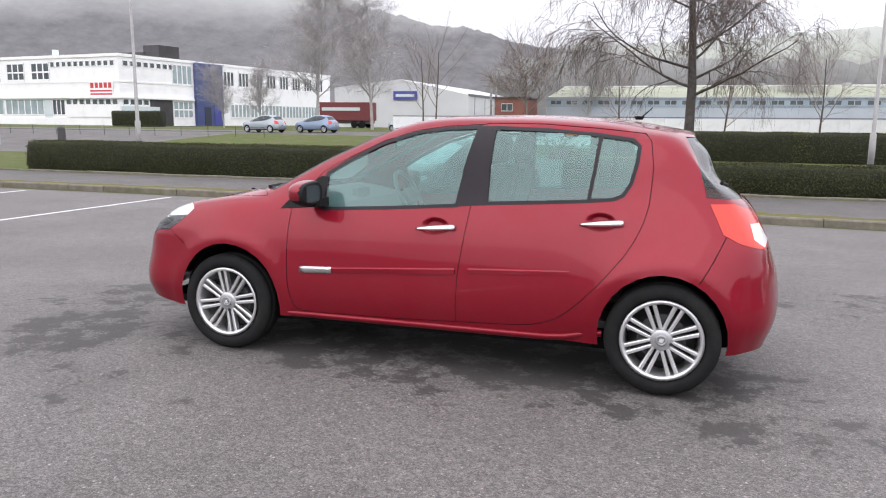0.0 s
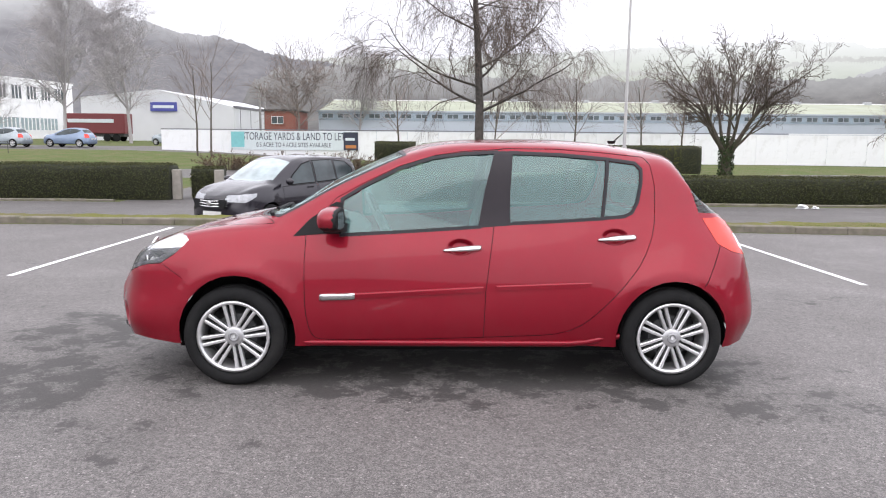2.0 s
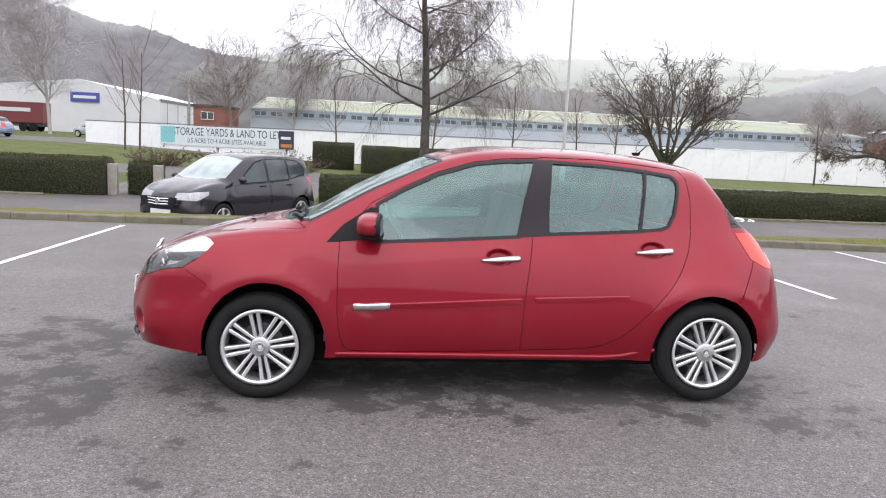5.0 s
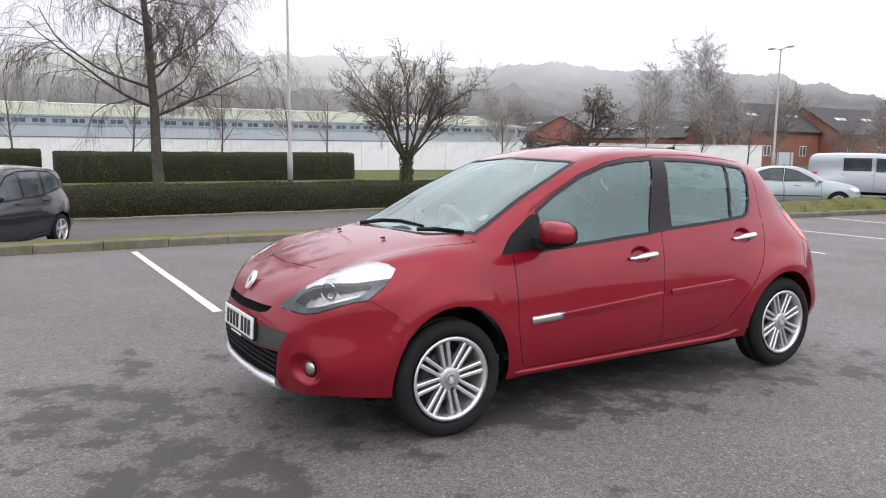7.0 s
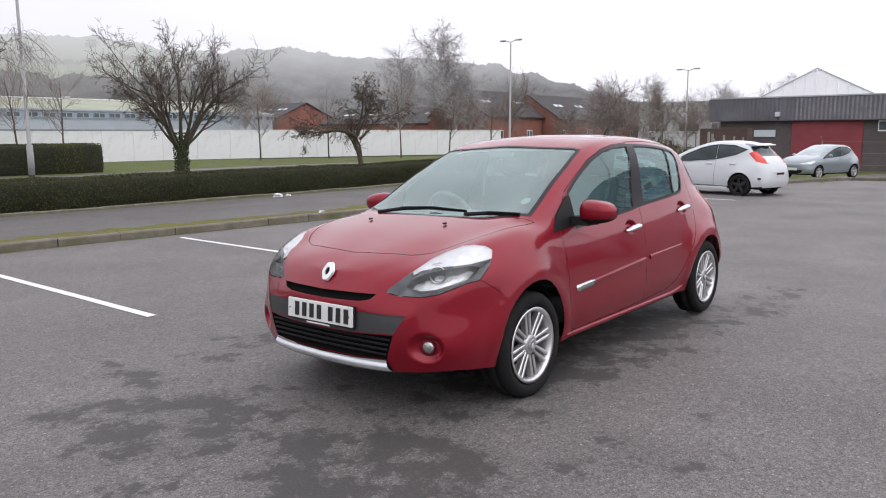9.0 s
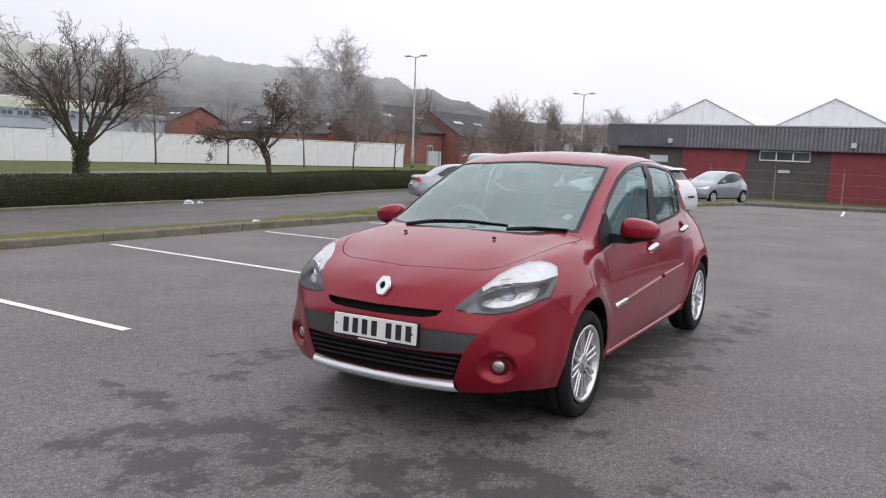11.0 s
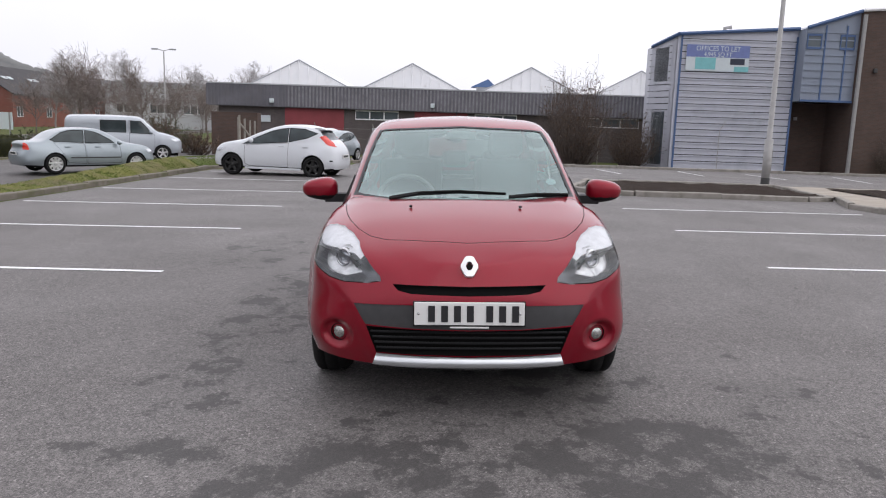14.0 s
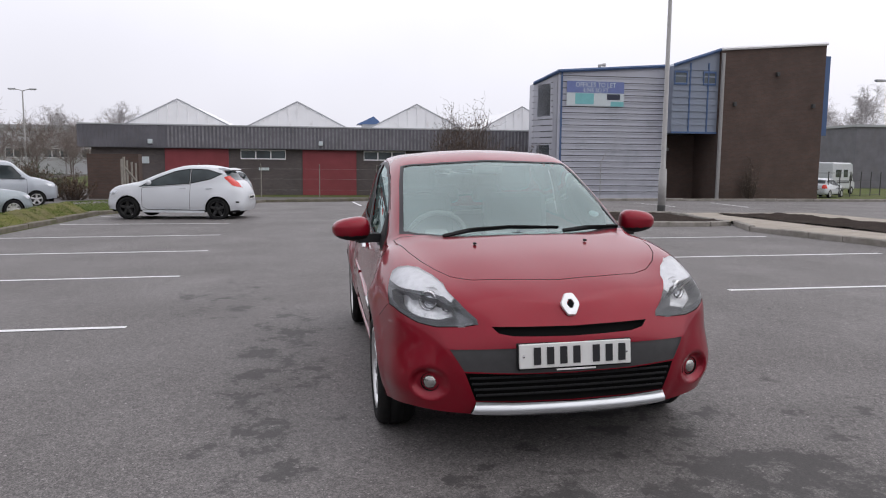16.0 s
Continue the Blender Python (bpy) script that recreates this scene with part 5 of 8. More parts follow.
def arch_liner(parent, x, z, r, y0, y1):
    bm = bmesh.new()
    n = 20
    rows = []
    for i in range(n + 1):
        a = -0.18 + (math.pi + 0.36) * i / n
        rows.append([bm.verts.new((x + r * math.cos(a), y, z + r * math.sin(a))) for y in (y0, y1)])
    for a, b in zip(rows, rows[1:]):
        bm.faces.new((a[0], b[0], b[1], a[1]))
    inner = [r_[1] for r_ in rows]
    bm.faces.new(inner)
    return part("arch_liner", bm, M_BLACK, parent)


FW = [(-.655, .895), (-.655, 1.085), (-.525, 1.163), (-.325, 1.262), (-.12, 1.328), (.055, 1.352), (.234, 1.363), (.178, 1.15), (.14, .945), (-.25, .918)]
RW = [(.345, 1.36), (.328, 1.15), (.328, .965), (.60, .98), (.865, .997), (.888, 1.15), (.905, 1.328), (.635, 1.35)]
QW = [(.926, 1.325), (.906, 1.15), (.886, 1.0), (1.00, 1.01), (1.045, 1.03), (1.08, 1.09), (1.105, 1.20), (1.11, 1.275), (1.08, 1.305)]
FDOOR = [(-.87, .90), (-.877, .73), (-.875, .50), (-.868, .42), (-.853, .345), (-.838, .305), (-.82, .283), (-.79, .271), (-.70, .266), (-.2, .272), (.175, .285), (.185, .56), (.235, .95), (.282, 1.30), (.285, 1.392), (.05, 1.378), (-.12, 1.352), (-.33, 1.287), (-.54, 1.186), (-.70, 1.098)]
RDOOR = [(.171, .285), (.50, .298), (.60, .308), (.68, .328), (.745, .360), (.80, .400), (.87, .466), (.95, .552), (1.02, .638), (1.08, .715), (1.125, .79), (1.165, .88), (1.19, .98), (1.20, 1.17), (1.18, 1.31), (1.145, 1.352), (.90, 1.375), (.60, 1.396), (.281, 1.396), (.278, 1.30), (.231, .95), (.181, .56)]


def left(c, n):
    return n.y < -0.25


def nose(c, n):
    return c.x < -1.45


def make_red_car():
    car = thing("red_hatchback", pose(-.010, .024, -0.019, -1.4, 0, 0.8), "dark red five-door hatchback with silver alloy wheels on the asphalt", "car")
    bm = grid_bmesh(body_grid(HATCH, 9, 6))
    # the bumper's middle stands proud of its corners along a slanting crease
    for v in bm.verts:
        if v.co.x < -1.8 and .24 < v.co.z < .66:
            d = abs(v.co.y) - (.475 + (v.co.z - .30) * .42)
            v.co.x -= .013 * smoothstep(-d, -.022, .022) * smoothstep(v.co.z, .24, .30) * (1 - smoothstep(v.co.z, .54, .66))
    # the rear bumper bulges below a step under the lamps
    for v in bm.verts:
        if v.co.x > 1.5 and v.co.z < .78:
            k = .005 * (1 - smoothstep(v.co.z, .63, .70)) * smoothstep(v.co.x, 1.5, 1.66) * smoothstep(v.co.z, .26, .42)
            v.co.x += v.normal.x * k
            v.co.y += v.normal.y * k
    # rolled flares round the wheel arches
    for v in bm.verts:
        for cx in (-1.268, 1.285):
            d = math.hypot(v.co.x - cx, (v.co.z - .29) / 1.08)
            if abs(v.co.y) > .5 and v.co.z < .85:
                v.co.y -= .011 * math.exp(-((d - .375) / .032) ** 2)
    bm.normal_update()
    L = bm.faces.layers.int.new("panel")
    # openings and panels in side view
    arches = [[(x, .29 + (z - .29) * 1.09) for x, z in circle(-1.268, .29, .338)], [(x, .29 + (z - .29) * 1.06) for x, z in circle(1.285, .29, .328)]]
    for poly in arches:
        knife(bm, poly, SIDE, lambda c, n: abs(c.y) > 0.5 and c.z < 0.75)
    for poly in (FW, RW, QW):
        knife(bm, poly, SIDE, left)
        knife(bm, offset(poly, 0.020), SIDE, left)
    for poly in (FDOOR, RDOOR):
        knife(bm, poly, SIDE, left)
        knife(bm, offset(poly, -0.004), SIDE, left)
    bpillar = [(.14, .93), (.33, .945), (.345, 1.378), (.215, 1.378)]
    knife(bm, bpillar, SIDE, left)
    for hx, hz in ((.035, .818), (.945, .882)):
        for ra, rb in ((.085, .050), (.066, .037), (.045, .024)):
            knife(bm, [(hx + ra * math.cos(q), hz + rb * math.sin(q)) for q in np.linspace(0, 2 * math.pi, 19)[:-1]], SIDE, left)
        for v in bm.verts:
            if v.co.y < -.5:
                d = math.hypot((v.co.x - hx) / .085, (v.co.z - hz) / .050)
                if d < 1:
                    v.co.y += .030 * (1 - smoothstep(d, .45, 1.0))
    # windscreen and bonnet in plan
    ws = [(-1.245, 0.08), (-1.215, -.30), (-1.125, -.575), (-1.045, -.655), (-.78, -.622), (-.52, -.592), (-.29, -.557), (-.305, -.40), (-.33, -.2), (-.34, 0.08)]
    up = lambda c, n: n.z > 0.15 and c.z > 0.6
    knife(bm, ws, TOP, up)
    knife(bm, offset(ws, -0.022), TOP, up)
    bonnet = [(-1.85, 0.08), (-1.832, -.22), (-1.80, -.40), (-1.745, -.495), (-1.67, -.560), (-1.57, -.612), (-1.45, -.645), (-1.30, -.668), (-1.157, -.688), (-1.06, -.692), (-1.135, -.59), (-1.228, -.30), (-1.26, 0.08)]
    knife(bm, bonnet, TOP, up)
    knife(bm, offset(bonnet, -0.0045), TOP, up)
    # nose openings
    slot = [(-.362, .652), (-.335, .625), (-.275, .613), (-.14, .609), (.02, .607), (.02, .648), (-.18, .650)]
    band = [(-.548, .556), (-.490, .462), (-.25, .450), (.02, .446), (.02, .563), (-.26, .562)]
    lower = [(-.487, .455), (-.440, .325), (-.25, .320), (.02, .317), (.02, .442), (-.25, .446)]
    lip = [(-.438, .322), (-.458, .262), (-.30, .252), (.02, .248), (.02, .312), (-.25, .316)]
    rings = [circle(-.636, .395, r, 22) for r in (.088, .066, .044)]
    for poly in (slot, band, lower, lip, *rings):
        knife(bm, poly, FRONT, lambda c, n: c.x < -1.75)
    # head and tail lamps
    knife(bm, HEADLAMP, CORNER, nose)
    knife(bm, offset(HEADLAMP, -.0045), CORNER, nose)
    knife(bm, TAILLAMP, SIDE, lambda c, n: c.x > 1.3)
    knife(bm, TAILCLEAR, SIDE, lambda c, n: c.x > 1.3)
    knife(bm, INDICATOR, CORNER, nose)
    knife(bm, REFLECTOR, CORNER, nose)
    knife(bm, SIDEGLASS, SIDE, lambda c, n: c.x > 1.2)
    bsplit = [(1.571, .835), (1.515, .715), (1.479, .650), (1.452, .605), (1.456, .602), (1.483, .647), (1.519, .712), (1.575, .832)]
    knife(bm, bsplit, SIDE, lambda c, n: c.x > 1.3 and n.y < -.3)
    nsplit = [(-1.70, .712), (-1.575, .632), (-1.5738, .6342), (-1.6982, .7145)]
    knife(bm, nsplit, SIDE, lambda c, n: c.x < -1.4 and n.y < -.3)
    bm.normal_update()
    # tag: 0 shell, 1 gap, 2 front door, 3 rear door, 4 bonnet, 5 trim, 6.. glass
    tag = lambda poly, axes, ok, v, only=None: pick(bm, poly, axes, ok, L, v, only)
    tag(FDOOR, SIDE, left, 1)
    tag(offset(FDOOR, -0.004), SIDE, left, 2)
    tag(RDOOR, SIDE, left, 1)
    tag(offset(RDOOR, -0.004), SIDE, left, 3)
    tag(bpillar, SIDE, left, 5)
    for poly, v in ((FW, 6), (RW, 7), (QW, 8)):
        tag(offset(poly, 0.020), SIDE, left, 5)
    for poly, v in ((FW, 6), (RW, 7), (QW, 8)):
        tag(poly, SIDE, left, v)
    tag(bonnet, TOP, up, 1)
    tag(offset(bonnet, -0.0045), TOP, up, 4)
    tag(ws, TOP, up, 9)
    tag(offset(ws, -0.022), TOP, up, 10)
    fr = lambda c, n: c.x < -1.75
    dimple(bm, -.636, .395, .092, .082, .040, lambda p: p.x < -1.7 and p.y < -.4)
    bm.normal_update()
    tag(slot, FRONT, fr, 11)
    tag(band, FRONT, fr, 12)
    tag(lower, FRONT, fr, 13)
    tag(lip, FRONT, fr, 14)
    tag(HEADLAMP, CORNER, nose, 16)
    tag(HEADLAMP, CORNER, lambda c, n: c.x < -1.45 and n.z < .42, 22)
    tag(offset(HEADLAMP, -.0045), CORNER, nose, 16)
    tag(INDICATOR, CORNER, nose, 20, (16,))
    tag(REFLECTOR, CORNER, nose, 19, (16,))
    tag(TAILLAMP, SIDE, lambda c, n: c.x > 1.3 and c.y < -.40, 17)
    tag(TAILCLEAR, SIDE, lambda c, n: c.x > 1.3 and c.y < -.40, 21)
    tag(SIDEGLASS, SIDE, lambda c, n: c.x > 1.2, 18)
    for poly in arches:
        tag(poly, SIDE, lambda c, n: abs(c.y) > 0.5 and c.z < 0.75, 99)
    tag(nsplit, SIDE, lambda c, n: c.x < -1.4 and n.y < -.3, 1, only=(0,))
    tag(bsplit, SIDE, lambda c, n: c.x > 1.3 and n.y < -.3, 1, only=(0,))

    shell = panel("body_shell", take(bm, L, (0,)), M_RED, car)
    panel("shut_line", take(bm, L, (1,), -0.004), M_SHUT, car, "dark gap between the panels")
    panel("bonnet", take(bm, L, (4,)), M_RED, car)
    for flip in (False, True):
        kw = dict(mirror=False, flip_only=flip)
        s = -1 if not flip else 1
        d1 = panel("front_door", take(bm, L, (2,), **kw), M_RED, car)
        d2 = panel("rear_door", take(bm, L, (3,), **kw), M_RED, car)
        panel("window_trim", take(bm, L, (5,), 0.001, **kw), M_PILLAR, car, "black window surround and door pillar")
        for nm, v, host in (("door_window", 6, d1), ("door_window", 7, d2), ("quarter_window", 8, d2)):
            w = panel(nm, take(bm, L, (v,), -0.006, **kw), M_GLASS, host, "green-tinted glass")
            w.visible_shadow = False
        door_details(d1, d2, s)
        panel("headlamp_bowl", take(bm, L, (16,), -0.070, skirt=True, **kw), M_LAMPHOUSE, car)
        panel("lamp_seal", take(bm, L, (22,), -.001, **kw), M_SEAL, car, "black rubber seal round the headlamp")
        panel("indicator", take(bm, L, (20,), -0.008, skirt=True, **kw), M_LAMPWHITE, car, "white indicator lens")
        panel("lamp_reflector", take(bm, L, (19,), -0.062, **kw), M_SPARKLE, car, "bright reflector")
        panel("reversing_lamp", take(bm, L, (21,), 0.002, **kw), M_LAMPWHITE, car, "clear reversing lamp")
        lamp = panel("headlamp", take(bm, L, (16, 19, 20), 0.001, **kw), M_CLEAR, car, "clear headlamp with chrome reflector")
        lamp.visible_shadow = False
        # round dipped-beam projector in its chrome ring, and the small main-beam cup beside it
        for hx, hy, hz, r in ((-1.848, .628, .745, .047), (-1.886, .550, .718, .024)):
            ring = part("lamp_ring", lathe([(r, .02), (r * 1.0, -.012), (r * .92, -.020), (r * .80, -.016), (r * .72, -.004), (r * .70, .012)], 28), M_CHROME, lamp, smooth=True)
            ring.matrix_basis = pose(hx + .019, s * (hy - .020), hz, 0, 0, -58 if s < 0 else 180 + 58)
            eye = part("lamp_lens", lathe([(0.0005, -.008), (r * .35, -.006), (r * .60, .002), (r * .72, .012)], 24), M_PROJECTOR, lamp, smooth=True)
            eye.matrix_basis = ring.matrix_basis.copy()
            if r > .03:
                bowl = part("reflector_bowl", lathe([(r * 1.02, .024), (r * 1.16, .018), (r * 1.30, .014), (r * 1.34, .022)], 9), M_CHROME, lamp, "facetted chrome bowl")
                bowl.matrix_basis = ring.matrix_basis.copy()
        tail = panel("tail_lamp", take(bm, L, (17,), 0.002, **kw), M_LAMPRED, car, "red rear lamp")
        fl = part("fog_lamp", lathe([(0.0005, -0.012), (0.022, -0.010), (0.030, -0.004), (0.034, 0.004), (0.040, 0.010), (0.040, 0.03)], 24), M_FOG, car, "round clear fog lamp", smooth=True)
        part("fog_ring", lathe([(0.039, 0.006), (0.040, -0.003), (0.0425, -0.004), (0.044, 0.004), (0.044, 0.02)], 24), M_SEAL, fl, "black ring", smooth=True)
        fl.matrix_basis = pose(-1.946, s * .628, .395, 0, 0, -70 if s < 0 else 250)
        mirror_unit(car, s)
        for x, z, r in ((-1.268, .30, .352), (1.285, .285, .345)):
            arch_liner(car, x, z, r, s * 0.745, s * 0.45)
    pane = panel("windscreen", take(bm, L, (10,), -0.003), M_WSGLASS, car, "clear windscreen")
    pane.visible_shadow = False
    panel("windscreen_trim", take(bm, L, (9,), 0.001), M_PILLAR, car)
    rear = panel("rear_window", take(bm, L, (18,), -0.003), M_REARGLASS, car, "tinted rear window")
    rear.visible_shadow = False
    panel("upper_grille", take(bm, L, (11,), -0.03, skirt=True), M_SEAL, car)
    panel("bumper_band", take(bm, L, (12,), -0.008, skirt=True), M_GREYPLASTIC, car, "dark grey bumper band")
    panel("lower_grille", take(bm, L, (13,), -0.035, skirt=True), M_SEAL, car)
    # the lip is a rounded blade
    LV, LF, LN = take(bm, L, (14,), 0.006)
    for i, v in enumerate(LV):
        t = min(max((v.z - .250) / .068, 0.0), 1.0)
        a = (t - .45) * 2.4
        LV[i] = Vector((v.x - .016 * math.sin(math.pi * min(1, max(0, t))), v.y, v.z))
        LN[i] = Vector((LN[i].x * math.cos(a), LN[i].y * math.cos(a), math.sin(a))).normalized()
    panel("lip", (LV, LF, LN), M_LIP, car, "silver lower lip")
    bm.free()
    # grille bars
    for z in (.350, .376, .402, .428):
        w = .42 + (z - .3) * .35
        part("grille_bar", tube([(-2.072 + .10 * y * y, y, z) for y in np.linspace(-w, w, 13)], 0.006, 6), M_BLACK, car)
    chin = [(-1.80, -.60), (-1.90, -.46), (-1.95, -.20), (-1.95, .20), (-1.90, .46), (-1.80, .60), (-1.62, .64), (-1.62, -.64)]
    part("chin", prism(chin, .218, .268), M_BLACK, car, "black lower valance").matrix_basis = pose(0, 0, 0, 90)
    floor_pan = prism([(-1.66, .19), (-1.0, .17), (1.1, .17), (1.70, .25), (1.66, .34), (-1.62, .32)], -.64, .64)
    part("underbody", floor_pan, M_SEAL, car)
    for sd in (-1, 1):
        part("sill_floor", box(-.90, .92, min(sd * .60, sd * .71), max(sd * .60, sd * .71), .19, .225), M_SEAL, car)
        V = []
        for x in np.linspace(-.88, .98, 20):
            lift = .045 * smoothstep(x, .62, .98) ** 2
            V += [(x, sd * (.792 + k), z + lift) for k, z in ((-.012, .266), (.002, .262), (.007, .254), (.003, .240), (-.012, .228), (-.03, .222))]
        F = [(6 * i + k, 6 * i + 6 + k, 6 * i + 7 + k, 6 * i + 1 + k)[::sd] for i in range(19) for k in range(5)]
        part("side_sill", raw_mesh("side_sill", V, F, M_RED, True), M_RED, car, "red sill below the doors")
    front_fittings(car)
    interior(car)
    for x, y_turn in ((-1.288, 34.5), (1.288, -20)):
        for s in (-1, 1):
            wheel(car, x, s * 0.735, 0.297, 0.206, 0.185, 8, M_ALLOY, s, y_turn=y_turn)
    return car


HEADLAMP = [(-1.129, .660), (-1.073, .648), (-.961, .645), (-.877, .660), (-.794, .688), (-.723, .708), (-.657, .714), (-.602, .767), (-.577, .815), (-.569, .850), (-.604, .871), (-.659, .880), (-.718, .875), (-.808, .849), (-.897, .815), (-1.015, .752), (-1.116, .683)]
INDICATOR = [(-.99, .748), (-.945, .770), (-.843, .788), (-.708, .797), (-.60, .808), (-.50, .82), (-.50, .95), (-1.0, .95)]
REFLECTOR = [(-1.030, .694), (-.96, .676), (-.88, .688), (-.80, .710), (-.690, .738), (-.650, .775), (-.690, .788), (-.80, .780), (-.93, .758), (-1.0, .728)]
TAILLAMP = [(1.490, .99), (1.557, .846), (1.64, .802), (1.763, .768), (1.88, .79), (1.84, .90), (1.70, .955), (1.608, .992)]
TAILCLEAR = [(1.69, .895), (1.745, .89), (1.80, .80), (1.77, .775), (1.71, .82)]
SIDEGLASS = [(1.352, 1.335), (1.415, 1.213), (1.466, 1.043), (1.47, 1.022), (1.66, 1.01), (1.66, 1.10), (1.52, 1.335)]


def half_width(x, z):
    """Half width of the doors' skin at height z."""
    pts = ((0.2, .785), (.36, .81), (.56, .811), (.77, .78), (.92, .73), (1.15, .655), (1.38, .575))
    for (za, wa), (zb, wb) in zip(pts, pts[1:]):
        if z <= zb:
            return wa + (wb - wa) * (z - za) / (zb - za)
    return .57


def rounded_bar(pts, w, h, proud, side, n=6, ends=.35, taper=1.0):
    """A moulding along pts (x, z) lying on the door skin, w thick outwards and h high."""
    bm = bmesh.new()
    rows = []
    for i, (x, z) in enumerate(pts):
        k = ends if i in (0, len(pts) - 1) else 1.0
        row = []
        for t in range(n + 1):
            a = math.pi * t / n
            thin = taper + (1 - taper) * min(1.0, i / (len(pts) - 1) / .45)
            zz = z + math.cos(a) * h * thin / 2 * (0.7 + 0.3 * k)
            yy = half_width(x, zz) + proud + math.sin(a) * w * k
            row.append(bm.verts.new((x, side * yy, zz)))
        rows.append(row)
    for a, b in zip(rows, rows[1:]):
        for t in range(n):
            bm.faces.new((a[t], b[t], b[t + 1], a[t + 1]))
    bm.faces.new(rows[0])
    bm.faces.new(rows[-1][::-1])
    bmesh.ops.recalc_face_normals(bm, faces=bm.faces[:])
    return bm


def strip_bar(x0, x1, z0, z1, w, h, side, n=12):
    """A rubbing strip with a flat face and a chamfered upper edge, lying on the door skin."""
    bm = bmesh.new()
    rows = []
    for i in range(n + 1):
        x, z = x0 + (x1 - x0) * i / n, z0 + (z1 - z0) * i / n
        sec = ((h / 2, -.004), (h / 2 - .003, w * .75), (h / 2 - .009, w), (-h / 2 + .004, w * .82), (-h / 2, -.004))
        rows.append([bm.verts.new((x, side * (half_width(x, z + dz) + dw), z + dz)) for dz, dw in sec])
    for a, b in zip(rows, rows[1:]):
        for t in range(4):
            bm.faces.new((a[t], b[t], b[t + 1], a[t + 1]))
    bm.faces.new(rows[0])
    bm.faces.new(rows[-1][::-1])
    bmesh.ops.recalc_face_normals(bm, faces=bm.faces[:])
    return bm


def door_details(d1, d2, s):
    part("moulding", strip_bar(-.580, .168, .535, .578, .015, .038, s), M_RED, d1)
    part("moulding_cap", strip_bar(-.785, -.580, .526, .534, .018, .044, s, 6), M_CHROME, d1, "chrome moulding end with a plain badge", smooth=True)
    part("moulding", strip_bar(.245, .80, .586, .608, .014, .034, s), M_RED, d2)
    for door, x0, z0 in ((d1, -.065, .803), (d2, .845, .868)):
        part("handle", rounded_bar([(x, z0 + (x - x0) * .07) for x in np.linspace(x0 - .005, x0 + .222, 14)], .020, .034, .016, s, taper=.45), M_CHROME, door, "satin chrome handle", smooth=True)


def mirror_unit(car, s):
    bm = bmesh.new()
    bmesh.ops.create_icosphere(bm, subdivisions=4, radius=1.0)
    for v in bm.verts:
        c = v.co
        sx, sy, sz = .080, .112, .070
        p = Vector((math.copysign(abs(c.x) ** .75, c.x) * sx, math.copysign(abs(c.y) ** .7, c.y) * sy, math.copysign(abs(c.z) ** .75, c.z) * sz))
        p.z *= 1 - .22 * (p.y / sy) * (-1)
        p.x += .25 * max(0, -p.y / sy) * .06
        if p.x > .055:
            p.x = .055
        v.co = Vector((p.x, p.y if s < 0 else -p.y, p.z))
    if s > 0:
        bmesh.ops.reverse_faces(bm, faces=bm.faces[:])
    dark = [f for f in bm.faces if f.calc_center_median().x > .034 or f.calc_center_median().z < -.036]
    base = bmesh.new()
    copies = {v: base.verts.new(v.co) for v in {v for f in dark for v in f.verts}}
    for f in dark:
        base.faces.new([copies[v] for v in f.verts])
    bmesh.ops.delete(bm, geom=dark, context="FACES")
    shell = part("door_mirror", bm, M_RED, car, "red door mirror on a black base", smooth=True)
    part("mirror_base", base, M_BLACK, shell, "black mirror base and rim", smooth=True)
    shell.matrix_basis = pose(-.70, s * .905, .985, 0, 0, 8 * s)
    g = part("mirror_glass", prism([(-.062, -.045), (.0, -.05), (.062, -.042), (.068, .0), (.06, .042), (0, .048), (-.06, .044)], 0, .004), M_DARKGLASS, shell)
    g.matrix_basis = pose(.057, 0, 0, 0, 0, 90)
    foot = prism([(-.06, -.03), (.05, -.03), (.05, .02), (-.05, .02)], -.07, .07)
    f = part("mirror_foot", foot, M_BLACK, shell)
    f.matrix_basis = pose(0, -s * .10, -.05)
    tri = bmesh.new()
    pts = [(-.945, .875), (-.84, .885), (-.665, .90), (-.66, 1.07), (-.70, 1.075), (-.85, .975)]
    vs = [tri.verts.new((x, s * (half_width(x, z) + .006), z)) for x, z in pts]
    ws = [tri.verts.new((x, s * (half_width(x, z) - .01), z)) for x, z in pts]
    tri.faces.new(vs)
    for i in range(len(pts)):
        tri.faces.new((vs[i], vs[(i + 1) % len(pts)], ws[(i + 1) % len(pts)], ws[i]))
    bmesh.ops.recalc_face_normals(tri, faces=tri.faces[:])
    part("mirror_sail", tri, M_BLACK, car, "black triangle at the mirror")


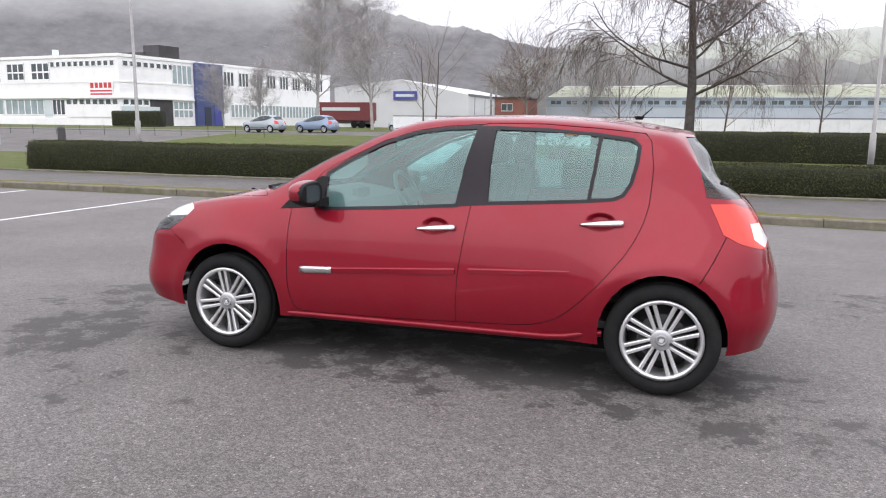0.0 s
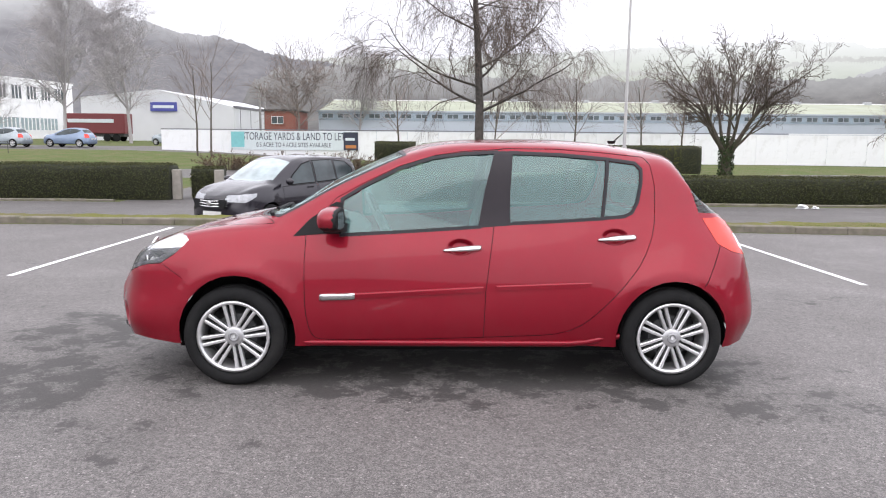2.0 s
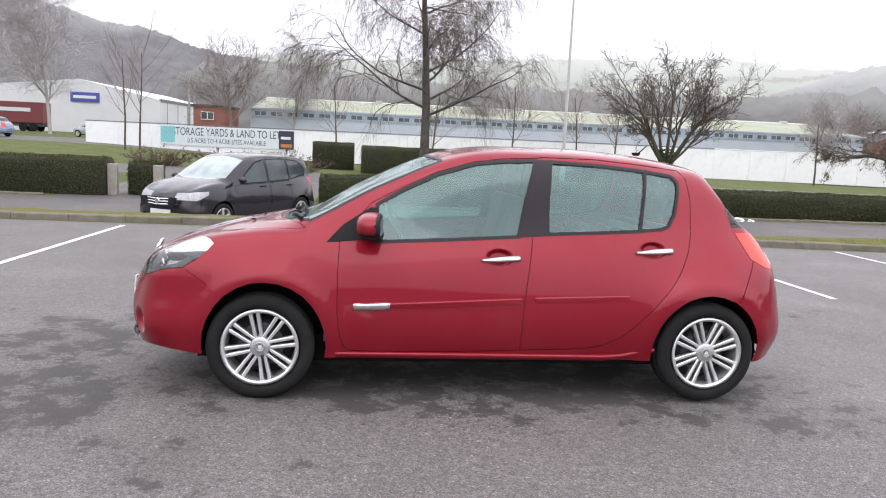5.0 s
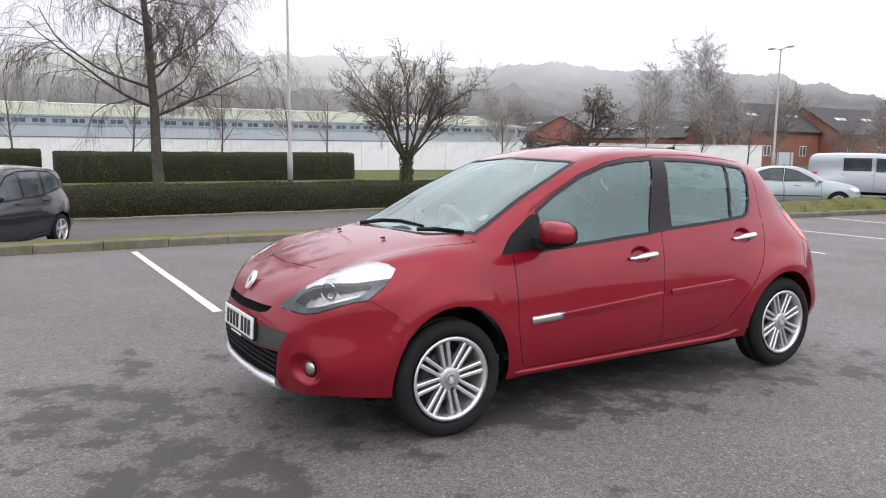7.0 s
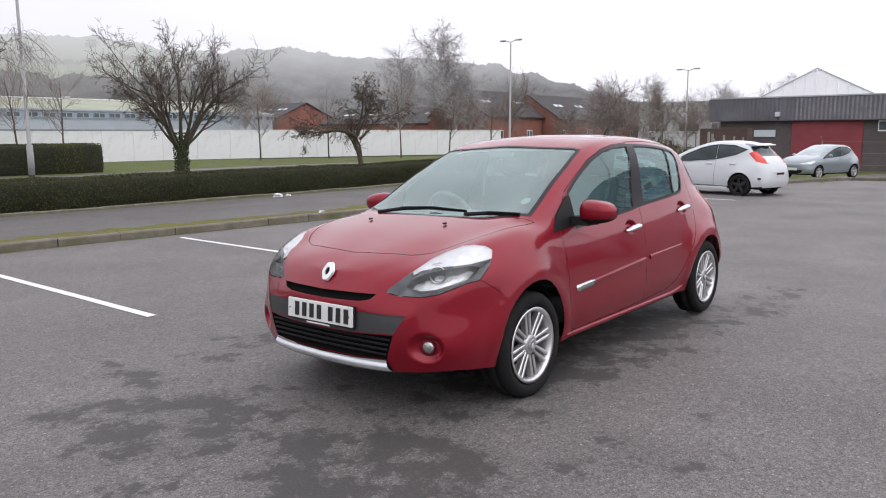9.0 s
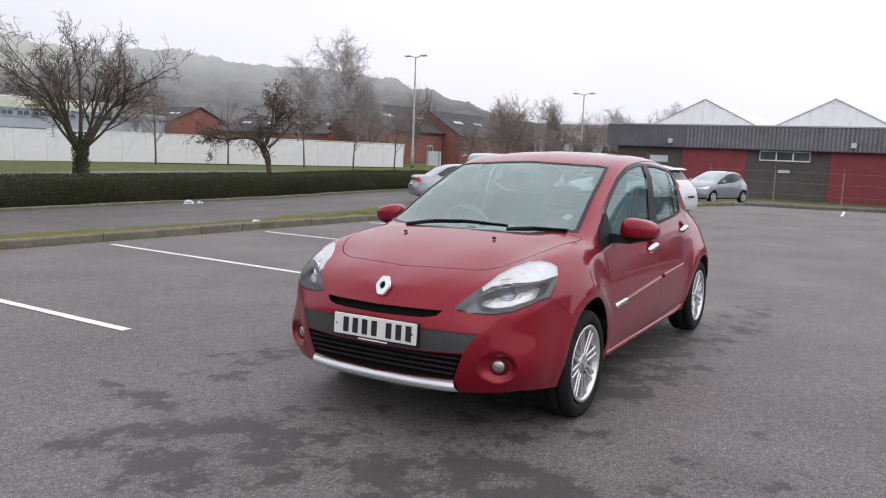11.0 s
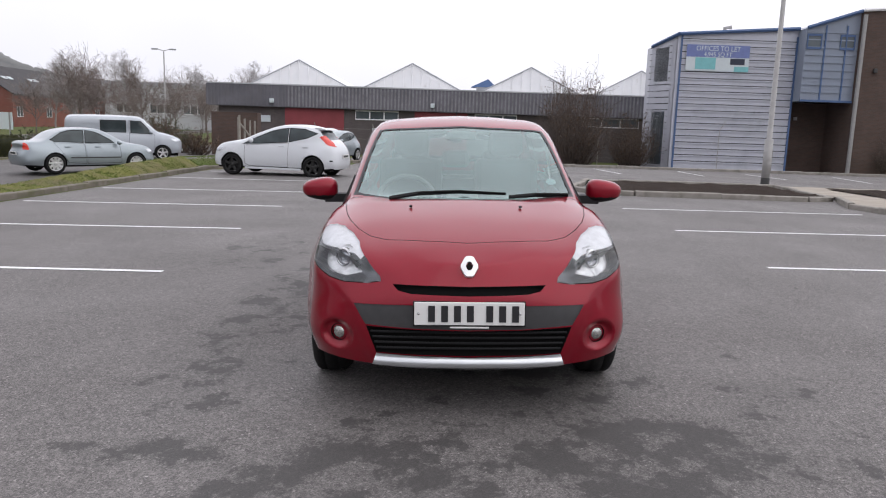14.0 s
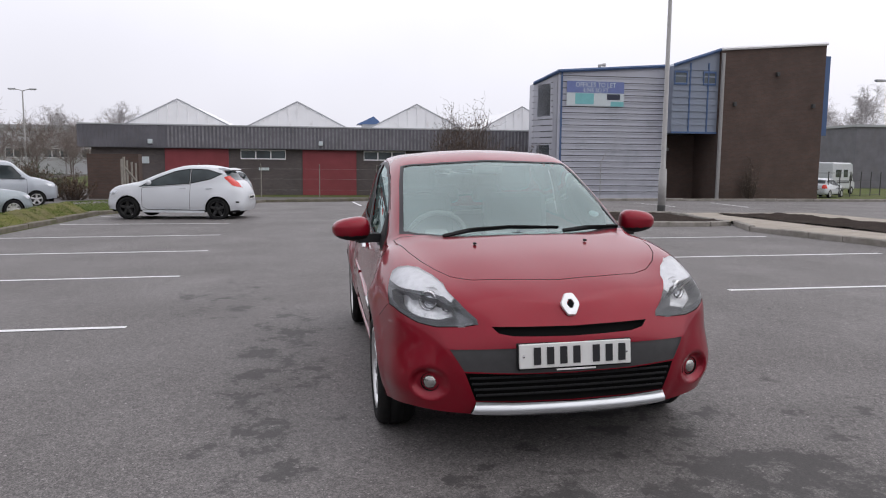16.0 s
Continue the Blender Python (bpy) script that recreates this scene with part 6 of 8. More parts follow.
def front_fittings(car):
    # badge: a plain bright rhombus with a dark middle
    b = bmesh.new()
    outer = [(.013, .054), (.022, .048), (.043, .008), (.043, -.008), (.022, -.048), (.013, -.054), (-.013, -.054), (-.022, -.048), (-.043, -.008), (-.043, .008), (-.022, .048), (-.013, .054)]
    ring = []
    for k, (sc, dx) in enumerate(((1.0, 0.0), (.93, -.012), (.40, -.014), (.34, -.003))):
        ring.append([b.verts.new((dx, y * sc, z * sc)) for y, z in outer])
    for r0, r1 in zip(ring, ring[1:]):
        for i in range(12):
            b.faces.new((r0[i], r0[(i + 1) % 12], r1[(i + 1) % 12], r1[i]))
    bmesh.ops.recalc_face_normals(b, faces=b.faces[:])
    part("badge", b, M_BADGE, car, "plain chrome diamond badge").matrix_basis = pose(-2.026, 0, .735, 0, 30, 0)
    part("badge_middle", prism([(0, .026), (.015, 0), (0, -.026), (-.015, 0)], .006, .012), M_SEAL, car).matrix_basis = pose(-2.026, 0, .733, 0, 30, 0) @ pose(0, 0, 0, 0, 0, 90)
    plate = part("number_plate", box(-.008, .004, -.257, .257, -.054, .054, .004), M_PLATE, car, "white front number plate")
    plate.matrix_basis = pose(-2.103, 0, .528, 0, 4, 0)
    part("plate_holder", box(-.004, .012, -.263, .263, -.062, .057, .003), M_BLACK, plate).location = (.008, 0, 0)
    for i, (yc, w) in enumerate(((.188, .044), (.128, .044), (.068, .044), (.008, .044), (-.082, .044), (-.142, .044), (-.202, .044))):
        part("plate_bar", box(-.0125, -.0078, yc - w / 2 - .006, yc + w / 2 - .018, -.038, .038), M_PLATEINK, plate)
    part("plate_bar", box(-.0155, -.0118, -.09, .09, -.066, -.059), M_PLATE, plate)
    for y in (-.235, .237):
        part("plate_screw", lathe([(.0005, -.003), (.006, -.002), (.007, .002)], 10), M_CHROME, plate).matrix_basis = pose(-.0085, y, 0, 0, 0, -90)
    for s in (-1, 1):
        part("washer_jet", box(-.012, .012, -.008, .008, 0, .010, .003), M_BLACK, car).matrix_basis = pose(-1.40, s * .30, .948)
    # wipers and cowl
    for pts in ([(-1.20, .43, .976), (-1.13, .27, .998), (-1.115, .04, 1.008), (-1.125, -.243, .999)], [(-1.165, -.26, .984), (-1.13, -.41, .994), (-1.09, -.61, .992)]):
        part("wiper", tube(pts, [.012, .014, .012, .009][:len(pts)], 6), M_BLACK, car)
        q = [(x - .01, y, z + .004) for x, y, z in pts[1:]]
        part("wiper_blade", tube(q, .006, 5), M_SEAL, car)
    part("cowl", prism([(-1.235, .945), (-1.12, .955), (-1.12, .92), (-1.23, .92)], -.58, .58), M_BLACK, car)
    st = part("tax_disc", lathe([(.0005, 0), (.028, 0), (.030, .0015), (.0305, .004)], 24), M_STICKER, car, "pale blue round disc in the windscreen", smooth=True)
    st.matrix_basis = pose(-.915, -.535, 1.058, -58, 0, 90 + 180)
    part("aerial_foot", lathe([(.0005, 0), (.02, 0), (.028, .012), (.03, .02)], 16), M_BLACK, car).matrix_basis = pose(1.08, 0, 1.437, 90, 0, 0)
    part("aerial", tube([(1.08, 0, 1.44), (1.13, 0, 1.485), (1.155, 0, 1.51)], [.005, .004, .003], 6), M_BLACK, car)
    part("rear_wiper", tube([(1.60, -.02, 1.055), (1.585, -.30, 1.075), (1.55, -.42, 1.09)], .011, 6), M_BLACK, car)


def seat_bm(w, back_h, lean):
    bm = bmesh.new()
    add_box(bm, -.24, .26, -w / 2, w / 2, 0, .16, .05)
    add_box(bm, -.07, .07, -w / 2 + .01, w / 2 - .01, .10, back_h, .05, pose(.24, 0, .02, 0, lean, 0))
    return bm


def interior(car):
    part("dashboard", prism([(-1.05, .62), (-.62, .62), (-.60, .82), (-.68, .90), (-.95, .955), (-1.08, .955)], -.66, .66), M_TRIMGREY, car)
    part("cabin_floor", box(-.95, 1.35, -.70, .70, .30, .34), M_SEAT, car)
    part("parcel_shelf", box(1.05, 1.42, -.60, .60, .93, .96), M_TRIMGREY, car)
    part("headlining", prism([(-.22, 1.345), (.4, 1.395), (1.1, 1.345), (1.25, 1.31), (1.25, 1.325), (.4, 1.41), (-.22, 1.36)], -.42, .42), M_HEADLINER, car)
    for y in (-.36, .36):
        s = part("front_seat", seat_bm(.50, .72, 14), M_SEAT, car, smooth=False)
        s.matrix_basis = pose(-.12, y, .42)
        h = part("headrest", box(-.05, .05, -.13, .13, 0, .19, .045), M_SEAT, s)
        h.matrix_basis = pose(.24 + .17, 0, .74, 0, 10, 0)
    rb = part("rear_seat", seat_bm(1.25, .58, 20), M_SEAT, car)
    rb.matrix_basis = pose(.80, 0, .42)
    for y in (-.36, 0, .36):
        part("headrest", box(-.045, .045, -.12, .12, 0, .15, .04), M_SEAT, rb).matrix_basis = pose(.24 + .19, y, .60, 0, 12, 0)
    # right-hand drive steering wheel
    V, F = [], []
    ring = [np.array((0.0, .185 * math.cos(a), .185 * math.sin(a))) for a in np.linspace(0, 2 * math.pi, 29)]
    add_tube(V, F, ring, [.016] * 29, 8)
    sw = part("steering_wheel", raw_mesh("steering_wheel", V, F, M_TRIMGREY, True), M_TRIMGREY, car)
    sw.matrix_basis = pose(-.52, .36, .90, 0, -28, 0)
    part("wheel_boss", box(-.02, .03, -.075, .075, -.06, .05, .02), M_TRIMGREY, sw)
    for a in (0, 180, 270):
        part("wheel_spoke", box(-.008, .008, .05, .18, -.016, .016, .004), M_TRIMGREY, sw).matrix_basis = pose(0, 0, 0, a, 0, 0)
    part("rear_view_mirror", box(-.015, .02, -.10, .10, -.028, .028, .012), M_TRIMGREY, car).matrix_basis = pose(-.40, 0, 1.325)
    part("centre_display", box(-.03, .02, -.10, .10, 0, .10, .012), M_TRIMGREY, car).matrix_basis = pose(-.74, 0, .87)


def warp(net, xs, zs, w=1.0):
    """A body stretched from the hatchback's: xs, zs are pairs (from, to)."""
    xa, xb = zip(*xs)
    za, zb = zip(*zs)
    return {k: [(float(np.interp(x, xa, xb)), y * w, float(np.interp(z, za, zb))) for x, y, z in c] for k, c in net.items()}


def make_other_car(name, label, m, xs, zs, w, paint, windows, wheels, alloy, spokes=5, change=None, glass=None, doors=(), plate=True, head=None, tail=None, lamp=None):
    """A parked vehicle seen from some way off: body, glazing, lamps, wheels and plates."""
    car = thing(name, m, label, "van" if "van" in name else "car")
    net = warp(HATCH, xs, zs, w)
    for key, idx, val in change or ():
        net[key][idx] = val
    bm = grid_bmesh(body_grid(net, 6, 4))
    L = bm.faces.layers.int.new("panel")
    (xf, R), (xr, _) = wheels
    for x in (xf, xr):
        arch = circle(x, R, R + .045, 20)
        knife(bm, arch, SIDE, lambda c, n: abs(c.y) > 0.45 and c.z < 1.0)
    for poly in windows:
        knife(bm, offset(poly, .022), SIDE, left)
        knife(bm, poly, SIDE, left)
    for poly in doors:
        knife(bm, poly, SIDE, left)
        knife(bm, offset(poly, -0.01), SIDE, left)
    WS = [(-1.13, 0.02), (-1.12, -.30), (-1.0, -.635), (-.75, -.605), (-.36, -.545), (-.31, -.2), (-.30, 0.02)]
    xa, xb = zip(*xs)
    WS = [(float(np.interp(x, xa, xb)), y * w) for x, y in WS]
    up = lambda c, n: n.z > 0.12 and c.z > 0.6
    knife(bm, WS, TOP, up)
    rg = [(-.50 * w, net["G"][12][2] - .02), (-.54 * w, net["E"][12][2] + .06), (.02, net["E"][12][2] + .06), (.02, net["F"][12][2] - .05)]
    back = lambda c, n: n.x > 0.25 and c.x > net["E"][11][0]
    knife(bm, rg, REAR, back)
    xl, xt = net["C"][3][0], net["C"][13][0]
    zl, zt = net["D"][3][2], net["D"][13][2]
    hl = [(xl - .12, zl - .04), (xl + .16, zl - .03), (xl + .30, zl + .10), (xl + .10, zl + .08), (xl - .12, zl + .02)]
    tl = [(xt - .12, zt - .10), (xt + .30, zt - .10), (xt + .30, zt + .16), (xt - .22, zt + .20), (xt - .16, zt + .05)]
    hl, tl = head or hl, tail or tl
    fr, rr = (lambda c, n: c.x < xf and abs(c.y) > .30 * w), (lambda c, n: c.x > xr and abs(c.y) > .42 * w)
    knife(bm, hl, SIDE, fr)
    knife(bm, tl, SIDE, rr)
    low = [(-.5 * w, .42), (-.42 * w, .28), (.02, .27), (.02, .42)]
    knife(bm, low, FRONT, lambda c, n: c.x < xf)
    bm.normal_update()
    for poly in doors:
        pick(bm, poly, SIDE, left, L, 1)
        pick(bm, offset(poly, -0.01), SIDE, left, L, 0)
    for poly in windows:
        pick(bm, offset(poly, .022), SIDE, left, L, 7)
    for i, poly in enumerate(windows):
        pick(bm, poly, SIDE, left, L, 10 + i)
    for f in bm.faces:
        if f[L] == 0 and f.calc_center_median().z < net["A"][7][2] + .035:
            f[L] = 8
    pick(bm, WS, TOP, up, L, 2)
    pick(bm, rg, REAR, back, L, 3)
    pick(bm, hl, SIDE, fr, L, 4)
    pick(bm, tl, SIDE, rr, L, 5)
    pick(bm, low, FRONT, lambda c, n: c.x < xf, L, 6)
    for x in (xf, xr):
        pick(bm, circle(x, R, R + .045, 20), SIDE, lambda c, n: abs(c.y) > 0.45 and c.z < 1.0, L, 99)
    panel("body_shell", take(bm, L, (0,)), paint, car)
    if doors:
        for flip in (False, True):
            panel("shut_line", take(bm, L, (1,), -.004, mirror=False, flip_only=flip), M_SEAL, car)
    g = glass or M_FARGLASS
    for flip in (False, True):
        panel("window_trim", take(bm, L, (7,), .001, mirror=False, flip_only=flip), M_SEAL, car)
    for flip in (False, True):
        sill = take(bm, L, (8,), mirror=False, flip_only=flip)
        for piece in islands(*sill):
            panel("sill", piece, M_BLACK, car, "black lower sill")
    panel("windscreen", take(bm, L, (2,)), M_FARSCREEN, car, "windscreen with the sky's reflection put into its colour")
    panel("rear_window", take(bm, L, (3,)), g, car)
    for i in range(len(windows)):
        for flip in (False, True):
            panel("side_window", take(bm, L, (10 + i,), mirror=False, flip_only=flip), g, car)
    for flip in (False, True):
        panel("headlamp", take(bm, L, (4,), .003, mirror=False, flip_only=flip), lamp or M_LAMPCLEAR, car)
        panel("tail_lamp", take(bm, L, (5,), .003, mirror=False, flip_only=flip), M_LAMPRED, car)
    panel("lower_grille", take(bm, L, (6,), -.01), M_BLACK, car)
    bm.free()
    wy = .84 * w
    part("underbody", box(net["A"][2][0] + .1, net["A"][13][0] - .1, -.6 * w, .6 * w, .2, .34), M_SEAL, car)
    for x in (xf, xr):
        for s in (-1, 1):
            wheel(car, x, s * (wy - .09), R, R * .68, .19, spokes, alloy, s, False, (.05, .04, .035))
            arch_liner(car, x, R, R + .05, s * .78 * w, s * .45 * w)
    for s in (-1, 1):
        mb = bmesh.new()
        bmesh.ops.create_icosphere(mb, subdivisions=2, radius=.1)
        bmesh.ops.scale(mb, vec=(.7, 1.0, .7), verts=mb.verts[:])
        xm = float(np.interp(-.76, xa, xb))
        zm = float(np.interp(.98, *zip(*zs)))
        part("door_mirror", mb, paint, car, smooth=True).matrix_basis = pose(xm, s * (.80 * w + .10), zm)
        for x in (float(np.interp(.04, xa, xb)), float(np.interp(.95, xa, xb))):
            part("handle", box(-.09, .09, -.012, .012, -.014, .014, .005), paint, car).matrix_basis = pose(x, s * (.775 * w + .006), float(np.interp(.84, *zip(*zs))))
    if plate:
        part("number_plate", box(-.006, .006, -.26, .26, -.055, .055, .003), M_PLATE, car).matrix_basis = pose(net["C"][0][0] - .012, 0, .45)
        rp = part("number_plate", box(-.006, .006, -.26, .26, -.055, .055, .003), M_PLATE, car, "pale rear number plate")
        rp.matrix_basis = pose(net["C"][15][0] + .012, 0, .62)
        part("plate_bar", box(.005, .009, -.2, .2, -.03, .03), M_PLATEINK, rp)
    return car


def facing(x, y, head, z=None, roll=0):
    """Pose of a vehicle whose nose points to head degrees (0: +x)."""
    return pose(x, y, gz(x, y) if z is None else z, 0, 0, head + 180)


# white three-door hatchback with black wheels
FX = [(-2.13, -2.02), (-1.29, -1.26), (-1.0, -.92), (-.2, .08), (.4, .55), (1.29, 1.26), (1.89, 1.95)]
FZ = [(0, 0), (.2, .2), (.9, .93), (1.46, 1.50)]
fw = [(-.93, .90), (-.52, 1.09), (-.06, 1.275), (.20, 1.34), (.44, 1.37), (.42, 1.0), (-.3, .945)]
fr2 = [(.48, 1.01), (.50, 1.375), (.92, 1.36), (1.28, 1.255), (1.0, 1.125)]
wh3 = make_other_car("white_hatchback", "white three-door hatchback with black alloy wheels parked in a bay", facing(16.95, 5.08, 79), FX, FZ, 0.99, M_WHITEPAINT, [fw, fr2], ((-1.26, .305), (1.23, .305)), M_BLACKALLOY, 5,
               doors=[[(-.88, .87), (-.87, .34), (-.74, .27), (.46, .27), (.47, .97), (-.3, .91)]], tail=[(1.36, 1.16), (1.48, 1.22), (1.72, 1.02), (1.98, .90), (1.98, .84), (1.60, .95)])
part("spoiler", prism([(1.18, 1.425), (1.34, 1.42), (1.50, 1.385), (1.51, 1.365), (1.30, 1.36), (1.18, 1.38)], -.50, .50), M_WHITEPAINT, wh3, "white roof spoiler")
for s in (-1, 1):
    part("side_skirt", box(-.86, .86, -.012, .012, .19, .25, .006), M_WHITEPAINT, wh3).matrix_basis = pose(0, s * .79, 0)
    part("bumper_vent", box(-.14, .14, -.012, .012, -.018, .018, .004), M_BLACK, wh3).matrix_basis = pose(1.70, s * .745, .50, 0, 0, -s * -22)
# silver saloon
SX = [(-2.13, -2.20), (-1.29, -1.32), (-.87, -.80), (.4, .25), (1.29, 1.32), (1.89, 2.25)]
SZ = [(0, 0), (.2, .2), (.9, .90), (1.46, 1.45)]
saloon = [("G", 10, (.72, .555, 1.375)), ("G", 11, (1.14, .56, 1.255)), ("G", 12, (1.52, .58, 1.02)), ("G", 13, (1.90, .52, .975)), ("G", 14, (2.08, .36, .965)), ("G", 15, (2.12, 0, .965)), ("F", 10, (.72, 0, 1.425)), ("F", 11, (1.14, 0, 1.31)), ("F", 12, (1.52, 0, 1.07)), ("F", 13, (1.75, 0, 1.02)), ("F", 14, (2.0, 0, 1.01)), ("F", 15, (2.12, 0, .985)),
          ("E", 11, (1.2, .69, .96)), ("E", 12, (1.6, .66, .945)), ("E", 13, (1.98, .58, .93)), ("E", 14, (2.12, .38, .93)), ("E", 15, (2.15, 0, .93))]
sw1 = [(-.60, .975), (-.48, 1.07), (-.08, 1.275), (.10, 1.325), (.29, 1.35), (.33, .98)]
sw2 = [(.40, .985), (.36, 1.355), (.75, 1.345), (1.02, 1.27), (1.36, 1.05), (1.26, 1.01)]
saloon_car = make_other_car("silver_saloon", "silver four-door saloon parked on the street", facing(19.5, 12.25, -40, z=-.55), SX, SZ, 1.02, M_SILVER, [sw1, sw2], ((-1.32, .315), (1.32, .315)), M_ALLOY, 9, saloon,
               doors=[[(-.80, .93), (-.82, .32), (.30, .30), (.36, .95)], [(.33, .30), (.92, .34), (1.10, .66), (1.30, .97), (.38, .95)]],
               tail=[(2.02, .74), (2.4, .74), (2.4, .93), (2.06, .95), (2.02, .86)])
for s in (-1, 1):
    part("rubbing_strip", box(-.78, 1.02, -.012, .012, -.02, .02, .006), M_GREYPLASTIC, saloon_car).matrix_basis = pose(0, s * .832, .50)
# silver panel van
VX = [(-2.13, -2.45), (-1.29, -1.52), (-.87, -1.15), (.4, .3), (1.29, 1.48), (1.89, 2.45)]
VZ = [(0, 0), (.2, .25), (.6, .80), (.9, 1.14), (1.46, 1.96)]
van = [(k, i, v) for k, i, v in (
    ("G", 8, (-.55, .70, 1.84)), ("G", 9, (.3, .71, 1.86)), ("G", 10, (.9, .71, 1.86)), ("G", 11, (1.4, .71, 1.86)), ("G", 12, (2.1, .70, 1.84)), ("G", 13, (2.38, .60, 1.75)), ("G", 14, (2.43, .36, 1.70)), ("G", 15, (2.44, 0, 1.70)),
    ("F", 8, (-.60, 0, 1.90)), ("F", 9, (.3, 0, 1.96)), ("F", 10, (.9, 0, 1.96)), ("F", 11, (1.4, 0, 1.96)), ("F", 12, (2.15, 0, 1.93)), ("F", 13, (2.30, 0, 1.90)), ("F", 14, (2.38, 0, 1.84)), ("F", 15, (2.42, 0, 1.78)),
    ("E", 9, (.3, .80, 1.20)), ("E", 10, (.9, .80, 1.20)), ("E", 11, (1.4, .79, 1.20)), ("E", 12, (2.1, .78, 1.20)), ("E", 13, (2.42, .66, 1.20)), ("E", 14, (2.46, .4, 1.2)), ("E", 15, (2.47, 0, 1.2)),
    ("D", 12, (2.1, .82, .95)), ("D", 13, (2.42, .70, .95)), ("D", 14, (2.46, .42, .95)), ("D", 15, (2.47, 0, .95)))]
vw1 = [(-1.10, 1.18), (-.72, 1.62), (-.62, 1.70), (-.22, 1.72), (-.22, 1.20)]
vw2 = [(.0, 1.22), (.0, 1.72), (1.02, 1.72), (1.02, 1.22)]
make_other_car("panel_van", "silver grey panel van with a dark side window on the street", facing(28.8, 14.9, -66, z=-.64), VX, VZ, 1.10, M_VAN, [vw1, vw2], ((-1.52, .33), (1.48, .33)), M_ALLOY, 5, van,
               doors=[[(-1.2, 1.16), (-1.2, .42), (-.14, .40), (-.14, 1.75), (-.18, 1.75), (-.20, 1.15)]])
# black people carrier
ZX = [(-2.13, -2.23), (-1.29, -1.35), (-.87, -.95), (.4, .4), (1.29, 1.35), (1.89, 2.23)]
ZZ = [(0, 0), (.2, .2), (.9, 1.0), (1.46, 1.63)]
mpv = [("G", 11, (1.35, .575, 1.53)), ("G", 12, (1.80, .56, 1.47)), ("G", 13, (2.02, .53, 1.25)), ("G", 14, (2.10, .36, 1.2)), ("G", 15, (2.12, 0, 1.2)), ("F", 11, (1.35, 0, 1.60)), ("F", 12, (1.88, 0, 1.54)), ("F", 13, (1.93, 0, 1.50)), ("F", 14, (1.98, 0, 1.45)), ("F", 15, (2.02, 0, 1.40)), ("E", 12, (1.75, .68, 1.08)), ("E", 13, (2.05, .58, 1.05)), ("E", 14, (2.13, .38, 1.05)), ("E", 15, (2.15, 0, 1.05))]
zw1 = [(-.68, 1.01), (-.50, 1.20), (-.15, 1.43), (.15, 1.49), (.22, 1.03)]
zw2 = [(.29, 1.03), (.23, 1.50), (.95, 1.50), (1.0, 1.06)]
zw3 = [(1.07, 1.07), (1.03, 1.49), (1.45, 1.45), (1.72, 1.28), (1.70, 1.15)]
zaf = make_other_car("black_people_carrier", "black people carrier parked on the lower street", facing(-3.75, 12.3, 240), ZX, ZZ, 1.03, M_BLACKPAINT, [zw1, zw2, zw3], ((-1.35, .32), (1.35, .32)), M_ALLOY, 5, mpv, glass=M_FARGLASS, lamp=M_FARLAMP,
                     head=[(-2.35, .72), (-1.98, .70), (-1.72, .82), (-1.70, .88), (-1.90, .87), (-2.35, .77)], doors=[[(-.90, .98), (-.90, .36), (-.78, .30), (.24, .30), (.26, 1.0)], [(.27, .30), (.92, .36), (1.02, .70), (1.03, 1.03), (.30, 1.0)]])
part("grille", prism([(-.40, .58), (.40, .58), (.48, .76), (-.48, .76)], 0, .03), M_BLACK, zaf).matrix_basis = pose(-2.235, 0, .0, 0, 0, 90)
for z in (.61, .665, .72):
    part("grille_bar", tube([(-2.20 - .075 * (1 - (y / .5) ** 2), y, z + .05 * abs(y)) for y in np.linspace(-.46, .46, 11)], .014, 6), M_CHROME, zaf, "chrome grille bar")
part("badge", lathe([(.0005, -.02), (.05, -.018), (.062, 0), (.062, .02)], 20), M_CHROME, zaf, "plain round chrome badge").matrix_basis = pose(-2.28, 0, .68, 0, 0, -90)
# two small cars by the factory
make_other_car("silver_hatchback", "small silver hatchback parked by the factory", facing(-33.7, 53.0, 172), FX, FZ, 0.98, M_SILVER, [fw, fr2], ((-1.26, .3), (1.23, .3)), M_ALLOY, 5)
make_other_car("blue_hatchback", "small pale blue hatchback parked by the factory", facing(-29.3, 54.3, 172), FX, FZ, 0.96, M_BLUEPAINT, [fw, fr2], ((-1.26, .3), (1.23, .3)), M_ALLOY, 5)
make_other_car("silver_hatchback", "silver hatchback parked by the hoarding", facing(-25.5, 66, 160), FX, FZ, 0.97, M_SILVER, [fw, fr2], ((-1.26, .3), (1.23, .3)), M_ALLOY, 5)
make_other_car("silver_hatchback", "silver hatchback behind the white one", facing(32.0, 6.0, 160), FX, FZ, 0.98, M_SILVER, [fw, fr2], ((-1.26, .3), (1.23, .3)), M_ALLOY, 5)
make_other_car("white_hatchback", "white hatchback parked in a yard beyond the office", facing(48.3, -37.6, -55), FX, FZ, 0.98, M_WHITEPAINT, [fw, fr2], ((-1.26, .3), (1.23, .3)), M_ALLOY, 5)
camper = thing("motorhome", facing(54.5, -42.6, -55), "white coachbuilt motorhome parked in a yard beyond the office", "motorhome")
part("coach_body", box(-1.3, 2.9, -1.1, 1.1, .45, 2.75, .10), M_WHITEPAINT, camper)
part("cab_roof", prism([(-2.2, 1.75), (-1.25, 1.75), (-1.25, 2.75), (-1.9, 2.6)], -1.05, 1.05), M_WHITEPAINT, camper)
part("cab", prism([(-2.9, .45), (-1.28, .45), (-1.28, 1.76), (-2.05, 1.76), (-2.5, 1.15), (-2.9, 1.0)], -1.0, 1.0), M_WHITEPAINT, camper)
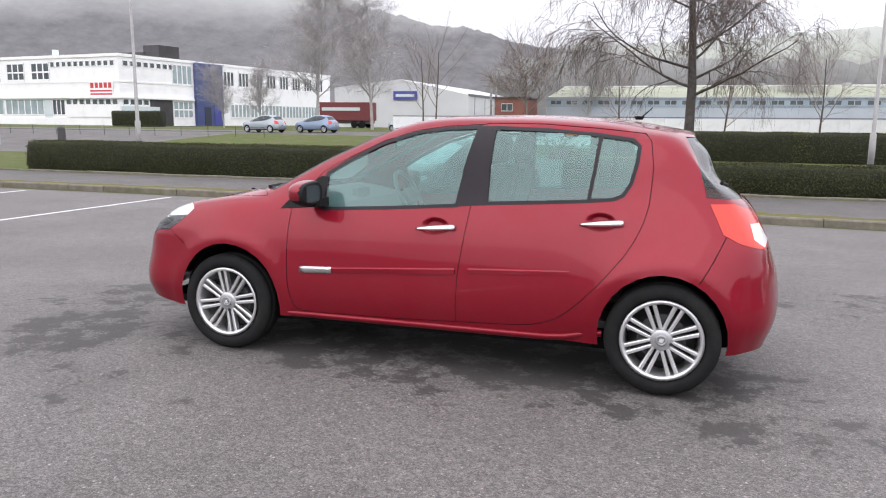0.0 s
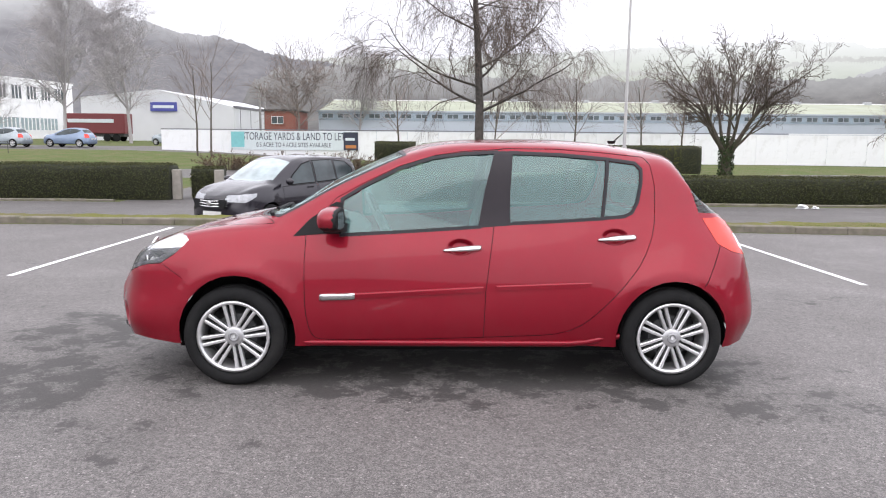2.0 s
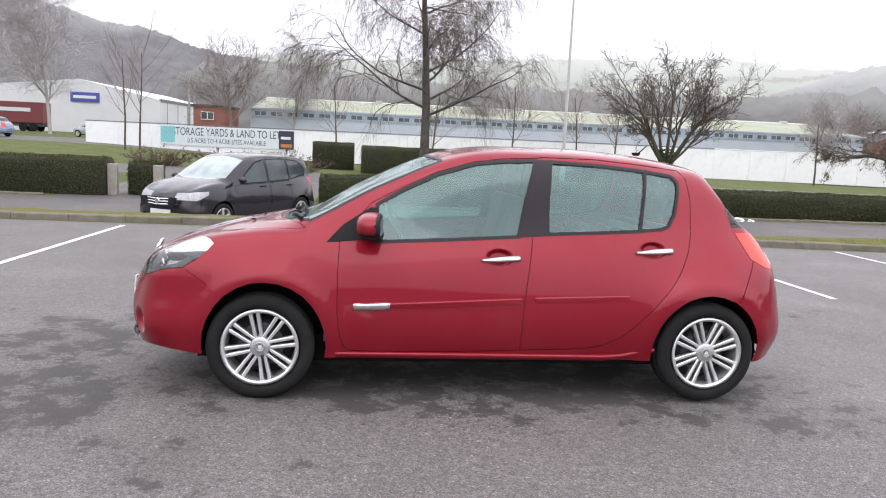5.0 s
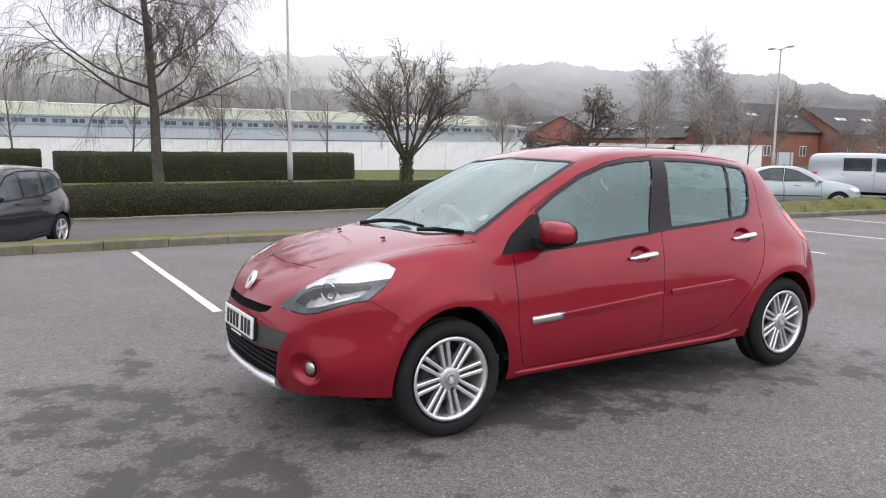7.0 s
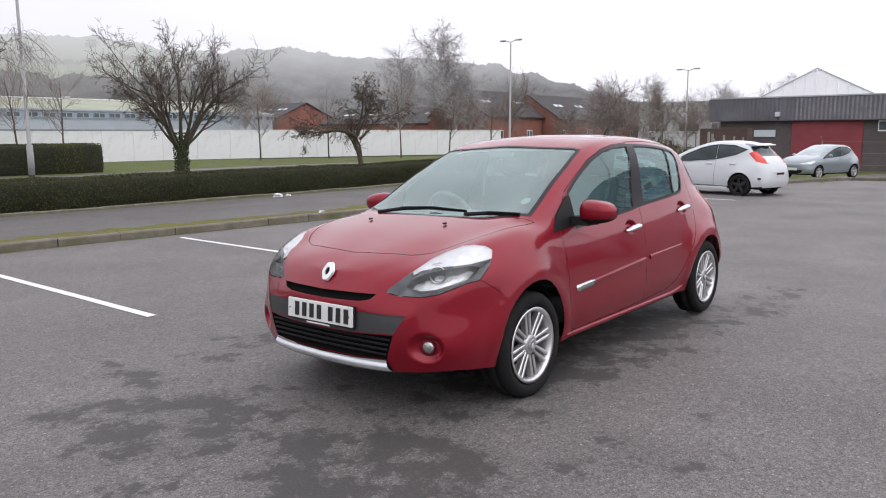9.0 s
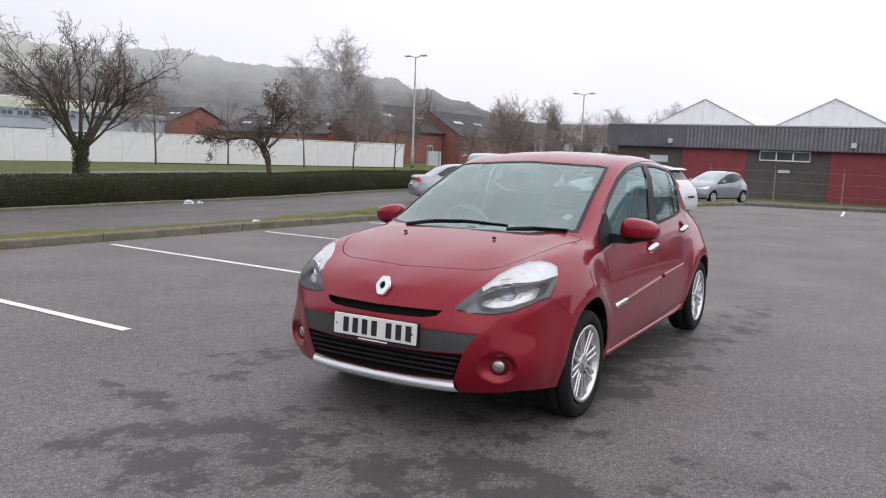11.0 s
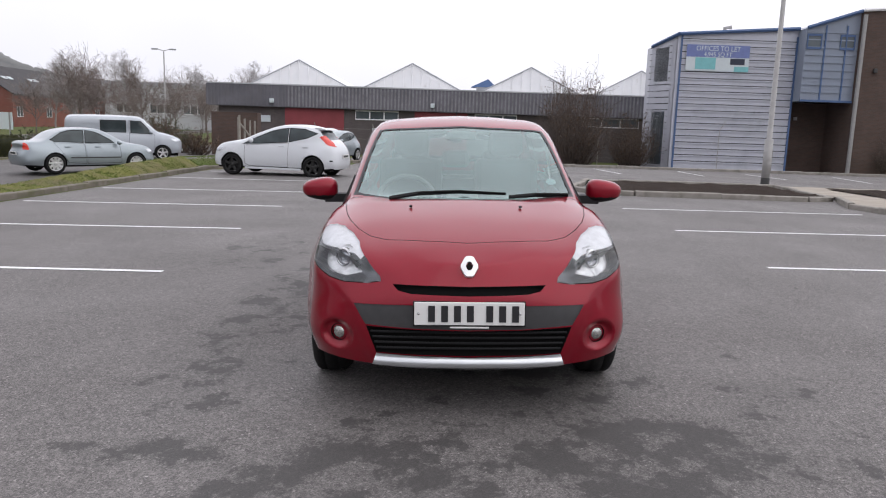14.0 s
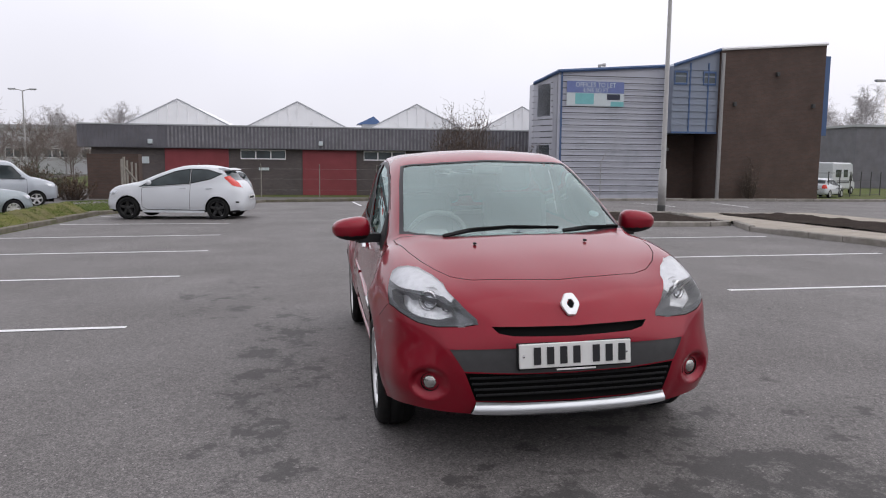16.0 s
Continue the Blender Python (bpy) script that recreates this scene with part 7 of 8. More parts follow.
part("bumper", box(-3.0, -2.86, -.95, .95, .40, .62, .03), M_GREYPLASTIC, camper)
for s_ in (-1, 1):
    for x0, x1 in ((-.7, .3), (.9, 2.2)):
        part("side_window", box(x0, x1, s_ * 1.1 - .02, s_ * 1.1 + .02, 1.5, 2.15, .015), M_FARGLASS, camper)
    part("door_window", prism([(-2.3, 1.15), (-1.4, 1.15), (-1.4, 1.65), (-2.0, 1.65)], s_ * 1.0 - .012, s_ * 1.0 + .012), M_FARGLASS, camper)
    part("waist_stripe", box(-1.2, 2.8, s_ * 1.1 - .012, s_ * 1.1 + .012, 1.0, 1.14), M_GREYPLASTIC, camper)
    for x in (-2.2, 1.7):
        part("road_wheel", tyre_bm(.34, .20, .2), M_TYRE, camper, smooth=True).matrix_basis = pose(x, s_ * .93, .34, 0, 0, 0 if s_ < 0 else 180)
        part("wheel_trim", lathe([(.0005, -.09), (.17, -.085), (.20, -.06), (.20, .05)], 20), M_ALLOY, camper).matrix_basis = pose(x, s_ * .94, .34, 0, 0, 0 if s_ < 0 else 180)
make_red_car()

# ---- buildings, walls, lamp posts, distance ----
def win(parent, x0, x1, y, z0, z1, frame, glass, panes=1, out=-1, axis="x", bar=0.06):
    """A window with frame and panes on a wall that runs along x (or y) at depth y, facing out."""
    def bx(a0, a1, d0, d1, c0, c1):
        d0, d1 = sorted((d0, d1))
        return box(a0, a1, d0, d1, c0, c1) if axis == "x" else box(d0, d1, a0, a1, c0, c1)
    w = part("window", bx(x0, x1, y, y + out * 0.03, z0, z1), glass, parent)
    rails = [(x0, x1, z0, z0 + bar), (x0, x1, z1 - bar, z1)]
    for k in range(panes + 1):
        c = x0 + (x1 - x0) * k / panes
        a0, a1 = max(x0, c - bar / 2), min(x1, c + bar / 2)
        rails.append((a0, a1, z0 + bar, z1 - bar))
    bm = bmesh.new()
    for a0, a1, c0, c1 in rails:
        d0, d1 = sorted((y + out * 0.03, y + out * 0.07))
        if axis == "x":
            add_box(bm, a0, a1, d0, d1, c0, c1)
        else:
            add_box(bm, d0, d1, a0, a1, c0, c1)
    part("window_frame", bm, frame, w)
    return w


def hoarding():
    host = thing("wall_hoarding", Matrix.Identity(4), "long white painted hoarding of flat panels", "wall", kind="structure")
    runs = [(-21.5, 52.5), (9, 51.4), (26, 52.0), (34, 50.2), (57.5, 42.4)]
    rng = random.Random(4)
    for (xa, ya), (xb, yb) in zip(runs, runs[1:]):
        Ls = math.hypot(xb - xa, yb - ya)
        n = round(Ls / 2.4)
        ang = math.degrees(math.atan2(yb - ya, xb - xa))
        for i in range(n):
            t = (i + .5) / n
            x, y = xa + (xb - xa) * t, ya + (yb - ya) * t
            g = gz(x, y)
            p = part("hoarding_panel", box(-Ls / n / 2 + .012, Ls / n / 2 - .012, -.03, .03, min(0, -.64 - g) , 1.70 - g + rng.uniform(-.015, .015)), M_WHITEWALL, host)
            p.matrix_basis = pose(x, y, g, 0, 0, ang)
        cap = part("coping", box(-Ls / 2, Ls / 2, -.06, .06, 1.73, 1.80), M_DARKCLAD if xa < 20 else M_WHITEWALL, host)
        cap.matrix_basis = pose((xa + xb) / 2, (ya + yb) / 2, 0, 0, 0, ang)
        foot = part("footing", box(-Ls / 2, Ls / 2, -.05, .05, -.70, -.56), M_POSTDARK, host)
        foot.matrix_basis = pose((xa + xb) / 2, (ya + yb) / 2, 0, 0, 0, ang)
    return host


hoarding()
# the letting banner on the hoarding
ban = thing("letting_banner", pose(-11.3, 52.14, 0.0, 0, 0, -2.06), "white letting banner with dark lettering fixed to the hoarding", "banner")
part("board", box(-4.85, 4.85, -.10, -.06, .25, 1.66), M_SIGNPALE, ban)
part("teal_panel", box(-4.8, -3.8, -.115, -.10, .45, 1.6), M_TEAL, ban, "pale teal panel")
part("dark_panel", box(3.75, 4.85, -.115, -.10, .28, 1.62), M_INK, ban, "dark panel with plain orange shape")
part("orange_shape", box(3.9, 4.7, -.125, -.115, .42, .66), M_ORANGE, ban)
part("orange_shape", box(3.9, 4.6, -.125, -.115, 1.0, 1.2), M_SIGNPALE, ban)
letters("lettering", "STORAGE YARDS & LAND TO LET", .80, pose(-.05, -.105, 1.25, 90, 0, 0), M_INK, ban, squeeze=.645)
letters("lettering", "0.5 ACRE TO 4 ACRE SITES AVAILABLE", .48, pose(-.05, -.105, .62, 90, 0, 0), M_INK, ban, squeeze=.70)


def factory_low():
    """Long low factory with a blue window band and a mossy sheet roof."""
    h = thing("low_factory", pose(0, 0, 0), "long low pale factory with blue window band and mossy roof", "building")
    part("wall", box(-14.0, 57.5, 80, 104, -1, 3.05), M_PALEBLUE, h)
    part("window_band", box(-14.0, 57.5, 79.95, 104, 3.05, 3.95), M_BAND, h, "blue band of panels")
    part("eave", box(-14.2, 57.7, 79.8, 104, 3.95, 4.12), M_PALEBLUE, h)
    bm = bmesh.new()
    a = [bm.verts.new(p) for p in ((-14, 80, 4.1), (57.5, 80, 4.1), (57.5, 92, 5.75), (-14, 92, 5.75), (57.5, 104, 4.1), (-14, 104, 4.1))]
    for f in ((0, 1, 2, 3), (3, 2, 4, 5), (0, 3, 5), (1, 4, 2)):
        bm.faces.new([a[i] for i in f])
    part("roof", bm, M_OLIVE, h, "mossy olive sheet roof")
    x = -13.6
    while x < 56.5:
        win(h, x, x + 1.25, 79.93, 3.24, 3.80, M_PALEBLUE, M_WINDOW, 2, bar=.07)
        x += 1.75
    for x in np.arange(-9, 56, 9.0):
        part("roof_vent", box(x - .4, x + .4, 91.6, 92.4, 5.7, 6.05, .05), M_GREYCLAD, h)
    part("ridge", box(-14, 57.5, 91.85, 92.15, 5.74, 5.84), M_WHITE, h)
    b = thing("brick_annexe", pose(0, 0, 0), "small dark brick annexe with chimney flues beside the factory", "building")
    part("wall", box(-21, -17.4, 84, 92, -1, 4.1), M_BRICKRED, b)
    part("roof", box(-21.3, -17.2, 83.8, 92.2, 4.1, 4.3), M_TILE, b)
    win(b, -20.2, -18.8, 83.97, 2.6, 3.5, M_WHITE, M_WINDOW, 2)
    for x in (-22.0, -21.4):
        part("flue", tube([(x, 86, 0), (x, 86, 7.4)], .14, 8), M_GALV, b)


factory_low()


def factory_white():
    """Two-storey white office factory with a dark blue entrance tower."""
    o = thing("white_factory", pose(-72.3, 80, 0, 0, 0, -6.3), "two-storey white rendered factory with window rows and a blue tower", "building")
    part("wall", box(-45, 0, 0, 52, -1.0, 9.6), M_WHITE, o)
    part("parapet", box(-45.2, .15, -.15, 52.2, 9.6, 10.0), M_WHITE, o)
    tow = part("tower", box(-6, .5, 14.2, 20.2, -1, 9.75), M_BLUE, o, "dark blue clad entrance tower")
    for z in (2.6, 4.4, 6.2, 8.0):
        part("tower_joint", box(.5, .53, 14.2, 20.2, z - .03, z + .03), M_BLUETRIM, tow)
    part("tower_door", box(.5, .56, 15.8, 17.2, -.8, 3.2), M_INK, tow)
    part("tower_panel", box(.5, .56, 18.0, 19.6, .4, 4.0), M_SIGNBLUE, tow)
    # south face: tall windows, a row of high lights over the sign, a recessed ground floor
    for x0, x1 in ((-17.0, -13.3), (-22.2, -18.5), (-27.5, -23.8), (-33, -29), (-38.5, -34.5), (-44, -40)):
        win(o, x0, x1, 0, 6.55, 9.15, M_WHITE, M_WINDOW, 3, bar=.22)
        part("window_rail", box(x0, x1, -.10, -.03, 7.65, 7.85), M_WHITE, o)
    for k in range(11):
        win(o, -13.0 + 1.15 * k, -12.2 + 1.15 * k, 0, 8.35, 9.15, M_WHITE, M_WINDOW, 1, bar=.09)
    part("floor_edge", box(-45, .40, -.40, 13.9, 4.05, 4.30), M_WHITE, o)
    for x0, x1, z0, g in ((-44, -34, 1.7, M_WINDOW_L), (-33.5, -23.5, 1.7, M_WINDOW_L), (-23, -14.9, 1.7, M_WINDOW_L), (-13.1, -10.6, 1.7, M_WINDOW)):
        win(o, x0, x1, 0, z0, 4.0, M_WHITE, g, max(3, int((x1 - x0) / 1.3)), bar=.14)
    part("door_panel", box(-14.8, -13.2, -.06, 0, -.8, 3.9), M_SIGNPALE, o)
    for k in range(8):
        win(o, -10.3 + 1.27 * k, -9.3 + 1.27 * k, 0, 3.15, 4.0, M_WHITE, M_WINDOW, 1, bar=.10)
    part("apron_panel", box(-10.4, .1, -.20, 0, 1.5, 3.1), M_WHITE, o)
    part("plinth", box(-45, .12, -.12, 0, -1, 1.35), M_WHITE, o)
    sg = part("sign", box(-5.5, -1.0, -.16, -.06, 4.35, 6.35), M_WHITE, o, "white sign with plain red bars")
    for k in range(5):
        part("sign_bar", box(-5.2 + .84 * k, -4.62 + .84 * k, -.19, -.16, 5.45, 6.15), M_SIGNRED, sg)
    for z0, z1 in ((4.95, 5.15), (4.5, 4.72)):
        part("sign_bar", box(-5.3, -1.2, -.19, -.16, z0, z1), M_SIGNRED, sg)
    # east face
    for y in np.arange(.8, 9.4, 1.2):
        win(o, y, y + .85, .0, 8.35, 9.15, M_WHITE, M_WINDOW, 1, out=1, axis="y", bar=.09)
    for y in np.arange(.5, 5.0, 1.2):
        win(o, y, y + .95, .0, 3.15, 4.0, M_WHITE, M_WINDOW, 1, out=1, axis="y", bar=.10)
    # slab proud of the wall, coloured dark for the shade of a recess
    part("porch", box(0, .08, 5.3, 9.6, -.9, 4.0), M_TILE, o, "dark slab painted as the shade of a porch recess")
    part("porch_panel", box(0, .5, 0.2, 6.6, 1.9, 3.0), M_SIGNPALE, o)
    win(o, 9.8, 13.8, .0, 6.3, 9.3, M_WHITE, M_WINDOW_L, 4, out=1, axis="y", bar=.18)
    win(o, 9.8, 13.8, .0, 1.4, 4.0, M_WHITE, M_WINDOW_L, 4, out=1, axis="y", bar=.18)
    part("window_rail", box(.03, .10, 9.8, 13.8, 2.6, 2.8), M_WHITE, o)
    for y in np.arange(20.9, 50, 3.7):
        win(o, y, y + 2.5, .0, 6.5, 9.0, M_WHITE, M_WINDOW, 3, out=1, axis="y", bar=.20)
    for y in np.arange(22.4, 46, 5.0):
        win(o, y, y + 4.8, .0, 1.5, 3.9, M_WHITE, M_WINDOW_L, 5, out=1, axis="y", bar=.22)
    win(o, 48.6, 50.2, .0, .6, 3.0, M_WHITE, M_WINDOW, 2, out=1, axis="y", bar=.16)
    part("plant_room", box(-16, -3, 8, 14, 10.0, 10.9), M_TILE, o)
    part("plant_room", box(-3.5, -.5, 8, 12, 10.0, 11.8), M_TILE, o)
    part("roof_vent", tube([(-15.5, 3, 10), (-15.5, 3, 11.1)], .45, 10), M_SIGNPALE, o)
    part("string_course", box(-45, .08, -.08, 52, 6.22, 6.42), M_WHITE, o)


factory_white()

wh = thing("grey_warehouse", pose(0, 0, 0), "pale grey metal warehouse with a low gable in the mist", "building")
bm = prism([(-52, -1), (-30, -1), (-30, 5.2), (-41, 7.6), (-52, 6.4)], 104, 150)
part("wall", bm, M_WAREHOUSE, wh)
part("eave", box(-30.2, -29.9, 104, 150, 5.0, 5.4), M_DARKCLAD, wh)
for y in np.arange(107, 148, 6.0):
    part("cladding_joint", box(-29.99, -29.95, y, y + .12, -1, 5.0), M_DARKCLAD, wh)
part("sign", box(-42, -38.2, 103.8, 104.0, 4.5, 5.8), M_SIGNBLUE, wh, "blue sign with a plain white bar")
part("sign_bar", box(-41.6, -38.6, 103.75, 103.8, 4.95, 5.35), M_SIGNPALE, wh)
lorry = thing("lorry_trailer", pose(-44.9, 92, gz(-46, 92)), "maroon curtain-sided lorry trailer", "trailer")
part("box_body", box(-3.0, 4.6, -1.2, 1.2, 1.0, 3.5, .05), M_LORRY, lorry)
part("chassis", box(-2.8, 4.4, -1.0, 1.0, .6, 1.0), M_POSTDARK, lorry)
part("lettering_bar", box(-2.6, 3.2, -1.24, -1.2, 2.35, 2.8), M_SIGNPALE, lorry)
for x in (-2.0, 2.2, 3.4):
    for y in (-1.0, 1.0):
        part("trailer_wheel", lathe([(.0005, -.12), (.42, -.12), (.48, -.08), (.48, .08), (.42, .12), (.0005, .12)], 20), M_TYRE, lorry).matrix_basis = pose(x, y, .48)


def brick_house(name, x0, x1, y0, y1, eaves, ridge, label, lights, turn=0):
    """Brick terrace with a pitched tile roof; ridge along y, or along x when turned by 90 degrees."""
    h = thing(name, pose(0, 0, 0, 0, 0, turn), label, "house")
    xm = .5 * (x0 + x1)
    part("wall", box(x0, x1, y0, y1, -1, eaves), M_BRICKRED, h)
    for y in (y0, y1):
        part("gable", prism([(x0, eaves), (x1, eaves), (xm, ridge - .15)], min(y, y + (.2 if y == y0 else -.2)), max(y, y + (.2 if y == y0 else -.2))), M_BRICKRED, h)
    for s, (xa, xb) in enumerate(((x0 - .4, xm), (x1 + .4, xm))):
        bm = bmesh.new()
        ze = eaves - .2
        v = [bm.verts.new(p) for p in ((xa, y0 - .3, ze), (xa, y1 + .3, ze), (xb, y1 + .3, ridge), (xb, y0 - .3, ridge), (xa, y0 - .3, ze - .15), (xa, y1 + .3, ze - .15), (xb, y1 + .3, ridge - .15), (xb, y0 - .3, ridge - .15))]
        for f in ((0, 1, 2, 3), (7, 6, 5, 4), (0, 4, 5, 1), (3, 2, 6, 7), (0, 3, 7, 4), (1, 5, 6, 2)):
            bm.faces.new([v[i] for i in f])
        bmesh.ops.recalc_face_normals(bm, faces=bm.faces[:])
        roof = part("roof", bm, M_TILE, h)
        if s == 0:
            for y in lights:
                for d in (0, .9):
                    sl = part("roof_light", box(-.30, .30, -.45, .45, 0, .06), M_SIGNPALE, roof)
                    t = .55
                    sl.matrix_basis = pose(xa + (xb - xa) * t, y + d * 1.4, ze + (ridge - ze) * t + .03, 0, -math.degrees(math.atan2(ridge - ze, xb - xa)), 0)
    for y in np.arange(y0 + 2.5, y1 - 1.5, 7.0):
        win(h, y, y + 1.3, x0, .6, 1.9, M_WHITE, M_WINDOW, 2, out=-1, axis="y", bar=.08)
    return h


brick_house("brick_house", 57.3, 67.3, -88, -75, 3.9, 7.4, "red brick terrace house with dark tile roof and roof lights", (-86.5, -78.5), 90)
brick_house("brick_house", 54.5, 65.5, -128, -88.4, 3.6, 7.1, "long red brick terrace with dark tile roof and roof lights", (-99, -93), 90)
brick_house("brick_house", 78, 90, 70.5, 94, 3.2, 5.6, "long low red brick terrace with roof lights in the mist", (72, 78, 84, 90))
brick_house("brick_house", 72, 84, 98, 108, 4.2, 6.7, "red brick house with dark tile roof in the mist", (100, 104))
shed = thing("far_warehouse", pose(0, 0, 0), "long pale flat-roofed warehouse in the mist behind trees", "building")
part("wall", box(108, 128, 20, 52, -1, 5.6), M_WAREHOUSE, shed)
part("roof_edge", box(107.7, 128.3, 19.7, 52.3, 5.6, 6.2), M_GREYCLAD, shed, "grey roof edge")
for y in np.arange(22, 50, 5.0):
    win(shed, y, y + 3.2, 108, 1.6, 3.0, M_WHITE, M_WINDOW, 3, out=-1, axis="y", bar=.12)
yard = thing("yard_building", pose(0, 0, 0), "dark grey clad yard building beyond the office", "building")
part("wall", box(72, 90, -82, -58.2, -1, 6.0), M_DARKCLAD, yard)
part("roof_edge", box(71.8, 90.2, -82.2, -58.0, 6.0, 6.25), M_GREYCLAD, yard)


def workshop():
    """Long single-storey workshop: dark brick, deep ribbed fascia, white roof gables, red roller doors."""
    h = thing("workshop", pose(0, 0, 0), "long dark brick workshop with ribbed fascia and white gabled roofs", "building")
    X = 48.0
    yy = lambda y: -.3 + 1.153 * (y + .3)
    part("wall", box(X + .45, X + 24, yy(-14), yy(14.4), -1.4, 2.32), M_BRICKDARK, h)
    fas = part("fascia", box(X, X + 24, yy(-14), yy(14.95), 2.23, 3.73), M_DARKCLAD, h, "deep dark ribbed sheet fascia")
    for y in np.arange(yy(-13.9), yy(14.95), .25):
        part("fascia_rib", box(X - .045, X, y, y + .11, 2.28, 3.70), M_FASCIARIB if y < yy(10.0) else M_DARKCLAD, fas)
    part("fascia_cap", box(X - .07, X + 24, yy(-14), yy(15.0), 3.73, 3.82), M_GREYCLAD, h)
    for yc, half in ((11.95, 4.35), (3.20, 4.3), (-5.95, 4.3), (-14.4, 4.1)):
        bm = bmesh.new()
        x0, x1, zt = X + 5.4, X + 24, 5.92
        v = [bm.verts.new(p) for p in ((x0, yc - half, 3.70), (x0, yc + half, 3.70), (x0 + .2, yc, zt), (x1, yc - half, 3.70), (x1, yc + half, 3.70), (x1, yc, zt))]
        for f in ((0, 2, 1), (0, 3, 5, 2), (2, 5, 4, 1), (3, 4, 5)):
            bm.faces.new([v[i] for i in f])
        bmesh.ops.recalc_face_normals(bm, faces=bm.faces[:])
        rf = part("roof", bm, M_ROOFWHITE, h, "white stained sheet gable roof")
        for s in (-1, 1):
            e = tube([(x0 - .03, yc + s * half, 3.72), (x0 + .15, yc, zt + .02)], .045, 5)
            part("verge_trim", e, M_GREYCLAD, rf)
        for k in range(-5, 6):
            y = yc + k * half / 6
            part("sheet_lap", box(x0 - .02, x0 + .16, y - .018, y + .018, 3.72, 3.70 + (zt - 3.70) * (1 - abs(k) / 6) - .06), M_ROOFWHITE, rf)
        part("valley_box", box(x0 - .2, x0 + 1.0, yc - half - .45, yc - half + .45, 3.80, 4.02, .04), M_DARKCLAD, h)
    for y0, y1 in ((6.65, 10.3), (-.95, 2.3)):
        d = part("roller_door", box(X + .38, X + .46, yy(y0), yy(y1), -1.2, 2.2), M_REDDOOR, h, "red roller door")
        for z in np.arange(-1.0, 2.1, .16):
            part("door_slat", box(X + .36, X + .385, yy(y0) + .03, yy(y1) - .03, z, z + .11), M_REDDOOR, d)
    for y0, y1 in ((3.3, 5.95), (-4.0, -1.4), (-11.5, -8.1)):
        win(h, yy(y0), yy(y1), X + .45, 1.52, 2.19, M_WHITE, M_WINDOW, 3, out=-1, axis="y", bar=.08)
    part("notice", box(X + .36, X + .45, yy(11.2), yy(12.4), 1.17, 1.63), M_SIGNPALE, h)
    part("notice", box(X + .36, X + .45, yy(4.3), yy(4.9), .77, .96), M_SIGNPALE, h)
    for y in (11.0, 1.2):
        part("flood_lamp", box(X - .28, X - .03, yy(y) - .14, yy(y) + .14, 2.5, 2.8, .03), M_SIGNPALE, h)
    v = part("roof_lantern", box(X + 10, X + 12, -3.15, -1.95, 3.7, 4.7), M_GREYCLAD, h)
    part("lantern_roof", prism([(-3.6, 4.55), (-1.5, 4.55), (-2.85, 5.2)], X + 9.8, X + 12.2), M_BLUETRIM, v).matrix_basis = Matrix(((0, 1, 0, 0), (1, 0, 0, 0), (0, 0, 1, 0), (0, 0, 0, 1)))


workshop()


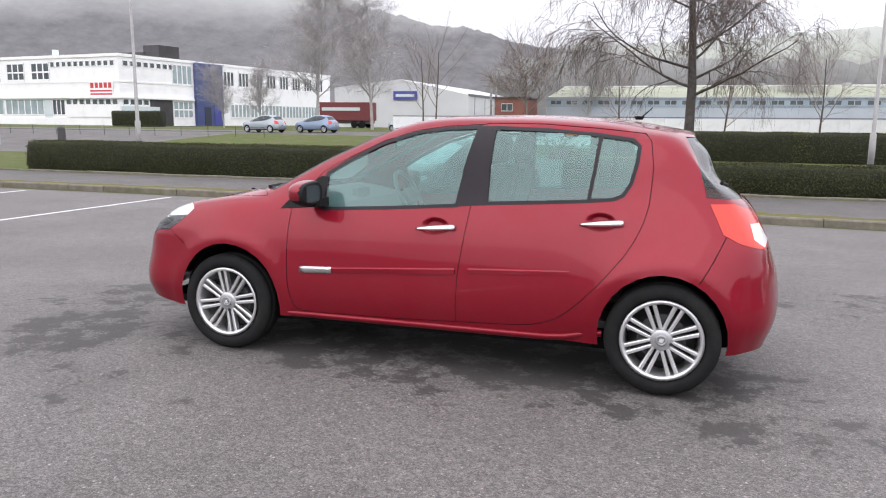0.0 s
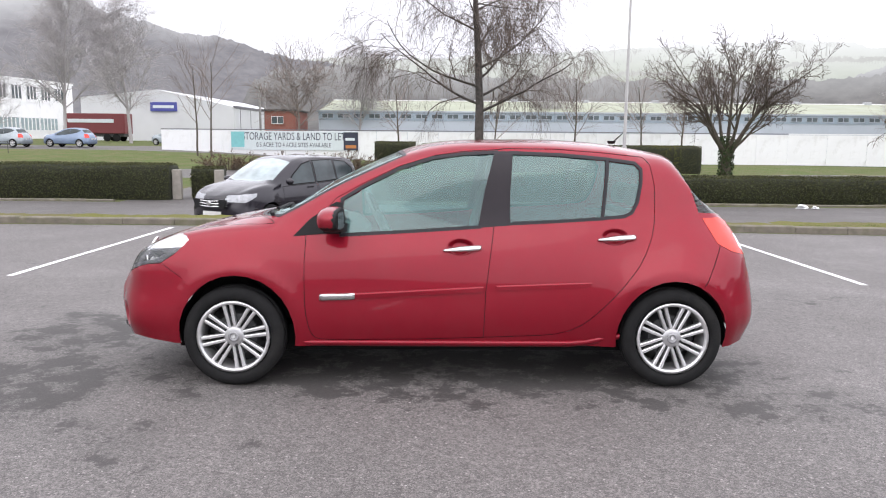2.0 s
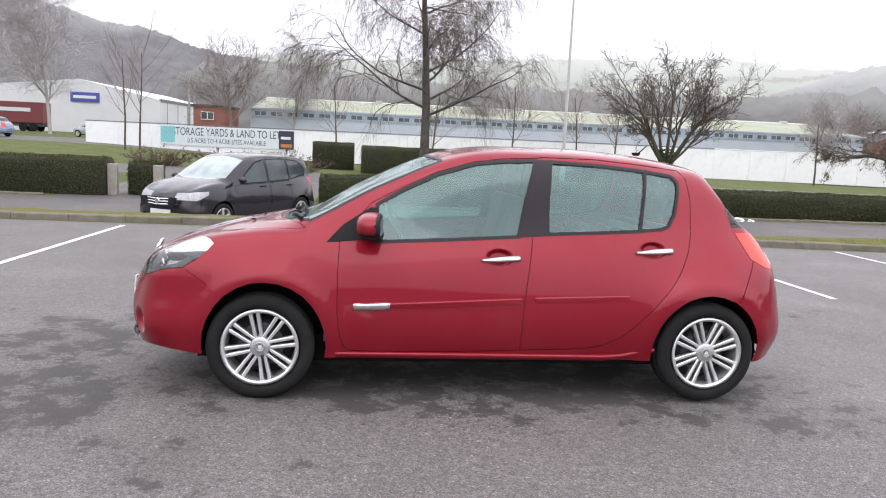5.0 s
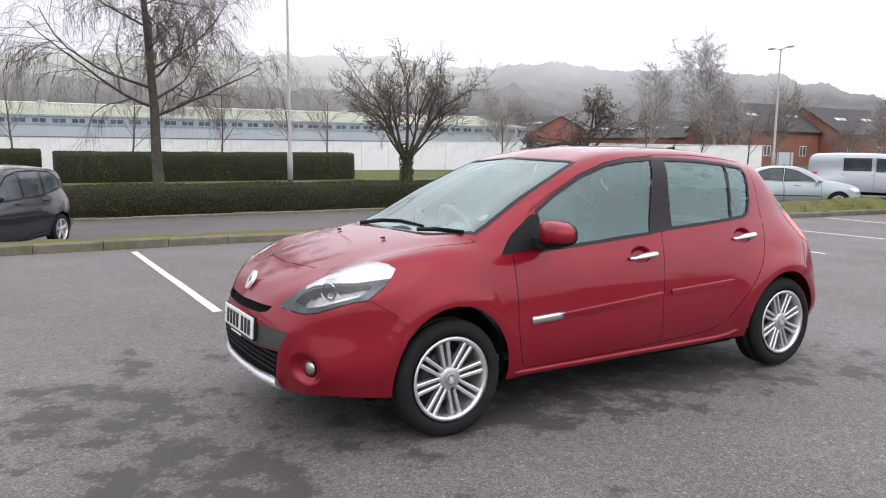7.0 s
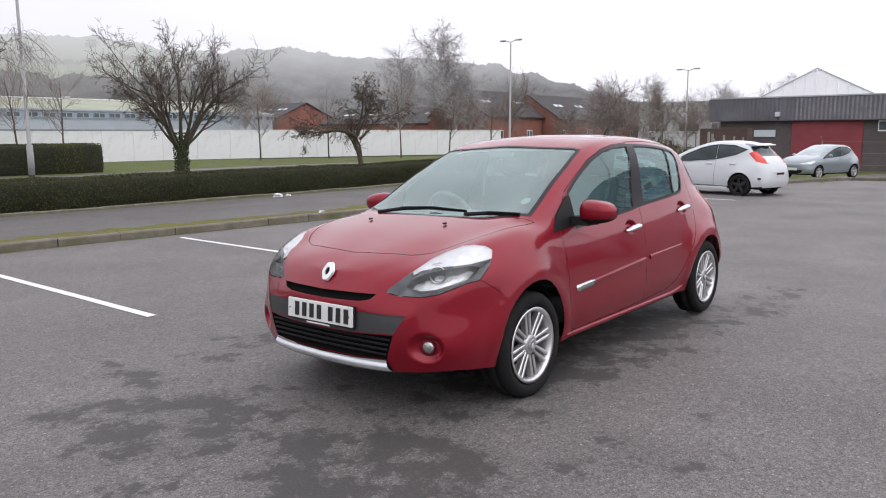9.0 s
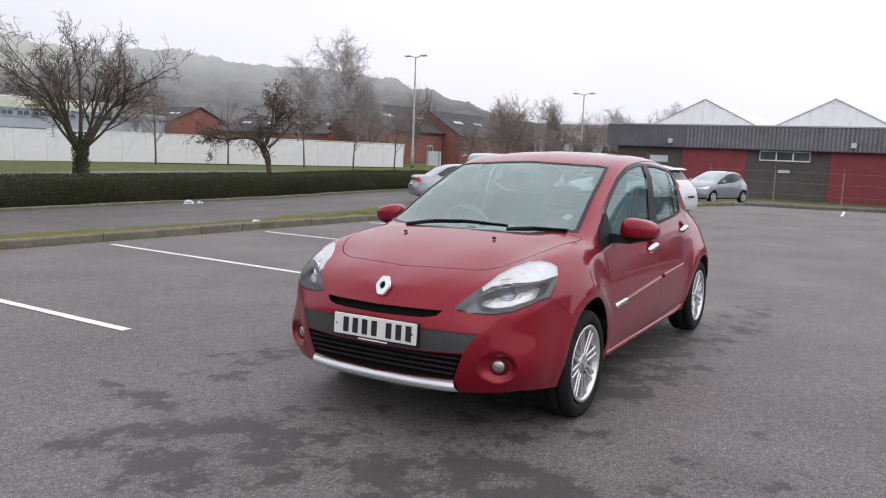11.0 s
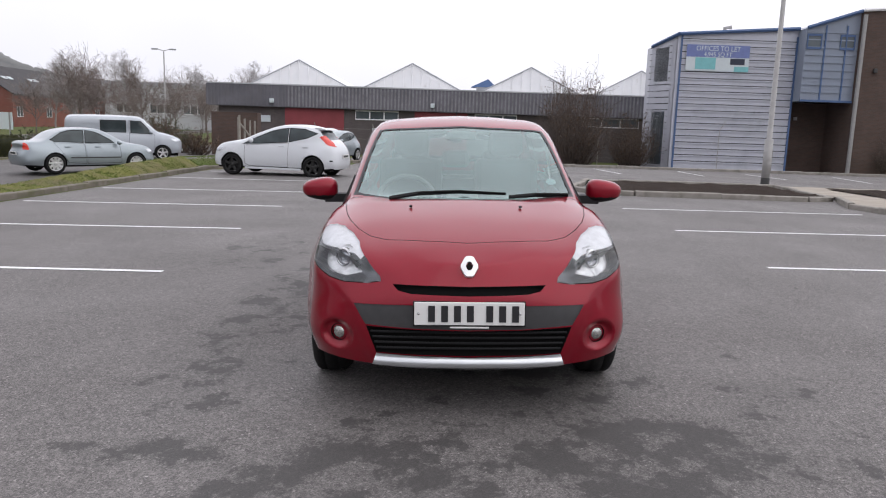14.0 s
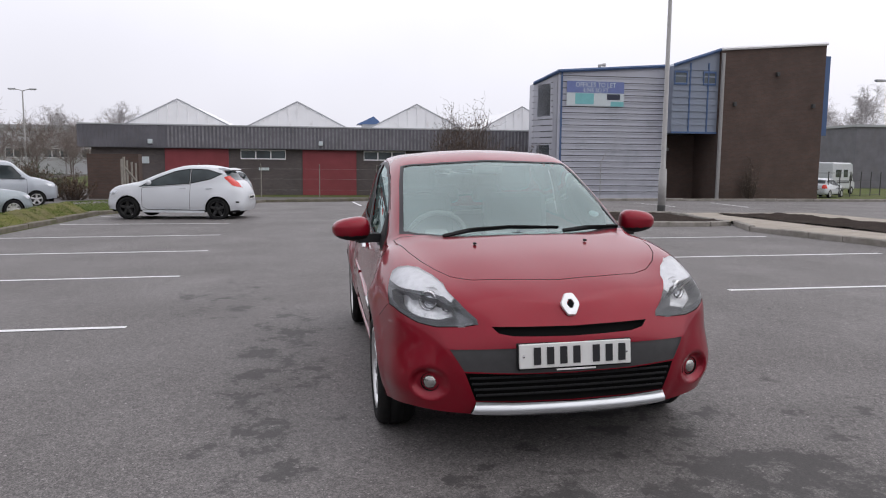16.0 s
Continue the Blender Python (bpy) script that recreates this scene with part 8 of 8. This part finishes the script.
def office():
    """Two-storey office: silver ribbed cladding, blue trims, a brown brick wing and a covered entrance."""
    h = thing("office_block", pose(0, 0, 0), "two-storey office with silver cladding, blue trim and a brown brick wing", "building")
    X = 40.0
    def yz(poly, x0, x1, mat, name, parent=h, label=""):
        bm = bmesh.new()
        a = [bm.verts.new((x0, y, z)) for y, z in poly]
        b = [bm.verts.new((x1, y, z)) for y, z in poly]
        bm.faces.new(a)
        bm.faces.new(b[::-1])
        for i in range(len(poly)):
            bm.faces.new((a[i], b[i], b[(i + 1) % len(poly)], a[(i + 1) % len(poly)]))
        bmesh.ops.recalc_face_normals(bm, faces=bm.faces[:])
        return part(name, bm, mat, parent, label)
    main = yz([(-13.1, -1), (-20.1, -1), (-20.1, 7.55), (-13.1, 7.05)], X, X + 5, M_SILVERCLAD, "wall")
    for i, z in enumerate(np.arange(-.4, 6.9, .375)):
        part("cladding_rib", box(X - .05, X, -20.05, -13.35, z, z + .07), M_SILVERCLAD, main)
    for i, z in enumerate(np.arange(-.33, 6.9, .375)):
        part("cladding_groove", box(X - .012, X, -20.05, -13.35, z + .0, z + .055), M_GREYPLASTIC, main)
    # splayed corner with windows
    bm = bmesh.new()
    v = [bm.verts.new(p) for p in ((X, -13.1, -1), (X + 2.2, -12.15, -1), (X + 2.2, -12.15, 6.5), (X, -13.1, 7.05), (X + 3.2, -13.1, -1), (X + 3.2, -12.15, -1), (X + 3.2, -12.15, 6.5), (X + 3.2, -13.1, 7.05))]
    for f in ((0, 1, 2, 3), (1, 5, 6, 2), (3, 2, 6, 7)):
        bm.faces.new([v[i] for i in f])
    corner = part("corner_wall", bm, M_SILVERCLAD, h)
    ang = math.degrees(math.atan2(.95, 2.2))
    def slab(a0, a1, z0, z1, d, mat, name, parent):
        return_ob = part(name, box(a0, a1, -d, 0, z0, z1), mat, parent)
        return_ob.matrix_basis = pose(X, -13.1, 0, 0, 0, ang)
        return return_ob
    for z0, z1 in ((4.4, 6.4), (-.6, 2.6)):
        w = slab(.75, 2.0, z0, z1, .04, M_WINDOW, "window", corner)
        for a in (.72, 1.3, 1.95):
            slab(a, a + .09, z0 - .05, z1 + .05, .09, M_BLUETRIM, "window_frame", w)
        slab(.72, 2.05, z1, z1 + .1, .09, M_BLUETRIM, "window_frame", w)
        slab(.72, 2.05, z0 - .1, z0, .09, M_BLUETRIM, "window_frame", w)
    for z in np.arange(-.33, 6.5, .375):
        if 2.6 < z < 4.3:
            slab(.5, 2.5, z, z + .06, .03, M_GREYPLASTIC, "cladding_groove", corner)
        else:
            slab(.5, .70, z, z + .06, .03, M_GREYPLASTIC, "cladding_groove", corner)
            slab(2.1, 2.5, z, z + .06, .03, M_GREYPLASTIC, "cladding_groove", corner)
    # glazed side door under the corner window
    slab(.80, 1.05, -.6, 2.6, .07, M_BLUETRIM, "door_panel", corner)
    for a in (1.42, 1.86):
        slab(a, a + .05, -.6, 2.2, .10, M_SIGNPALE, "door_frame", corner)
    for z in (-.1, .7, 1.5, 2.15):
        slab(1.40, 1.91, z, z + .05, .10, M_SIGNPALE, "door_frame", corner)
    for y in (-13.30, -20.06):
        part("corner_trim", box(X - .075, X, y - .05, y + .05, -1, 7.1), M_BLUETRIM, main)
    part("bracket_pole", tube([(X - .25, -15.9, -1), (X - .25, -15.9, 1.55), (X - .25, -16.2, 2.1)], .022, 6), M_GALV, main)
    for a in (.05, .35):
        slab(a, a + .12, -1, 6.9, .07, M_SILVERCLAD, "downpipe", corner)
    # upper wing over the entrance
    wing = yz([(-20.1, 3.4), (-23.1, 3.5), (-23.1, 8.5), (-20.1, 7.5)], X - 1.0, X + 10, M_WINGCLAD, "upper_wing")
    for z in np.arange(3.9, 7.6, .42):
        part("cladding_rib", box(X - 1.05, X - 1.0, -23.0, -20.15, z, z + .07), M_WINGCLAD, wing)
    for y in (-21.2, -22.4):
        part("wing_joint", box(X - 1.06, X - 1.0, y - .04, y + .04, 3.5, 7.7), M_BLUETRIM, wing)
    for y0 in (-21.0, -22.9):
        win(wing, y0, y0 + .85, X - 1.0, 6.35, 7.2, M_BLUETRIM, M_WINDOW, 1, out=-1, axis="y", bar=.12)
    part("wing_sill", box(X - 1.06, X - .9, -23.1, -20.1, 3.38, 3.5), M_BLUETRIM, wing)
    part("entrance_wall", box(X + 1.8, X + 2.2, -23.1, -20.1, -1, 3.4), M_BRICKBROWN, h)
    part("bulkhead_lamp", box(X + 1.66, X + 1.8, -21.3, -21.1, 2.35, 2.55, .03), M_GALV, h)
    br = yz([(-23.1, -1), (-30.2, -1), (-30.2, 9.05), (-23.1, 8.5)], X - 1.2, X + 12, M_BRICKBROWN, "brick_wing", label="plain brown brick wing")
    part("rainwater_pipe", tube([(X - 1.3, -23.2, -1), (X - 1.3, -23.2, 8.3)], .12, 8), M_GALV, br)
    for y, z in ((-24.1, 5.1), (-26.9, 7.0), (-29.45, 5.1)):
        part("wall_lamp", box(X - 1.4, X - 1.2, y - .1, y + .1, z, z + .25, .03), M_POSTDARK, br)
    side = part("side_cladding", box(X - .9, X + 11, -30.75, -30.2, 3.4, 8.4), M_BLUETRIM, h)
    for y0, z0, y1, z1 in ((-13.1, 7.05, -20.1, 7.55), (-20.1, 7.5, -23.1, 8.5), (-12.15, 6.5, -13.1, 7.05)):
        xx = X - .12 if y0 != -20.1 else X - 1.12
        xs = X + 2.1 if y0 == -12.15 else xx
        part("roof_edge", tube([(xs, y0, z0 + .03), (xx, y1, z1 + .03)], .11, 6), M_BLUETRIM, h)
    part("roof_edge", tube([(X - 1.3, -23.1, 8.55), (X - 1.3, -30.2, 9.1)], .10, 6), M_WHITE, h)
    part("roof_vent", tube([(X + 3, -16.8, 7.2), (X + 3, -16.8, 7.9), (X + 3, -17.2, 7.95)], .12, 8), M_GALV, h)
    bn = thing("office_banner", pose(X - .08, -15.45, 5.75), "blue and teal letting banner on the office wall", "banner")
    part("sheet", box(-.03, 0, -1.85, 1.85, -.75, .75), M_SIGNPALE, bn)
    part("blue_band", box(-.04, -.03, -1.85, 1.85, .05, .75), M_BANNERBLUE, bn)
    part("teal_panel", box(-.04, -.03, .1, 1.3, -.65, .02), M_TEAL, bn)
    part("teal_panel", box(-.04, -.03, -1.85, -1.0, -.75, -.45), M_TEAL, bn)
    part("dark_panel", box(-.04, -.03, -1.6, -.75, -.35, .0), M_INK, bn)
    letters("lettering", "OFFICES TO LET", .40, pose(-.05, 0, .53, 90, 0, -90), M_SIGNPALE, bn, squeeze=.9)
    letters("lettering", "4,945 SQ FT", .36, pose(-.05, 0, .20, 90, 0, -90), M_SIGNPALE, bn, squeeze=.9)


office()


def lamp_post(x, y, h, label, r=.09, heads=1, arm=1.0, turn=0, z=None, base=True):
    o = thing("street_lamp", pose(x, y, gz(x, y) - .02 if z is None else z, 0, 0, turn), label, "street lamp", "street lamps")
    part("pole", tube([(0, 0, 0), (0, 0, h * .15), (0, 0, h * .151), (0, 0, h)], [r * 1.6, r * 1.6, r * 1.05, r * .6], 12), M_GALV, o, smooth=True)
    if base:
        part("base_flange", lathe([(.0005, -.03), (r * 2.0, -.03), (r * 2.0, .03), (r * 1.3, .10)], 16), M_POSTDARK, o).matrix_basis = pose(0, 0, .02, 90, 0, 0)
        part("base_sleeve", tube([(0, 0, 0), (0, 0, .30)], r * 1.66, 14), M_POSTDARK, o)
        part("access_door", box(-r * .6, r * .6, -r * 1.66, -r * 1.50, h * .05, h * .12), M_GALV, o)
    for s in ((1,) if heads == 1 else (1, -1)):
        part("arm", tube([(0, 0, h - .05), (s * arm * .5, 0, h + .10), (s * arm, 0, h + .12)], r * .4, 6), M_GALV, o)
        hd = part("lamp_head", box(s * arm - .35, s * arm + .35, -.13, .13, h + .08, h + .22, .04), M_GREYCLAD, o)
        part("lens", box(s * arm - .25, s * arm + .25, -.1, .1, h + .05, h + .09), M_LAMPLENS, hd)
    return o


lamp_post(9.2, 33.5, 11.0, "tall slender grey street lamp behind the hedge", .085, 1, 1.2, 90)
lamp_post(-31.9, 35.0, 12.0, "tall grey concrete street lamp by the factory road", .11, 1, 1.2)
lamp_post(60.0, 43.0, 11.4, "tall street lamp with two heads by the hoarding", .11, 2, 1.0, 90)
lamp_post(78, 31.6, 9.0, "far street lamp with two heads", .10, 2, 1.0, 90)
lamp_post(16.8, -9.25, 9.5, "grey steel lamp post with dark flange in a planted island", .075, 1, 1.0, 0, z=-.17)
lamp_post(41.3, -37.4, 8.0, "slender grey street lamp beyond the office", .09, 1, 1.3, 90)

# small street furniture
sb = thing("site_sign", pose(39, 26.6, gz(39, 26.6), 0, 0, 62), "green and white site sign board on posts", "sign")
part("board", box(-1.0, 1.0, -.04, .0, .9, 1.9), M_SIGNPALE, sb)
part("green_band", box(-1.0, 1.0, -.05, -.04, .9, 1.3), M_TEAL, sb)
for x in (-.8, .8):
    part("sign_post", tube([(x, 0.03, 0), (x, 0.03, 1.9)], .04, 8), M_GALV, sb)
nf = thing("mesh_fence", pose(0, 0, 0), "low grey post and rail fence by the factory road", "fence")
for x in np.arange(-62, -28, 2.5):
    part("fence_post", tube([(x, 46, gz(x, 46)), (x, 46, gz(x, 46) + .8)], .025, 6), M_POSTDARK, nf)
for dz in (.4, .75):
    part("rail", tube([(x, 46, gz(x, 46) + dz) for x in np.arange(-62, -28, 2.5)], .015, 5), M_POSTDARK, nf)
lb = thing("litter_bin", pose(-43, 40, gz(-43, 40)), "black litter bin by the road", "bin")
part("bin_body", lathe([(.0005, 0), (.28, 0), (.28, .9), (.22, 1.0), (.0005, 1.1)], 16), M_POSTDARK, lb).matrix_basis = pose(0, 0, 0, 90, 0, 0)
sg = thing("road_sign", pose(-44.5, 36, gz(-44, 36)), "round white road sign on a grey post", "road sign")
part("sign_post", tube([(0, 0, 0), (0, 0, 2.9)], .045, 8), M_GALV, sg)
part("sign_disc", lathe([(.0005, -.02), (.33, -.02), (.33, .02), (.0005, .02)], 28), M_SIGNPALE, sg).matrix_basis = pose(0, -.06, 2.6)
pf = thing("park_fence", pose(0, 0, 0), "grey post and wire fence beside the workshop", "fence")
for i, (x, y) in enumerate(((27, 9.2), (29, 9.8), (31.5, 10.2), (34, 10.6), (36.5, 11))):
    part("fence_post", tube([(x, y, gz(x, y)), (x, y, gz(x, y) + 1.9)], .05, 6), M_CONCRETE, pf)
part("fence_strut", tube([(29, 9.8, gz(29, 9.8) + 1.7), (30.2, 8.8, gz(30.2, 8.8))], .045, 6), M_CONCRETE, pf)
wf = thing("post_fence", pose(0, 0, 0), "thin grey fence posts with wire before the workshop", "fence")
for y in (9.0, 5.2, 1.5, -2.2, -5.9, -9.6, -12.4):
    part("fence_post", tube([(44.2, y, gz(44.2, y) - .1), (44.2, y, gz(44.2, y) + 1.9), (43.9, y, gz(44.2, y) + 2.15)], .035, 6), M_CONCRETE, wf)
for dz in (.5, 1.2, 1.85):
    part("wire", tube([(44.2, y, gz(44.2, y) + dz) for y in (9.0, 5.2, 1.5, -2.2, -5.9, -9.6, -12.4)], .004, 4), M_GALV, wf)
yf = thing("yard_fence", pose(0, 0, 0), "dark steel mesh fence round the yard beyond the office", "fence")
YF = [(44.0 + 1.0 * k, -31.8 - 1.7 * k) for k in range(9)]
for x, y in YF:
    part("fence_post", tube([(x, y, gz(x, y) - .1), (x, y, gz(x, y) + 2.0)], .04, 6), M_POSTDARK, yf)
for dz in (.1, .7, 1.3, 1.9):
    part("rail", tube([(x, y, gz(x, y) + dz) for x, y in YF], .016, 5), M_POSTDARK, yf)
pw = thing("brick_pier", pose(37.5, 12.6, gz(37.5, 12.6)), "weathered brick wall stub beside the workshop", "wall")
part("pier", box(-.4, .4, -1.6, 1.0, 0, 2.4), M_BRICKBROWN, pw)


def hill(name, az0, az1, R, profile, mat, label, seed, rough):
    """A far hillside: a band of slopes with a tree-lined crest. profile: (azimuth, crest elevation) in degrees."""
    n = int((az1 - az0) * 18)
    az = np.linspace(az0, az1, n)
    pa, pe = zip(*profile)
    el = np.interp(az, pa, pe)
    V, F = [], []
    rows = 8
    for i in range(n):
        a = radians(az[i])
        crest = R * math.tan(radians(el[i]))
        crest += rough * (.5 * noise.noise(Vector((az[i] * .7, seed, 0))) + .34 * abs(noise.noise(Vector((az[i] * 1.9, seed, 5)))) + .20 * abs(noise.noise(Vector((az[i] * 4.7, seed, 9)))) + .12 * abs(noise.noise(Vector((az[i] * 11.0, seed, 2)))))
        for j in range(rows + 1):
            t = j / rows
            rr = R * (1 + .35 * t)
            V.append((rr * math.sin(a), rr * math.cos(a), -4 + (crest * (1 + .35 * t) + 4) * t ** 1.1))
    for i in range(n - 1):
        for j in range(rows):
            k = i * (rows + 1) + j
            F.append((k, k + rows + 1, k + rows + 2, k + 1))
    return solid(name, raw_mesh(name, V, F, mat, True), mat, label, "hill", kind="structure")


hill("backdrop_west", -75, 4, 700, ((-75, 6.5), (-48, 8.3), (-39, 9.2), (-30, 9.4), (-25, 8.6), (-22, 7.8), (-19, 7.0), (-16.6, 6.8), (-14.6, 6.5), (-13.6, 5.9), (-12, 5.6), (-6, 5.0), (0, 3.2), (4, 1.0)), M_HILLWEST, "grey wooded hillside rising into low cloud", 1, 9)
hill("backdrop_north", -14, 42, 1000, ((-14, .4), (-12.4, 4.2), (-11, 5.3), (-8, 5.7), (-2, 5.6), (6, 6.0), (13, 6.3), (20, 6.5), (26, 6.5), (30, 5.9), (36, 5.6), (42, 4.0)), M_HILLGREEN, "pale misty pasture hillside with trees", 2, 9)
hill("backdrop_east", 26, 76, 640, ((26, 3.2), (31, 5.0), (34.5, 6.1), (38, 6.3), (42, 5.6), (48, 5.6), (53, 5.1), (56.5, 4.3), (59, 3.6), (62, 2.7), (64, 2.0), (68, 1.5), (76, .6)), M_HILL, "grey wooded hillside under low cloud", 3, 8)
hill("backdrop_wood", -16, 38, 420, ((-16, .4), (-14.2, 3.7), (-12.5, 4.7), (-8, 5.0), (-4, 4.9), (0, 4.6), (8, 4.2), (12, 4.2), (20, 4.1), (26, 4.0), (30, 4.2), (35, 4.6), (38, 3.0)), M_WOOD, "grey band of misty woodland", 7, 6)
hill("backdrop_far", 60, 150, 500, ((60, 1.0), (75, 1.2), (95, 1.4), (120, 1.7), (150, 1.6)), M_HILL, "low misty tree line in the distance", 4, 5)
# added slope, never in view, that closes the ring of hills
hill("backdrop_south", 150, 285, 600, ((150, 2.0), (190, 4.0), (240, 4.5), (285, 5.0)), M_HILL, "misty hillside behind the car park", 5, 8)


def skyline_trees(name, rows, mat, label, seed):
    """Hedgerow trees far up a hillside: short stems with ragged crowns. rows: (azimuth, elevation, distance, height)."""
    rng = random.Random(seed)
    V, F, P, N = [], [], [], []
    for az, el, R, h in rows:
        a = radians(az)
        x, y, z = R * math.sin(a), R * math.cos(a), R * math.tan(radians(el)) - 1.0
        add_tube(V, F, [np.array((x, y, z)), np.array((x, y, z + h * .5))], [h * .035, h * .02], 4)
        lobes = [(rng.gauss(0, h * .24), rng.uniform(.45, .85) * h, rng.uniform(.16, .27) * h) for _ in range(6)]
        for k in range(200):
            dx, dz, r = rng.choice(lobes)
            u = rng.gauss(0, .5) * r
            P.append(np.array((x + (dx + u) * math.cos(a), y - (dx + u) * math.sin(a) + rng.gauss(0, r * .4), z + dz + rng.gauss(0, .42) * r)))
            N.append(np.array((-math.sin(a), -math.cos(a), 0)))
    LV, LF = leaf_cloud(P, N, 0.75, rng, 0.5)
    k = len(V)
    return solid(name, raw_mesh(name, [tuple(v) for v in V] + LV, F + [tuple(i + k for i in f) for f in LF], mat), mat, label, "trees", kind="stuff")


rng = random.Random(77)
rows = [(26.6, 5.6, 990, 30), (24.8, 5.5, 990, 20), (12.6, 5.5, 990, 26), (13.8, 5.5, 990, 20), (10.8, 5.3, 990, 18), (33.0, 4.8, 990, 26), (-8, 4.8, 990, 22), (-5.5, 4.8, 990, 18)]
rows += [(az, 4.6 + .05 * (az - 20) + .12 * math.sin(az), 1200, rng.uniform(6, 11)) for az in np.arange(-4, 34, .17)]
# these trees glow like the hills, in a tone paled for haze
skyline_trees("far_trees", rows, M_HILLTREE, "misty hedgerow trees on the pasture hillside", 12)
